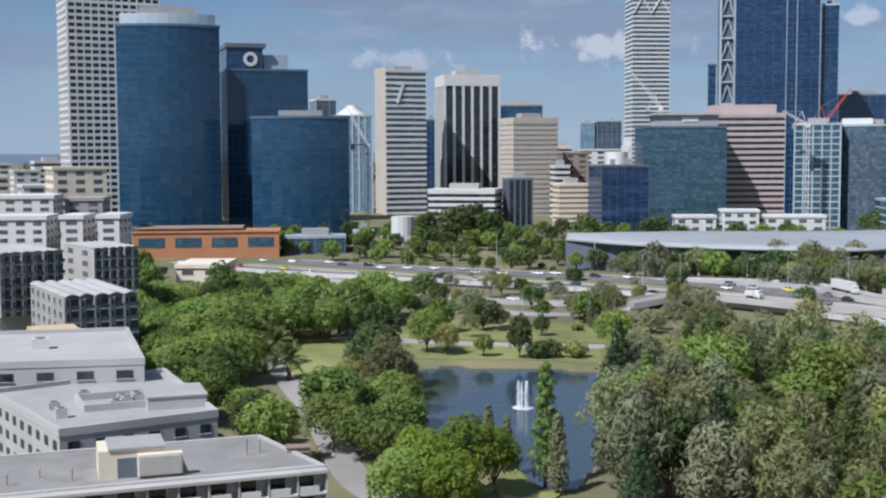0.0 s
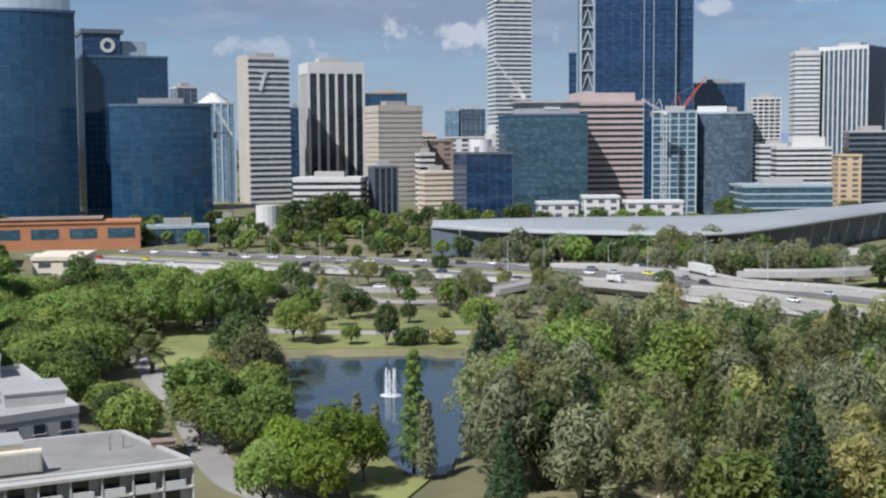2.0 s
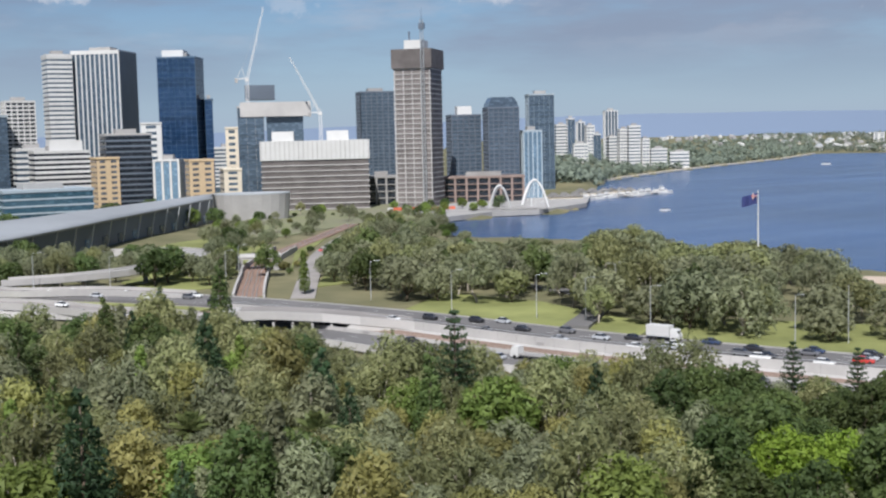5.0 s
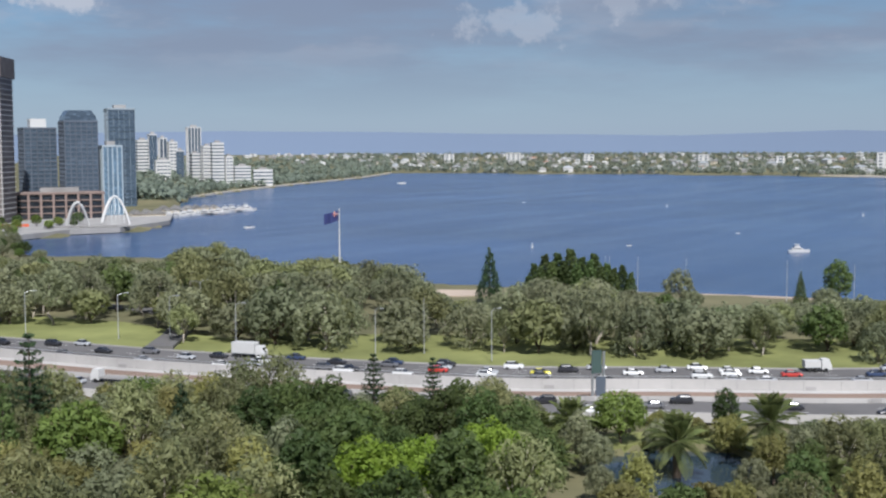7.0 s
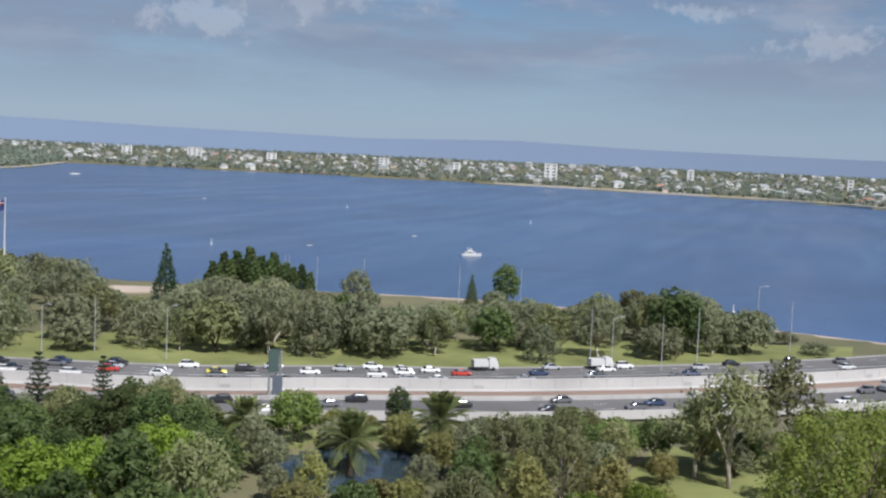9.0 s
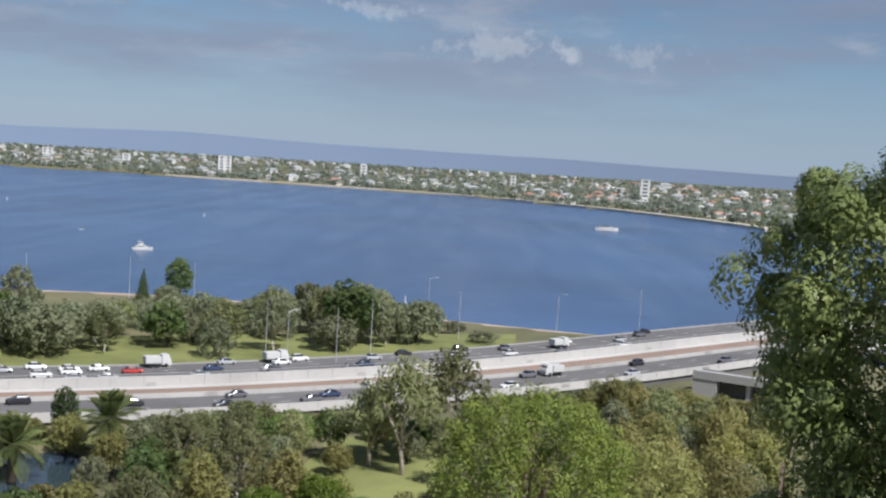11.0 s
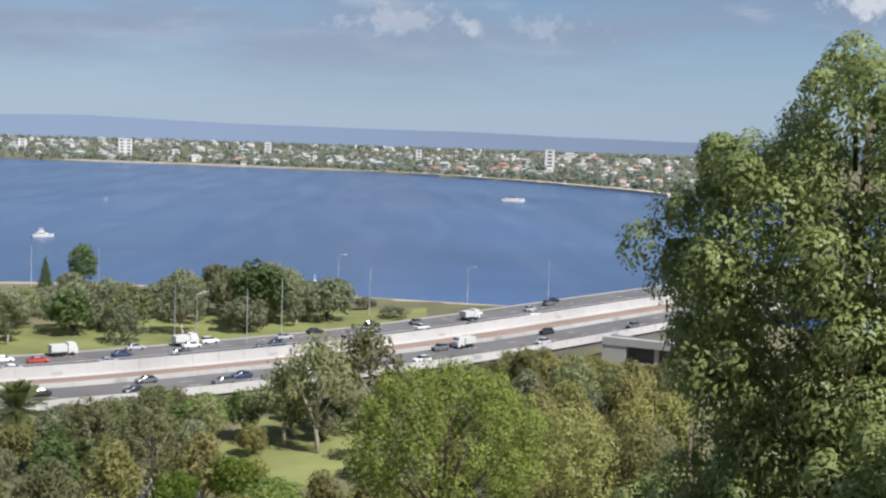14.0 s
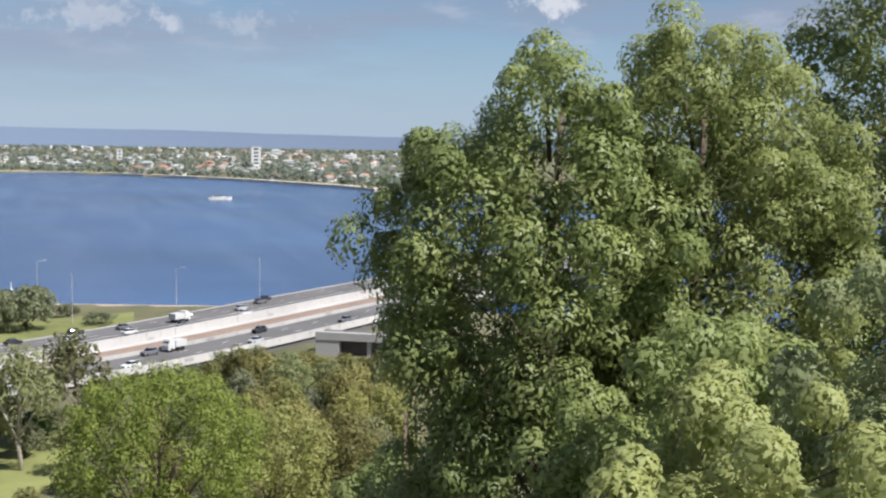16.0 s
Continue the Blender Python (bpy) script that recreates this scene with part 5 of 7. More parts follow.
part("wing_wall", Shape().add([(6, -4.2, -1), (30, -4.2, -1), (30, -4.2, 0.8), (12, -4.2, 3.2), (6, -4.2, -0.6), (6, -3.6, -1), (30, -3.6, -1), (30, -3.6, 0.8), (12, -3.6, 3.2), (6, -3.6, -0.6)],
     [(0, 1, 2, 3, 4), (9, 8, 7, 6, 5), (3, 2, 7, 8), (4, 3, 8, 9), (1, 6, 7, 2), (0, 4, 9, 5)]), CONCRETE, portal)

SITE = surface("dusty_site_ground", (0.24, 0.22, 0.17), 0.95, vary=0.35, grain=0.2, stain=0.02, second=(0.17, 0.19, 0.08))
solid("pavement_city", Shape().prism([P(-29.6, 640), P(-31.8, 650), P(-36.0, 745), P(-39.3, 775), P(-40.2, 990), P(-30, 1000), P(-29.4, 830)], 1.5, 3.42), SITE, "pale paved building-site ground by the quay", "pavement", "structure")
SCREEN = surface("red_barrier", (0.55, 0.12, 0.06), 0.7, vary=0.2)
hoard = thing("site_fence", "orange and white site fence round the tower base", "fence", at(-38.9, 862, 3.4))
for i in range(12):
    part("panel", Shape().box(-24 + 4 * i, -0.1, 0, -20.3 + 4 * i, 0.1, 2.2), SCREEN if i % 3 else WHITE, hoard)
abut = thing("bridge_abutment", "pale concrete bridge abutment with a dark opening below the freeway", "bridge", at(-102.1, 299, 2.6, -18))
part("end_wall", Shape().box(-4, -1, -1, 2, 3, 4.3), CONCRETE, abut)
# solid dark block: the darkness under the bridge is painted, not hollow
part("opening", Shape().box(2, 1.0, -1, 26, 3, 4.2), VOID, abut)
for i in range(3):
    part("column", Shape().box(9 + 7 * i, -0.4, -1, 10 + 7 * i, 0.9, 4.2), CONCRETE, abut)
part("edge_beam", Shape().box(-4, -1.2, 4.3, 28, 0.9, 6.2), CONCRETE, abut)
part("shoulder", Shape().box(-4, 0.95, 4.8, 28, 7, 5.6), ASPHALT, abut)
for i, (aL, aR, D, z1) in enumerate(((21.5, 19.6, 760, 44), (19.5, 18.2, 900, 46), (18.6, 17.0, 980, 52), (20.8, 19.4, 1050, 50), (22.4, 20.6, 640, 38), (19.2, 17.8, 680, 40), (-4.9, -6.0, 1000, 62), (-6.3, -8.2, 1050, 60), (-20.6, -22.2, 960, 52), (-29.6, -30.6, 900, 34), (-29.2, -31, 1250, 48), (-26.8, -28.4, 1200, 62))):
    building("office_building", "pale low-rise building among the city blocks", aL, aR, D, z1, 10, 22, 8, "holes" if i % 2 else "bands", WHITE if i % 3 else CREAM, GLASS_GREY, 4, 6, 0.5)


# ---- trees ----
rng = np.random.default_rng(7)


def leaf_mesh(name, puffs, per, size, material, up=0.35, droop=0.0, slim=0.55, seed=0, corners=3):
    """Leaves on the outside of many small puffs: pointed blades, each facing roughly outwards."""
    g = np.random.default_rng(seed)
    c = np.repeat(np.array([p[0] for p in puffs], float), per, axis=0)
    r = np.repeat(np.array([p[1] for p in puffs], float), per)[:, None]
    n = len(c)
    d = g.normal(size=(n, 3)); d[:, 2] += up; d /= np.linalg.norm(d, axis=1)[:, None]
    pos = c + d * r * (0.72 + 0.36 * g.random((n, 1)))
    nrm = d + 0.32 * g.normal(size=(n, 3)); nrm[:, 2] += 0.25; nrm /= np.linalg.norm(nrm, axis=1)[:, None]
    t = g.normal(size=(n, 3)); t[:, 2] -= droop
    t -= nrm * np.sum(t * nrm, axis=1)[:, None]; t /= np.linalg.norm(t, axis=1)[:, None]
    b = np.cross(nrm, t)
    s = size * (0.55 + 0.9 * g.random((n, 1)))
    bend = nrm * s * 0.18
    if corners == 4:
        v = np.stack([pos - t * s * 0.5 - bend, pos + b * s * slim * 0.5, pos + t * s * 0.5 - bend, pos - b * s * slim * 0.5], axis=1).reshape(-1, 3)
    else:
        v = np.stack([pos - t * s * 0.55 - b * s * slim * 0.5, pos - t * s * 0.45 + b * s * slim * 0.6, pos + t * s * 0.65 - bend], axis=1).reshape(-1, 3)
    k = corners
    me = bpy.data.meshes.new(name)
    me.vertices.add(k * n); me.loops.add(k * n); me.polygons.add(n)
    me.vertices.foreach_set("co", v.astype(np.float32).ravel())
    me.loops.foreach_set("vertex_index", np.arange(k * n, dtype=np.int32).reshape(-1, k)[:, ::-1].ravel())
    me.polygons.foreach_set("loop_start", np.arange(0, k * n, k, dtype=np.int32))
    me.materials.append(material)
    me.polygons.foreach_set("use_smooth", [True] * n)
    me.update(calc_edges=True)
    soft = 0.72 * d + 0.28 * nrm
    soft /= np.linalg.norm(soft, axis=1)[:, None]
    me.normals_split_custom_set_from_vertices(np.repeat(soft, k, axis=0).tolist())
    return me


def dome_puffs(g, count, R, H, base, r0, r1, squash=0.9, lumps=0.18):
    """Puffs spread over a lumpy dome between base and H."""
    out = []
    mid, half = (base + H) / 2, (H - base) / 2
    for i in range(count):
        z = 1 - 2 * (i + 0.5) / count * 0.86
        th = i * 2.39996 + g.random() * 0.8
        rad = math.sqrt(max(0, 1 - z * z))
        k = 1 + lumps * (g.random() * 2 - 1)
        r = r0 + (r1 - r0) * g.random()
        out.append(((math.cos(th) * rad * (R - r * 0.7) * k, math.sin(th) * rad * (R - r * 0.7) * k, mid + z * (half - r * 0.6) * k * squash + 0.05 * half), r))
    return out


def wood(g, H, base, tips, r0, lean=0.4):
    """A tapered trunk with limbs reaching for the tips."""
    s = Shape()
    fork = Vector((g.normal() * lean, g.normal() * lean, base))
    s.tube([(0, 0, -0.6), (fork.x * 0.3, fork.y * 0.3, base * 0.5), fork], [r0 * 1.25, r0, r0 * 0.8], 7)
    for t in tips:
        t = Vector(t)
        m = fork.lerp(t, 0.5) + Vector((g.normal() * 0.3, g.normal() * 0.3, (t - fork).length * 0.10))
        s.tube([fork, m, t], [r0 * 0.55, r0 * 0.3, r0 * 0.08], 4)
    return s


def tree(name, label, crown, trunk, category="tree", bark=None, extra=()):
    """A model tree, kept below the ground sheet's far edge until it is copied into place."""
    root = thing(name, label, category, pose(0, 0, 0))
    part("trunk", trunk, bark or BARK, root, smooth=True)
    part("crown", crown, None, root)
    return root


def make_broad(leaf, label, seed, R=6.0, H=13.0, base=3.0, count=46, per=60, size=0.72, bark=None, name="plane_tree"):
    g = np.random.default_rng(seed)
    puffs = dome_puffs(g, count, R, H, base, R * 0.24, R * 0.40)
    tips = [puffs[i][0] for i in range(2, count, max(1, count // 8))]
    return tree(name, label, leaf_mesh("crown", puffs, per, size, leaf, 0.5, 0.3, 0.62, seed), wood(g, H, base, tips, 0.32), bark=bark)


def make_gum(leaf, label, seed, R=6.0, H=17.0, base=6.0, count=20, per=108, size=0.72, bark=None, spread=1.0):
    g = np.random.default_rng(seed)
    puffs = []
    for i in range(count):
        th = i * 2.4 + g.random()
        q = math.sqrt((i + 0.6) / count)
        z = H - 1.6 - (H - base - 2.0) * (q ** 1.6) * (0.55 + 0.45 * g.random())
        r = 1.35 + 0.9 * g.random()
        puffs.append(((math.cos(th) * q * (R - 1) * spread, math.sin(th) * q * (R - 1) * spread, z), r))
        puffs.append(((math.cos(th) * q * (R - 1.8) + g.normal() * 0.7, math.sin(th) * q * (R - 1.8) + g.normal() * 0.7, z - 1.3), r * 0.8))
    tips = [p[0] for p in puffs[::6]]
    return tree("gum_tree" if per > 100 else "eucalypt_tree", label, leaf_mesh("crown", puffs, per // 2, size, leaf, 0.35, 1.0, 0.42, seed), wood(g, H, base * 0.75, tips, 0.3, 0.9), bark=bark or BARK_P)


def make_poplar(leaf, label, seed, R=2.6, H=18.0, count=34, per=80, size=0.6):
    g = np.random.default_rng(seed)
    puffs = []
    for i in range(count):
        t = (i + 0.5) / count
        q = R * math.sin(math.pi * min(1, 0.12 + 0.88 * (1 - t)) * 0.62) * (0.55 + 0.45 * g.random())
        th = i * 2.4
        puffs.append(((math.cos(th) * q * 0.6, math.sin(th) * q * 0.6, 1.8 + (H - 2.4) * t), 0.55 + 0.75 * (1 - t) + 0.2 * g.random()))
    s = Shape().tube([(0, 0, -0.6), (0, 0, H * 0.5), (0, 0, H * 0.95)], [0.3, 0.18, 0.04], 6)
    return tree("poplar_tree", label, leaf_mesh("crown", puffs, per, size, leaf, 0.6, -0.5, 0.45, seed), s)


def make_cone(leaf, label, seed, R=4.5, H=18.0, count=70, per=44, size=0.65):
    g = np.random.default_rng(seed)
    puffs = []
    for i in range(count):
        t = math.sqrt((i + 0.5) / count)
        q = R * t * (0.75 + 0.3 * g.random())
        th = i * 2.4 + g.random() * 0.5
        puffs.append(((math.cos(th) * q * 0.85, math.sin(th) * q * 0.85, H - (H - 2) * t), 0.5 + 1.0 * t))
    s = Shape().tube([(0, 0, -0.6), (0, 0, H * 0.97)], [0.4, 0.05], 6)
    return tree("conifer_tree", label, leaf_mesh("crown", puffs, per, size, leaf, 0.2, 0.6, 0.4, seed), s)


def make_norfolk(label, seed, R=5.2, H=24.0, tiers=13):
    """Regular whorls of level boughs with daylight between them."""
    g = np.random.default_rng(seed)
    puffs = []
    s = Shape().tube([(0, 0, -0.6), (0, 0, H * 0.6), (0, 0, H)], [0.42, 0.24, 0.05], 6)
    for k in range(tiers):
        t = (k + 0.4) / tiers
        z = H - 0.4 - (H - 5) * t
        q = 0.35 + R * t ** 0.8
        for j in range(7):
            th = j * math.tau / 7 + k * 0.5 + g.normal() * 0.08
            tip = (math.cos(th) * q, math.sin(th) * q, z + 0.5)
            s.tube([(0, 0, z), tip], [0.09, 0.03], 4)
            for m in range(max(2, int(q * 1.5))):
                f = (m + 0.9) / max(2, int(q * 1.5))
                puffs.append(((tip[0] * f, tip[1] * f, z + 0.5 * f), 0.24 + 0.08 * g.random()))
    return tree("norfolk_pine", label, leaf_mesh("crown", puffs, 12, 0.6, LEAF_PINE, 0.1, -0.6, 0.3, seed), s)


def make_palm(label, seed, trunk=3.6, reach=4.0, fronds=30, fat=0.42):
    g = np.random.default_rng(seed)
    root = thing("palm_tree", label, "palm tree", pose(0, 0, 0))
    part("trunk", Shape().tube([(0, 0, -0.6), (0.05, 0, trunk * 0.5), (0, 0, trunk), (0, 0, trunk + 0.8)], [fat * 1.2, fat, fat * 1.1, fat * 1.5], 9), BARK, root)
    f = Shape()
    n, leafs = 9, 0
    spine = [Vector((reach * 0.97 * t, 0, reach * (0.20 * math.sin(t * 2.6) - 0.06 * t))) for t in [i / n for i in range(n + 1)]]
    f.tube(spine, [0.07 * (1 - 0.8 * i / n) for i in range(n + 1)], 4)
    for i in range(26):
        t = 0.10 + 0.88 * i / 25
        p = spine[min(n, int(t * n))].lerp(spine[min(n, int(t * n) + 1)], t * n - int(t * n))
        l = 0.95 * math.sin(math.pi * (0.12 + 0.80 * t)) + 0.1
        for sgn in (-1, 1):
            f.add([p, p + Vector((0.10, sgn * 0.04, 0)), p + Vector((l * 0.55 + 0.05, sgn * l * 0.75, -0.16 * l)), p + Vector((l * 0.5, sgn * l * 0.78, -0.20 * l))], [(0, 1, 2, 3)])
    blade = f.mesh("frond", LEAF_PALM)
    for i in range(fronds):
        t = (i + 0.5) / fronds
        part("frond", blade, None, root, "", pose(0, 0, trunk + 0.7, 0, 118 * t ** 1.1 - 72 + g.normal() * 6, i * 137.5) @ Matrix.Diagonal((0.75 + 0.3 * t, 1, 1, 1)))
    return root


MODELS = {
    "plane": [make_broad(LEAF_PLANE, "leafy bright green plane tree", 1), make_broad(LEAF_PLANE, "leafy bright green plane tree", 2, 6.6, 14, 2.6, 52), make_broad(LEAF_PLANE, "spreading green plane tree", 3, 5.2, 12)],
    "lime": [make_broad(LEAF_LIME, "fresh yellow-green leafy tree", 4, 4.6, 11, 2.5, 40, 80, 0.52, name="leafy_tree"), make_broad(LEAF_LIME, "fresh yellow-green leafy tree", 5, 5.2, 12, 2.5, 44, 80, 0.52, name="leafy_tree")],
    "dark": [make_broad(LEAF_DARK, "dense dark green evergreen tree", 6, 5.2, 13, 2.2, 48, 62, 0.62, name="evergreen_tree"), make_broad(LEAF_DARK, "tall dark green evergreen tree", 7, 4.4, 16, 2.5, 50, 62, 0.62, name="evergreen_tree")],
    "gum": [make_gum(LEAF_GUM, "tall gum tree with pale limbs and dull green leaves", 8), make_gum(LEAF_GUM, "tall gum tree with pale limbs and dull green leaves", 9, 6.5, 18, 6, 24), make_gum(LEAF_GUM, "open-crowned gum tree with pale trunk", 10, 7, 15, 5, 18)],
    "olive": [make_gum(LEAF_OLIVE, "olive-brown gum tree with feathery crown", 11, 5, 15, 3, 26), make_gum(LEAF_OLIVE, "olive-brown gum tree with feathery crown", 12, 4.4, 16, 3, 24), make_broad(LEAF_OLIVE, "dusty olive bushy tree", 13, 4.6, 11, 1.5, 44, 76, 0.52, name="bushy_tree")],
    "grey": [make_gum(LEAF_GREY, "grey-green gum tree with drooping leaves", 14, 4.6, 14, 2.6, 26), make_broad(LEAF_GREY, "dusty grey-green bushy tree", 15, 4.2, 10, 1.5, 40, 76, 0.52, name="bushy_tree")],
    "cone": [make_cone(LEAF_PINE, "dark conical pine tree", 16), make_cone(LEAF_DARK, "dark green conical conifer", 17, 4.0, 20)],
    "pine": [make_poplar(LEAF_DARK, "dark feathery upright casuarina", 33, 5.2, 16, 44, 70, 0.8)],
    "poplar": [make_poplar(LEAF_PLANE, "slim upright green poplar", 18), make_poplar(LEAF_GREY, "slim grey-green upright tree", 19, 2.2, 15)],
    "norfolk": [make_norfolk("Norfolk pine with regular level tiers of boughs", 20)],
    "palm": [make_palm("stout date palm with a full round head of fronds", 21), make_palm("tall date palm with arching fronds", 22, 7.0, 3.6, 28)],
    "shrub": [make_broad(LEAF_OLIVE, "low rounded olive shrub", 23, 2.6, 4.2, 0.4, 22, 60, 0.5, name="shrub"), make_broad(LEAF_DARK, "low dark green shrub", 24, 2.8, 4.6, 0.4, 22, 60, 0.5, name="shrub")],
    "far_gum": [make_gum(LEAF_GUM, "gum tree with a rounded dull green crown in the river park", 25, 7.0, 16, 6.0, 24, 64, 1.0), make_gum(LEAF_GREY, "grey gum tree in the river park", 26, 6.5, 14, 2.6, 24, 64, 1.0), make_gum(LEAF_GREY, "dusty green gum tree in the river park", 27, 7.0, 15, 5.2, 20, 64, 1.0), make_broad(LEAF_GREY, "low grey-green spreading park tree", 32, 6.2, 10.5, 1.6, 34, 44, 0.9, name="park_tree")],
    "far_dark": [make_broad(LEAF_DARK, "dark evergreen tree in the river park", 28, 5.5, 13, 2.0, 32, 36, 1.05, name="evergreen_tree"), make_broad(LEAF_GUM, "dull green rounded park tree", 29, 5.5, 12, 2.0, 32, 36, 1.05, name="evergreen_tree")],
    "far_plane": [make_broad(LEAF_PLANE, "leafy green street tree near the city", 30, 5.5, 12, 2.0, 30, 34, 1.1), make_broad(LEAF_DARK, "dark leafy street tree near the city", 31, 6, 13, 2.0, 30, 34, 1.1)],
}
planted = []


def plant(kind, a, d, s=1.0, z=None, i=None, turn=None, sz=None):
    """One tree of a kind at a bearing and distance, s times its model's size."""
    models = MODELS[kind]
    m = models[int(rng.integers(len(models))) if i is None else i]
    x, y = P(a, d)
    z = ground_height(a, d) if z is None else z
    sz = sz or s * (0.92 + 0.16 * rng.random())
    planted.append((x, y))
    return copy_thing(m, pose(x, y, z - 0.1, 0, 0, rng.random() * 360 if turn is None else turn) @ Matrix.Diagonal((s, s, sz, 1)))


# how high the crowns reach, in degrees from the lookout's level: the river park by the degree, the scarp woods by two
PARK_CROWNS = [-7.81, -7.81, -7.76, -7.34, -6.84, -6.71, -6.69, -5.9, -5.92, -6.29, -6.72, -6.45, -6.66, -7.19, -6.86, -6.76, -6.84, -7.09, -7.15, -7.28, -7.41, -7.41, -7.28, -6.88, -6.75, -6.71, -6.55, -6.4, -6.24, -6.08,
               -6.22, -6.96, -7.31, -7.08, -6.99, -6.0, -5.53, -5.18, -6.1, -5.02, -5.22, -5.5, -5.44, -4.93, -4.44, -4.53, -4.76, -5.09, -5.16, -4.92, -5.04, -5.04, -4.95, -4.99, -4.53, -3.83, -3.82, -4.14, -4.7, -5.43]
SCARP_CROWNS = [-9.95, -10.1, -9.5, -9.6, -10.05, -10.53, -10.52, -11.85, -11.5, -11.64, -12.12, -11.66, -11.62, -12.1, -12.29, -12.48, -12.51, -12.11, -12.14, -12.5, -12.3, -11.0, -10.78, -11.28, -11.25, -10.57, -10.86, -11.15, -10.6,
                -10.53, -10.5, -9.98, -9.85, -9.36, -9.35, -9.19, -8.71, -8.07, -7.62, -6.94, -7.03, -6.98, -7.55, -6.46, -6.9, -7.48, -7.43, -8.21]
PARK_LINE = [(-93 + k, e) for k, e in enumerate(PARK_CROWNS)]
SCARP_LINE = [(-104 + 2 * k, e) for k, e in enumerate(SCARP_CROWNS)]


def model_height(m):
    crown = next(c for c in m.children if c.name.startswith("crown"))
    return max(v.co.z for v in crown.data.vertices)


HEIGHTS = {k: [model_height(m) for m in v] for k, v in MODELS.items() if k != "palm"}


def grove(a0, a1, d0, d1, count, kinds, gap, s0=0.8, s1=1.15, keep=None, line=None):
    """Trees scattered over a sector, never closer than gap; line: the height that the crowns keep below, by bearing."""
    names = list(kinds)
    wts = np.array([kinds[k] for k in names], float)
    wts /= wts.sum()
    made = tries = 0
    while made < count and tries < count * 40:
        tries += 1
        a = a0 + (a1 - a0) * rng.random()
        d = math.sqrt(d0 ** 2 + (d1 ** 2 - d0 ** 2) * rng.random())
        if keep and not keep(a, d):
            continue
        x, y = P(a, d)
        if any((x - px) ** 2 + (y - py) ** 2 < gap * gap for px, py in planted):
            continue
        kind = str(rng.choice(names, p=wts))
        i = int(rng.integers(len(MODELS[kind])))
        s = s0 + (s1 - s0) * rng.random()
        sz = s * (0.92 + 0.16 * rng.random())
        if line is not None:
            room = (55 + d * math.tan(radians(ramp(a, line))) - ground_height(a, d)) * (0.94 + 0.26 * rng.random()) / HEIGHTS[kind][i]
            if room < 0.26:
                continue
            if room < sz:
                s, sz = s * max(0.62, (room / sz) ** 0.6), room
        plant(kind, a, d, s, i=i, sz=sz)
        made += 1


ROADS = [(RAMP_A, 8), (RAMP_B, 8), (RAMP_D, 8), (RAMP_E, 7), (PARK_ROAD, 6), (RAILCUT, 10), (SIDE_ROAD, 7), (RAMP_C, 8), (BAY_ROAD, 7)]


def clear(a, d):
    """True where no road runs."""
    q = Vector((*P(a, d), 0))
    for line, gap in ROADS:
        if min((p.x - q.x) ** 2 + (p.y - q.y) ** 2 for p in line[::2]) < gap * gap:
            return False
    return min((p.x - q.x) ** 2 + (p.y - q.y) ** 2 for p in FREEWAY[::2]) > 29 * 29


def dry(a, d):
    return not inside(LAKE, a, d) and not inside(POOL, a, d)


# the trees that stand out
LAKE_TREES = [(8.7, 322, "palm", 1.35, 0), (7.9, 306, "palm", 1.35, 0), (7.3, 285, "palm", 1.3, 0), (8.4, 296, "palm", 1.2, 0), (3.4, 262, "dark", 1.15, 0), (2.6, 248, "gum", 0.95, 1),
    (4.3, 258, "olive", 0.9, 2), (1.9, 268, "grey", 1, 1), (3, 275, "dark", 1.1, 1), (5.4, 256, "shrub", 1.2, 0), (4, 243, "olive", 0.8, 2), (4.7, 232, "plane", 0.75, 0), (-1.9, 315, "plane", 0.5, 2),
    (-3.6, 312, "dark", 0.72, 1), (-0.1, 318, "olive", 0.75, 2), (-5, 314, "shrub", 1.1, 1), (-6.2, 314, "shrub", 1.2, 0), (-4.4, 312, "shrub", 1, 1), (-8, 322, "plane", 0.9, 0),
    (0.8, 322, "plane", 0.8, 1), (-4.6, 352, "dark", 0.5, 0), (-6.9, 370, "poplar", 0.7, 1)]
LAKE_EDGE_TREES = [(3.4, 226, "plane", 0.75, 2), (5.3, 214, "plane", 0.8, 1), (4, 206, "plane", 0.75, 0), (2.9, 202, "plane", 0.7, 2), (0.3, 178, "lime", 1.05, 0), (-1.2, 182, "lime", 1.1, 1),
    (1.2, 186, "lime", 0.9, 0), (-2.4, 185, "lime", 0.8, 1), (2.4, 172, "plane", 0.7, 0), (-0.4, 170, "lime", 0.9, 0), (2, 180, "plane", 0.75, 2), (-2.1, 205, "poplar", 0.7, 1),
    (-4.8, 190, "poplar", 1.05, 0), (-5.4, 186, "poplar", 0.85, 1), (-3, 200, "poplar", 0.6, 1)]
WOOD_TREES = [(-40.3, 208, "norfolk", 1, 0), (-29.4, 292, "cone", 1.2, 1), (-26.7, 300, "cone", 1, 0), (-33.3, 410, "poplar", 0.9, 0), (-31.6, 470, "far_dark", 0.9, 0), (-9.4, 205, "poplar", 0.95, 1),
    (-11, 200, "poplar", 1, 1), (-22.5, 205, "palm", 1.2, 1), (-27.8, 186, "palm", 1.2, 1), (-33.6, 178, "palm", 1.2, 1), (-20.4, 230, "cone", 1.1, 1), (-24.2, 262, "cone", 1.15, 1),
    (-31, 250, "gum", 1.1, 2), (-36.5, 205, "gum", 1, 2), (-12.8, 175, "norfolk", 0.8, 0), (-11.4, 246, "cone", 1, 1), (-12, 262, "dark", 1.1, 0), (-15, 215, "palm", 1.3, 1),
    (-14.4, 212, "lime", 0.9, 0), (-17.3, 248, "cone", 1.1, 0), (-49.6, 222, "gum", 1.05, 2)]
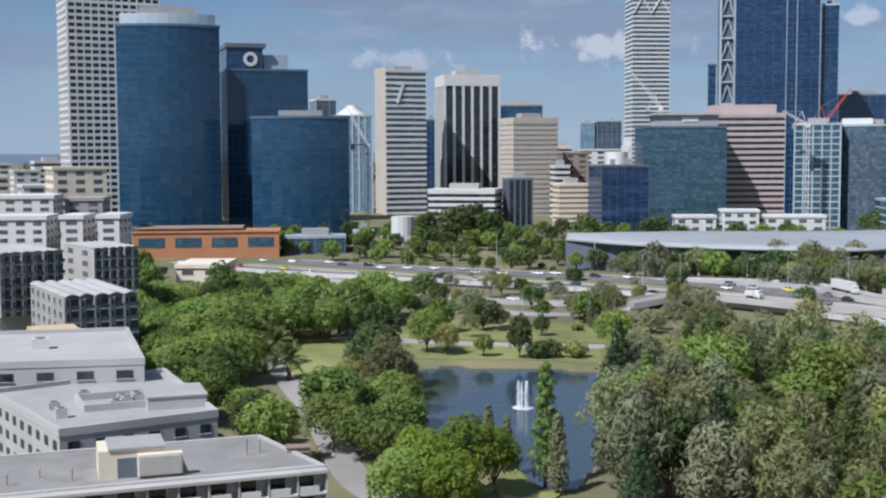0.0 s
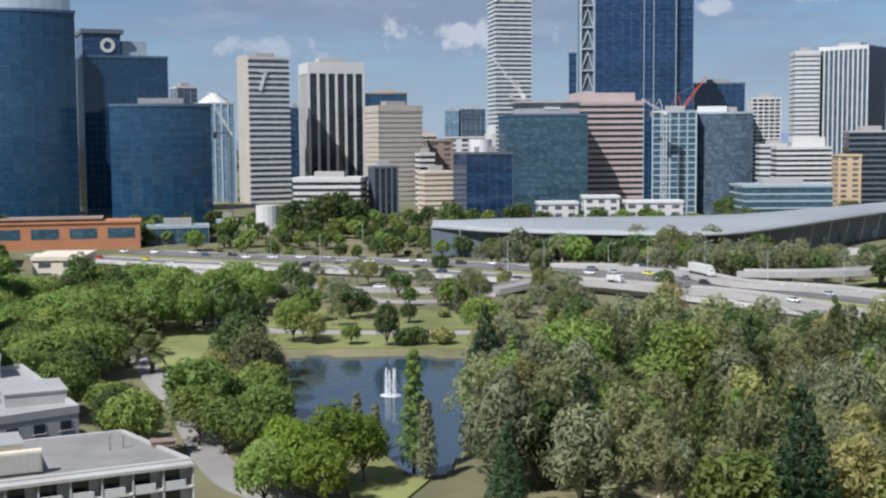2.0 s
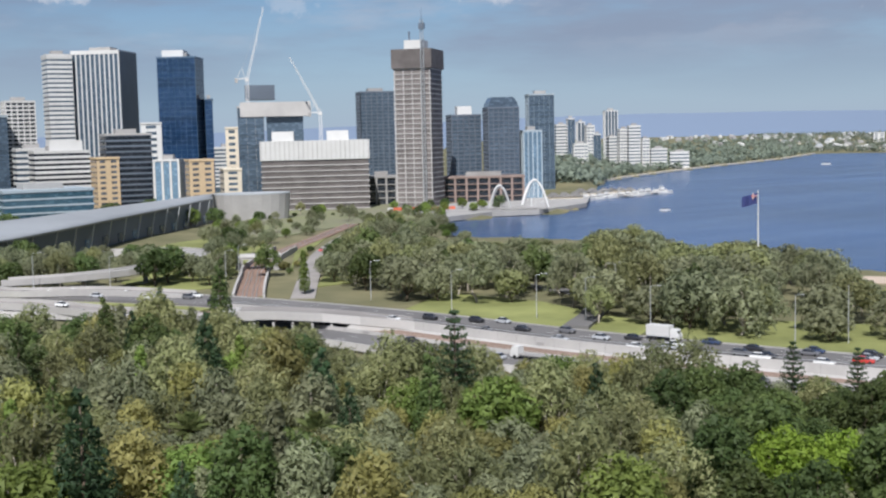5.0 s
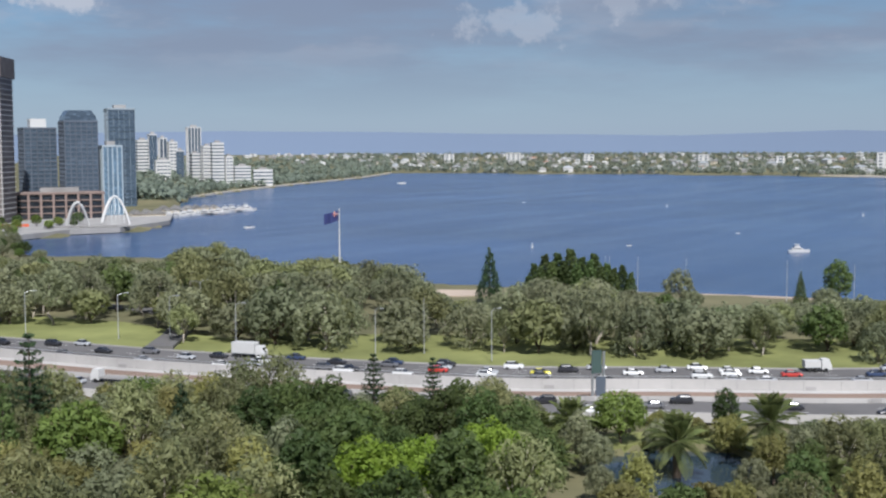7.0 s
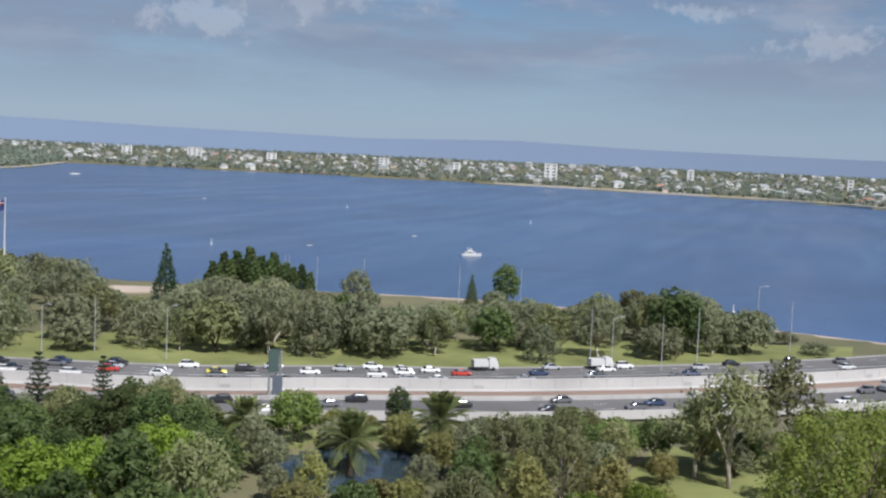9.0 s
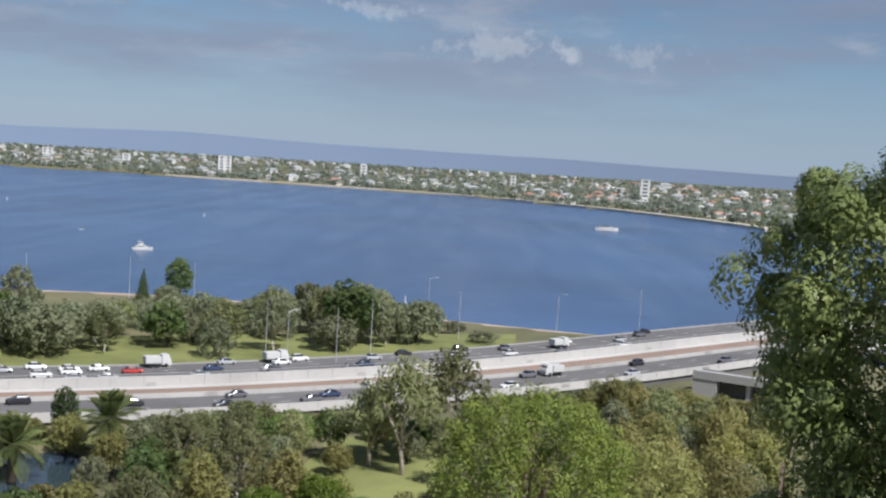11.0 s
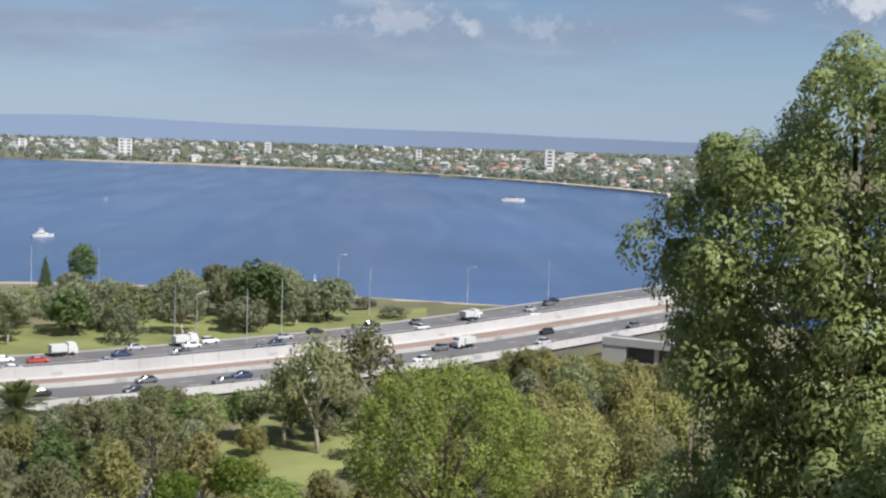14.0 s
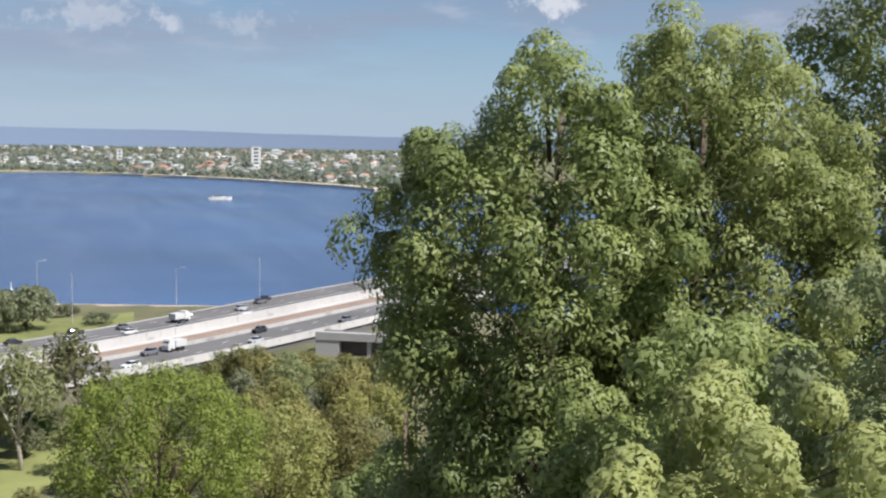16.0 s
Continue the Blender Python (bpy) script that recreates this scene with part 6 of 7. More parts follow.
RIVER_PARK_TREES = [(-61.4, 405, "cone", 1.05, 0), (-75.6, 415, "cone", 0.6, 1), (-63.2, 414, "pine", 0.6, 0), (-63.8, 412, "pine", 0.75, 0), (-64.3, 412, "pine", 0.85, 0), (-64.9, 412, "pine", 0.95, 0), (-65.5, 412, "pine", 0.9, 0), (-66.1, 412, "pine", 0.85, 0), (-66.6, 412, "pine", 0.8, 0), (-67.2, 412, "pine", 0.7, 0), (-68.0, 414, "pine", 0.6, 0), (-63.5, 418, "pine", 0.8, 0), (-64, 420, "pine", 0.95, 0), (-64.6, 416, "pine", 1.05, 0), (-65.2, 420, "pine", 1.12, 0),
    (-65.7, 418, "pine", 1, 0), (-66.3, 420, "pine", 1, 0), (-66.9, 416, "pine", 0.85, 0), (-67.6, 418, "pine", 0.75, 0), (-70.2, 400, "far_gum", 0.95, 1), (-70.8, 396, "far_gum", 0.6, 3), (-77.2, 412, "dark", 1.0, 1), (-76.7, 405, "far_gum", 0.7, 3),
    (-83.2, 395, "far_dark", 0.85, 1), (-84.0, 350, "far_gum", 0.95, 0), (-85.8, 346, "far_gum", 1.15, 2), (-86.6, 350, "far_gum", 1.0, 0), (-88.6, 372, "far_dark", 0.8, 1), (-81.6, 345, "far_gum", 0.95, 0)]
BANK_TREES = [(-55.9, 222, "norfolk", 0.66, 0), (-58.7, 222, "norfolk", 0.56, 0), (-51.4, 224, "gum", 1, 2), (-58, 158, "lime", 1.1, 0), (-55.6, 155, "lime", 1.05, 1), (-61.6, 160, "lime", 1.15, 1),
    (-59.8, 162, "dark", 1, 0), (-53, 160, "dark", 1, 0), (-63.2, 170, "dark", 1.05, 0), (-63.8, 206, "palm", 1.1, 0), (-65.2, 206, "palm", 1.45, 0), (-64.6, 188, "palm", 1, 0),
    ]
POND_TREES = [(-70.2, 197, "palm", 1.6, 0), (-67.6, 168, "shrub", 1.2, 0), (-70.5, 166, "shrub", 1.3, 1), (-73, 170, "olive", 0.55, 2), (-74.4, 204, "palm", 1.6, 0), (-78, 206, "palm", 1, 0),
    (-77.2, 172, "palm", 1, 1), (-67.6, 213, "plane", 0.72, 1), (-69.6, 214, "far_gum", 0.6, 3), (-72.6, 214, "olive", 0.7, 2), (-66.4, 192, "grey", 0.7, 1), (-78.6, 158, "olive", 0.8, 0),
    ]
LAWN_TREES = [(-80.6, 205, "palm", 1, 1), (-86.4, 203, "gum", 1.0, 2), (-88.0, 199, "gum", 1.22, 0), (-90.2, 210, "gum", 1.2, 0), (-88.4, 216, "shrub", 1.3, 1), (-84.5, 210, "dark", 0.6, 0),
    (-82.7, 205, "plane", 0.7, 0), (-80.2, 172, "gum", 0.8, 1), (-82.6, 168, "olive", 0.8, 0), (-84.2, 165, "lime", 0.75, 0), (-81.4, 160, "lime", 0.6, 1), (-86, 152, "plane", 0.7, 2),
    (-84.6, 150, "lime", 0.6, 0)]
for a, d, k, s, i in LAKE_TREES + LAKE_EDGE_TREES + WOOD_TREES + RIVER_PARK_TREES + BANK_TREES + POND_TREES + LAWN_TREES:
    plant(k, a, d, s, i=i)

# plane-tree avenue, park and scarp woods
grove(2.0, 15.0, 200, 440, 84, {"plane": 8, "dark": 1}, 7.5, 0.75, 1.15,
      lambda a, d: not (a > 9.2 and d < 236) and not (a > 13.2 and d < 330) and not (a > 9.0 and d > 430) and not (1.5 < a < 8.4 and 250 < d < 372) and not (5.7 < a < 8.5 and 212 < d < 260) and not (6.9 < a < 9.4 and 235 < d < 330)  and not (a < 3 and d > 330 and a > 1.5 and d < 350) and not (a > 6 and d > 420) and not (a < 6 and d > 400))
grove(4.0, 9.0, 340, 400, 14, {"plane": 1}, 8, 0.85, 1.15, lambda a, d: not 7.8 < a < 8.8)
WOODS = {"olive": 4.5, "gum": 5, "dark": 2, "grey": 5.5, "plane": 1.2, "cone": 1.5, "poplar": 1.4}
grove(-8.0, -20, 165, 300, 96, WOODS, 6.2, 0.7, 1.3, lambda a, d: dry(a, d) and not (a > -8.8 and d > 280), SCARP_LINE)
grove(-20, -34, 140, 292, 120, WOODS, 6.2, 0.7, 1.3, lambda a, d: d < 292 - (max(0, -28 - a)) * 5, SCARP_LINE)
grove(-34, -50, 130, 236, 105, {"olive": 5, "gum": 4, "grey": 4, "dark": 0.8, "plane": 0.8, "cone": 0.6}, 6.0, 0.7, 1.05, lambda a, d: d < 232 - max(0, -44 - a) * 3, SCARP_LINE)
grove(-50, -63.4, 136, 222, 75, {"gum": 2, "grey": 1, "dark": 7}, 6.0, 0.65, 1.0, None, SCARP_LINE)
grove(-64, -83, 145, 222, 34, {"olive": 2, "shrub": 1, "grey": 2, "gum": 3, "dark": 3}, 5.5, 0.5, 0.85, lambda a, d: dry(a, d) and not (-75.6 < a < -63.3) and not (a < -76 and d < 166), SCARP_LINE)
grove(-83, -92, 128, 152, 14, {"olive": 3, "plane": 2, "shrub": 2}, 6, 0.5, 0.85, None, [(-92, -15.5), (-83, -16)])
grove(-83.5, -92, 176, 236, 16, {"gum": 3, "olive": 2, "shrub": 2, "grey": 1}, 7, 0.5, 0.85, lambda a, d: clear(a, d) and not (-88.5 < a < -85 and d < 200), SCARP_LINE)
grove(-64, -75.5, 216, 230, 12, {"shrub": 2, "grey": 1, "olive": 1}, 6, 0.5, 0.8, dry, SCARP_LINE)
for a, d, k, sc in ((-66.6, 176, "grey", 0.55), (-68.4, 173, "olive", 0.6), (-73.6, 182, "grey", 0.6), (-74.6, 192, "olive", 0.75), (-65.6, 196, "grey", 0.7), (-71.6, 172, "shrub", 1.2), (-72.4, 219, "dark", 0.55)):
    plant(k, a, d, sc)
grove(-91.5, -105, 140, 262, 84, {"olive": 5, "gum": 1, "grey": 2}, 6.2, 0.65, 1.0, lambda a, d: not (a > -94 and d > 215), SCARP_LINE)
grove(-97, -107, 262, 330, 24, {"olive": 3, "grey": 2, "shrub": 2}, 7, 0.5, 0.7, lambda a, d: d < ramp(-a, [(97, 280), (103, 330), (107, 365)]) - 24, SCARP_LINE)
grove(-32.5, -50, 226, 262, 40, {"shrub": 3, "olive": 2, "grey": 2, "gum": 1}, 5.5, 0.42, 0.62, lambda a, d: d < ramp(-a, [(32, 295), (38, 268), (44, 252), (50, 236)]), SCARP_LINE)
grove(-50, -63, 210, 224, 14, {"shrub": 3, "olive": 1, "grey": 1}, 6, 0.4, 0.55, None, SCARP_LINE)
grove(-37.6, -43.4, 790, 880, 16, {"far_plane": 1}, 11, 0.45, 0.7, lambda a, d: in_river(a, d) < -30)
grove(-30, -36.5, 600, 860, 44, {"far_plane": 1, "far_gum": 2, "shrub": 1}, 11, 0.45, 0.75, clear)
grove(-35.5, -41, 600, 770, 46, {"far_gum": 3, "far_plane": 1}, 9, 0.4, 0.65, lambda a, d: in_river(a, d) < -8 and clear(a, d))
# river park and the trees between roads and city
grove(-47, -93, 282, 560, 200, {"far_gum": 8, "far_dark": 1.6}, 8.2, 0.75, 1.4, lambda a, d: d > ramp(-a, [(47, 326), (57, 299), (65, 290), (72, 293), (79, 302), (87, 324), (93, 352)]) and in_river(a, d) < -14 and not (-73 < a < -57 and d > 402) and not (a < -91.5), PARK_LINE)
grove(-34, -47, 345, 640, 150, {"far_gum": 8, "far_dark": 2.5}, 7.5, 0.8, 1.2, lambda a, d: in_river(a, d) < -25 and d > ramp(-a, [(34, 440), (36.6, 396), (40.5, 366), (43.2, 362), (44.5, 385), (47, 345)]) and clear(a, d), PARK_LINE)
grove(-60, -90, 405, 440, 16, {"far_dark": 3, "far_gum": 2}, 10, 0.5, 0.8, lambda a, d: in_river(a, d) < -5, PARK_LINE)
grove(7.5, -8.5, 585, 680, 95, {"far_plane": 1}, 6.5, 0.5, 0.85)
for a, d, sc in ((-0.6, 640, 1.6), (-1.4, 648, 1.7), (-2.1, 640, 1.4), (0.6, 655, 1.2), (-6.6, 650, 1.2), (-9.6, 640, 1.1), (7.9, 640, 0.9)):
    plant("far_plane", a, d, sc, i=1 if sc > 1.3 else None)
grove(9.5, -10, 550, 606, 36, {"far_plane": 3, "shrub": 2}, 7, 0.45, 0.85, clear)
grove(-8, -30, 446, 535, 64, {"far_plane": 1.5, "far_gum": 5, "far_dark": 1}, 8, 0.7, 1.15, lambda a, d: not (-29 < a < -21 and d > 465) and clear(a, d))
grove(-21, -29, 470, 540, 26, {"far_gum": 5, "far_plane": 1}, 7, 0.5, 0.9, clear)
grove(3.5, -13, 348, 470, 62, {"far_gum": 3, "far_plane": 2, "shrub": 3, "olive": 1}, 6.5, 0.45, 0.85, lambda a, d: clear(a, d) and not (a > -7 and d < 385 and rng.random() < 0.6))
grove(4, -26, 430, 520, 20, {"shrub": 4, "far_plane": 1}, 7, 0.5, 0.8, lambda a, d: min((p - Vector((*P(a, d), p.z))).length for p in FREEWAY) < 3)
grove(-29, -37, 430, 680, 22, {"far_gum": 2, "shrub": 2, "far_plane": 1}, 10, 0.5, 0.9, clear)
grove(-8, -21, 560, 680, 20, {"far_plane": 1}, 14, 0.8, 1.1, lambda a, d: d > 650)
grove(20, 13, 440, 640, 20, {"far_plane": 1}, 12, 0.8, 1.1)
grove(-19, -30, 690, 800, 16, {"far_plane": 1}, 12, 0.8, 1.2, lambda a, d: d > 735)


# the broad fig on the slope and the near marri tree with its bushes
def big_tree(name, label, a, d, z, puffs, per, size, leaf, tips, base, r0, bark, seed, slim=0.5, droop=0.8):
    g = np.random.default_rng(seed)
    root = thing(name, label, "tree", at(a, d, z))
    part("trunk", wood(g, 10, base, tips, r0, 0.6), bark, root, smooth=True)
    part("crown", leaf_mesh("crown", puffs, per, size, leaf, 0.45, droop, slim, seed, 4), None, root)
    return root


g = np.random.default_rng(40)
pf = dome_puffs(g, 150, 9.4, 20.5, 3, 1.0, 2.0, lumps=0.1)
big_tree("fig_tree", "broad dense green fig tree with a rounded crown", -94.2, 116, 13.5, pf, 150, 0.34, LEAF_FIG, [p[0] for p in pf[::12]], 4, 0.6, BARK, 41, 0.6)
pf = dome_puffs(g, 60, 6.5, 15, 2, 1.4, 2.2)
big_tree("bushy_tree", "olive-brown bushy tree on the slope", -99.3, 128, 12, pf, 110, 0.45, LEAF_OLIVE, [p[0] for p in pf[::9]], 3, 0.4, BARK, 42)
pf = dome_puffs(g, 50, 5.5, 15, 2, 1.2, 2.0)
big_tree("bushy_tree", "olive-brown bushy tree on the slope", -102.6, 135, 10, pf, 110, 0.45, LEAF_OLIVE, [p[0] for p in pf[::9]], 3, 0.4, BARK, 43)

LEAF_MARRI = foliage("marri_leaves", (0.115, 0.165, 0.055), (0.40, 0.45, 0.165), rough=0.45, glow=0.42, hue=0.006, value=0.05)
LEAF_BUSH = foliage("bush_leaves", (0.20, 0.25, 0.085), (0.47, 0.52, 0.21), rough=0.5, hue=0.008, value=0.1)
LEAF_PALE = foliage("pale_bush_leaves", (0.33, 0.36, 0.12), (0.58, 0.61, 0.27), rough=0.5, glow=0.55, hue=0.008, value=0.05)
LEAF_WATTLE = foliage("wattle_leaves", (0.27, 0.30, 0.14), (0.48, 0.52, 0.28), rough=0.6, hue=0.008, value=0.1)


def clump_tree(name, label, a, d, outline, z, per, size, leaf, seed, bark, depth=4.5, fill=1.0, r=(0.55, 1.0)):
    """A tree whose leaf clumps fill a crown given by (bearing left, bearing right) at heights above the eye, seen from the lookout's side."""
    g = np.random.default_rng(seed)
    x0, y0 = P(a, d)
    root = thing(name, label, "tree", pose(x0, y0, z, 0, 0, a))
    puffs = []
    zs = [o[0] for o in outline]
    h = zs[0]
    while h < zs[-1]:
        l, rr = ramp(h, [(o[0], o[1]) for o in outline]), ramp(h, [(o[0], o[2]) for o in outline])
        half, mid = (l - rr) / 2 * radians(1) * d, ((l + rr) / 2 - a) * radians(1) * d
        for k in range(max(2, int(half * depth * 0.55 * fill))):
            th, q = g.random() * math.tau, math.sqrt(0.25 + 0.75 * g.random())
            rad = r[0] + (r[1] - r[0]) * g.random()
            puffs.append(((-mid + math.cos(th) * q * max(0.2, half - rad * 0.7), math.sin(th) * q * depth * 0.8, 55 - z + h + g.normal() * 0.35), rad))
        h += 0.75
    tips = [puffs[i][0] for i in range(0, len(puffs), max(1, len(puffs) // 26))]
    s = Shape()
    top = Vector((0.4, 0.3, 55 - z + (zs[-1] * 0.5 if zs[-1] > 0 else zs[-1] - 2.0)))
    thick = 0.6 if zs[-1] > 0 else 0.25
    s.tube([(0, 0, -1.5), (0.1, 0, (55 - z) * 0.5), top], [0.42 * thick, 0.34 * thick, 0.14 * thick], 9)
    for t in tips:
        t = Vector(t)
        b = Vector((0.1, 0, max(1.0, min(t.z - 2.0 - 0.25 * abs(t.x), top.z))))
        s.tube([b, b.lerp(t, 0.55) + Vector((g.normal() * 0.3, g.normal() * 0.3, 0.5)), t], [0.13 * thick, 0.07 * thick, 0.02], 5)
    part("trunk", s, bark, root, smooth=True)
    part("crown", leaf_mesh("crown", puffs, per, size, leaf, 0.5, 1.1, 0.42, seed, 4), None, root)
    return root


# heights above or below the eye (metres) with the crown's left and right bearings
clump_tree("marri_tree", "large gum tree close by with dense glossy green leaf clumps", -112, 34,
           [(-16, -105, -122), (-10, -103.0, -121), (-7, -104.0, -120), (-4.2, -102.8, -119), (-3.6, -101.2, -119), (-2.6, -101.2, -120.5), (-1.6, -102.6, -120), (-0.4, -104.2, -119), (0.4, -106.2, -117), (1.0, -108.2, -115.4), (1.6, -109.2, -114), (2.2, -110.0, -112.4)], 36.5, 400, 0.19, LEAF_MARRI, 50, BARK, 4.5, 1.45, (0.5, 1.1))
clump_tree("gum_tree", "gum tree close by with lighter green drooping leaves", -118.6, 37,
           [(-13, -111, -128), (-6, -112, -127), (-2, -113, -128), (0.5, -113.4, -126), (1.8, -114.6, -123.6), (2.6, -115.8, -122.4), (3.1, -117.4, -121.0)], 35, 400, 0.18, LEAF_BUSH, 51, BARK, 3.5, 2.3)
clump_tree("gum_tree", "dark leafy gum tree close by", -129.5, 44,
           [(-12, -122.4, -140), (-2.7, -121.8, -140), (0.7, -121.2, -140), (3.0, -121.8, -139), (4.9, -122.8, -138), (7.0, -124.8, -134)], 33.5, 280, 0.22, LEAF_MARRI, 52, BARK, 4.0, 0.9, (0.65, 1.25))
clump_tree("bush", "pale yellow-green bush on the scarp edge", -122, 19,
           [(-9.5, -111, -134), (-6.4, -111.4, -134), (-5.0, -113.6, -134), (-4.4, -116.0, -134), (-3.9, -119, -132)], 43, 460, 0.17, LEAF_PALE, 53, BARK, 3.0, 2.4, (0.4, 0.65))
clump_tree("wattle_bush", "grey-green feathery bush on the scarp edge", -127, 25,
           [(-9, -120, -134), (-4.6, -121.6, -134), (-3.6, -122.6, -134), (-2.9, -124.2, -132)], 43, 360, 0.19, LEAF_WATTLE, 54, BARK, 2.5, 2.2, (0.45, 0.75))
clump_tree("bush", "green leafy bush below the big gum", -118, 28,
           [(-12, -109, -126), (-7.5, -110, -126), (-5.4, -113, -125), (-3.8, -117, -123)], 38, 300, 0.22, LEAF_BUSH, 56, BARK, 2.5, 1.6, (0.5, 0.9))
clump_tree("bush", "low olive bush below the scarp edge", -105.5, 52,
           [(-19, -101, -112), (-14.9, -101.6, -112), (-13.6, -104, -111)], 32, 220, 0.28, LEAF_BUSH, 55, BARK, 2.5, 1.3)
for models in list(MODELS.values()):
    for mdl in models:
        for o in list(mdl.children_recursive) + [mdl]:
            bpy.data.objects.remove(o)


# ---- vehicles ----
CAR_PAINTS = [surface(n, c, 0.3, 0.1, vary=0.05, grain=0.5, bump=0, piece=0.05) for n, c in (("white_car_paint", (0.75, 0.75, 0.74)), ("silver_car_paint", (0.42, 0.43, 0.45)), ("black_car_paint", (0.03, 0.03, 0.035)),
              ("dark_blue_car_paint", (0.04, 0.06, 0.12)), ("red_car_paint", (0.45, 0.05, 0.04)), ("grey_car_paint", (0.14, 0.14, 0.15)), ("yellow_car_paint", (0.72, 0.65, 0.08)))]
CAR_WORDS = ["white", "silver", "black", "dark blue", "red", "grey", "yellow"]
TYRE = surface("tyre_rubber", (0.02, 0.02, 0.02), 0.9, vary=0.1)
AXLE = Shape().tube([(0, -0.91, 0), (0, -0.69, 0)], [0.33, 0.33], 12).tube([(0, 0.69, 0), (0, 0.91, 0)], [0.33, 0.33], 12).tube([(0, -0.7, 0), (0, 0.7, 0)], [0.05, 0.05], 5).mesh("axle", TYRE)
WHEEL = Shape().tube([(0, -0.11, 0), (0, 0.11, 0)], [0.33, 0.33], 12).mesh("wheel", TYRE)


def lofted(sections, material, name):
    """A body lofted through (x, half width, z low, z high, half width on top)."""
    s = Shape()
    for x, hw, z0, z1, ht in sections:
        s.v += [(x, -hw, z0), (x, -hw * 1.03, (z0 + z1) / 2), (x, -ht, z1), (x, ht, z1), (x, hw * 1.03, (z0 + z1) / 2), (x, hw, z0)]
    n = len(sections)
    s.f = [(6 * i + k, 6 * i + (k + 1) % 6, 6 * i + 6 + (k + 1) % 6, 6 * i + 6 + k) for i in range(n - 1) for k in range(6)] + [tuple(range(6))[::-1], tuple(range(6 * n - 6, 6 * n))]
    return s.mesh(name, material)


def car(paint, word, tall=False):
    h = 0.22 if tall else 0.0
    root = thing("car", f"{word} {'four-wheel drive' if tall else 'sedan'} car on the asphalt", "car", pose(0, 0, 0))
    part("body", lofted([(-2.25, 0.78, 0.42, 0.72, 0.70), (-2.1, 0.88, 0.25, 0.95 + h, 0.80), (-0.9, 0.90, 0.22, 0.98 + h, 0.82), (0.9, 0.90, 0.22, 0.95 + h, 0.82), (2.05, 0.86, 0.25, 0.80 + h, 0.74), (2.28, 0.76, 0.40, 0.62 + h, 0.66)], paint, "body"), None, root)
    part("cabin", lofted([(-1.95 if tall else -1.7, 0.76, 0.93 + h, 0.98 + h, 0.72), (-1.6 if tall else -1.05, 0.75, 0.93 + h, 1.46 + h, 0.60), (0.35, 0.75, 0.93 + h, 1.47 + h, 0.60), (1.15, 0.76, 0.9 + h, 0.97 + h, 0.72)], GLASS_DARK, "cabin"), None, root)
    part("roof", Shape().box(-1.5 if tall else -1.0, -0.58, 1.455 + h, 0.3, 0.58, 1.50 + h), paint, root)
    for x in (-1.4, 1.4):
        part("axle", AXLE, None, root, "", pose(x, 0, 0.33))
    part("grille", Shape().box(2.2, -0.5, 0.45, 2.31, 0.5, 0.62 + h * 0.5), TYRE, root)
    return root


def truck(label, length, cab_paint, box_mat, box_h=2.6, flat=False):
    root = thing("truck", label, "truck", pose(0, 0, 0))
    part("cab", lofted([(length / 2 - 2.2, 1.15, 0.6, 2.9, 1.1), (length / 2 - 0.6, 1.18, 0.5, 2.9, 1.1), (length / 2 - 0.1, 1.15, 0.5, 1.7, 1.1), (length / 2, 1.1, 0.55, 1.5, 1.05)], cab_paint, "cab"), None, root)
    part("windscreen", Shape().box(length / 2 - 0.52, -1.0, 1.75, length / 2 - 0.28, 1.0, 2.5), GLASS_DARK, root)
    if flat:
        part("flat_bed", Shape().box(-length / 2, -1.2, 1.0, length / 2 - 2.4, 1.2, 1.25), CONCRETE_D, root)
    else:
        part("cargo_box", Shape().box(-length / 2, -1.22, 1.05, length / 2 - 2.4, 1.22, 1.05 + box_h), box_mat, root)
        part("box_rim", Shape().box(-length / 2 - 0.04, -1.25, 0.95, length / 2 - 2.36, 1.25, 1.1), STEEL, root)
    part("chassis", Shape().box(-length / 2 + 0.2, -0.5, 0.55, length / 2 - 0.4, 0.5, 0.95), SLATE, root)
    for x in [length / 2 - 1.3, -length / 2 + 1.2, -length / 2 + 2.4] + ([length / 2 - 4.2] if length > 9 else []):
        for y in (-1.05, 1.05):
            part("wheel", WHEEL, None, root, "", pose(x, y, 0.48) @ Matrix.Scale(1.45, 4))
    return root


CARS = [car(p, w) for p, w in zip(CAR_PAINTS, CAR_WORDS)] + [car(CAR_PAINTS[k], CAR_WORDS[k], True) for k in (0, 2, 5)]
SEMI = truck("white articulated truck with a long box trailer", 17, WHITE, WHITE, 2.9)
BOX_TRUCK = truck("white box truck on the freeway", 8.5, WHITE, WHITE, 2.6)
FLAT_TRUCK = truck("white truck with an empty flat bed", 11, WHITE, WHITE, flat=True)
VAN = truck("white delivery van on the freeway", 6.0, WHITE, WHITE, 1.5)
VEHICLE_MODELS = CARS + [SEMI, BOX_TRUCK, FLAT_TRUCK, VAN]


def nearest_on(line, a, d=None):
    """Index of the point of a line that lies nearest a bearing."""
    return min(range(len(line) - 1), key=lambda i: abs(math.degrees(math.atan2(-line[i].x, line[i].y)) - a))


def drive(model, line, a, offset, up, back=False):
    i = nearest_on(line, a)
    p, q = line[i], line[i + 1]
    t = (q - p).normalized()
    c = p + Vector((-t.y, t.x, 0)) * offset
    return copy_thing(model, pose(c.x, c.y, c.z + up, 0, 0, math.degrees(math.atan2(t.y, t.x)) + (180 if back else 0)))


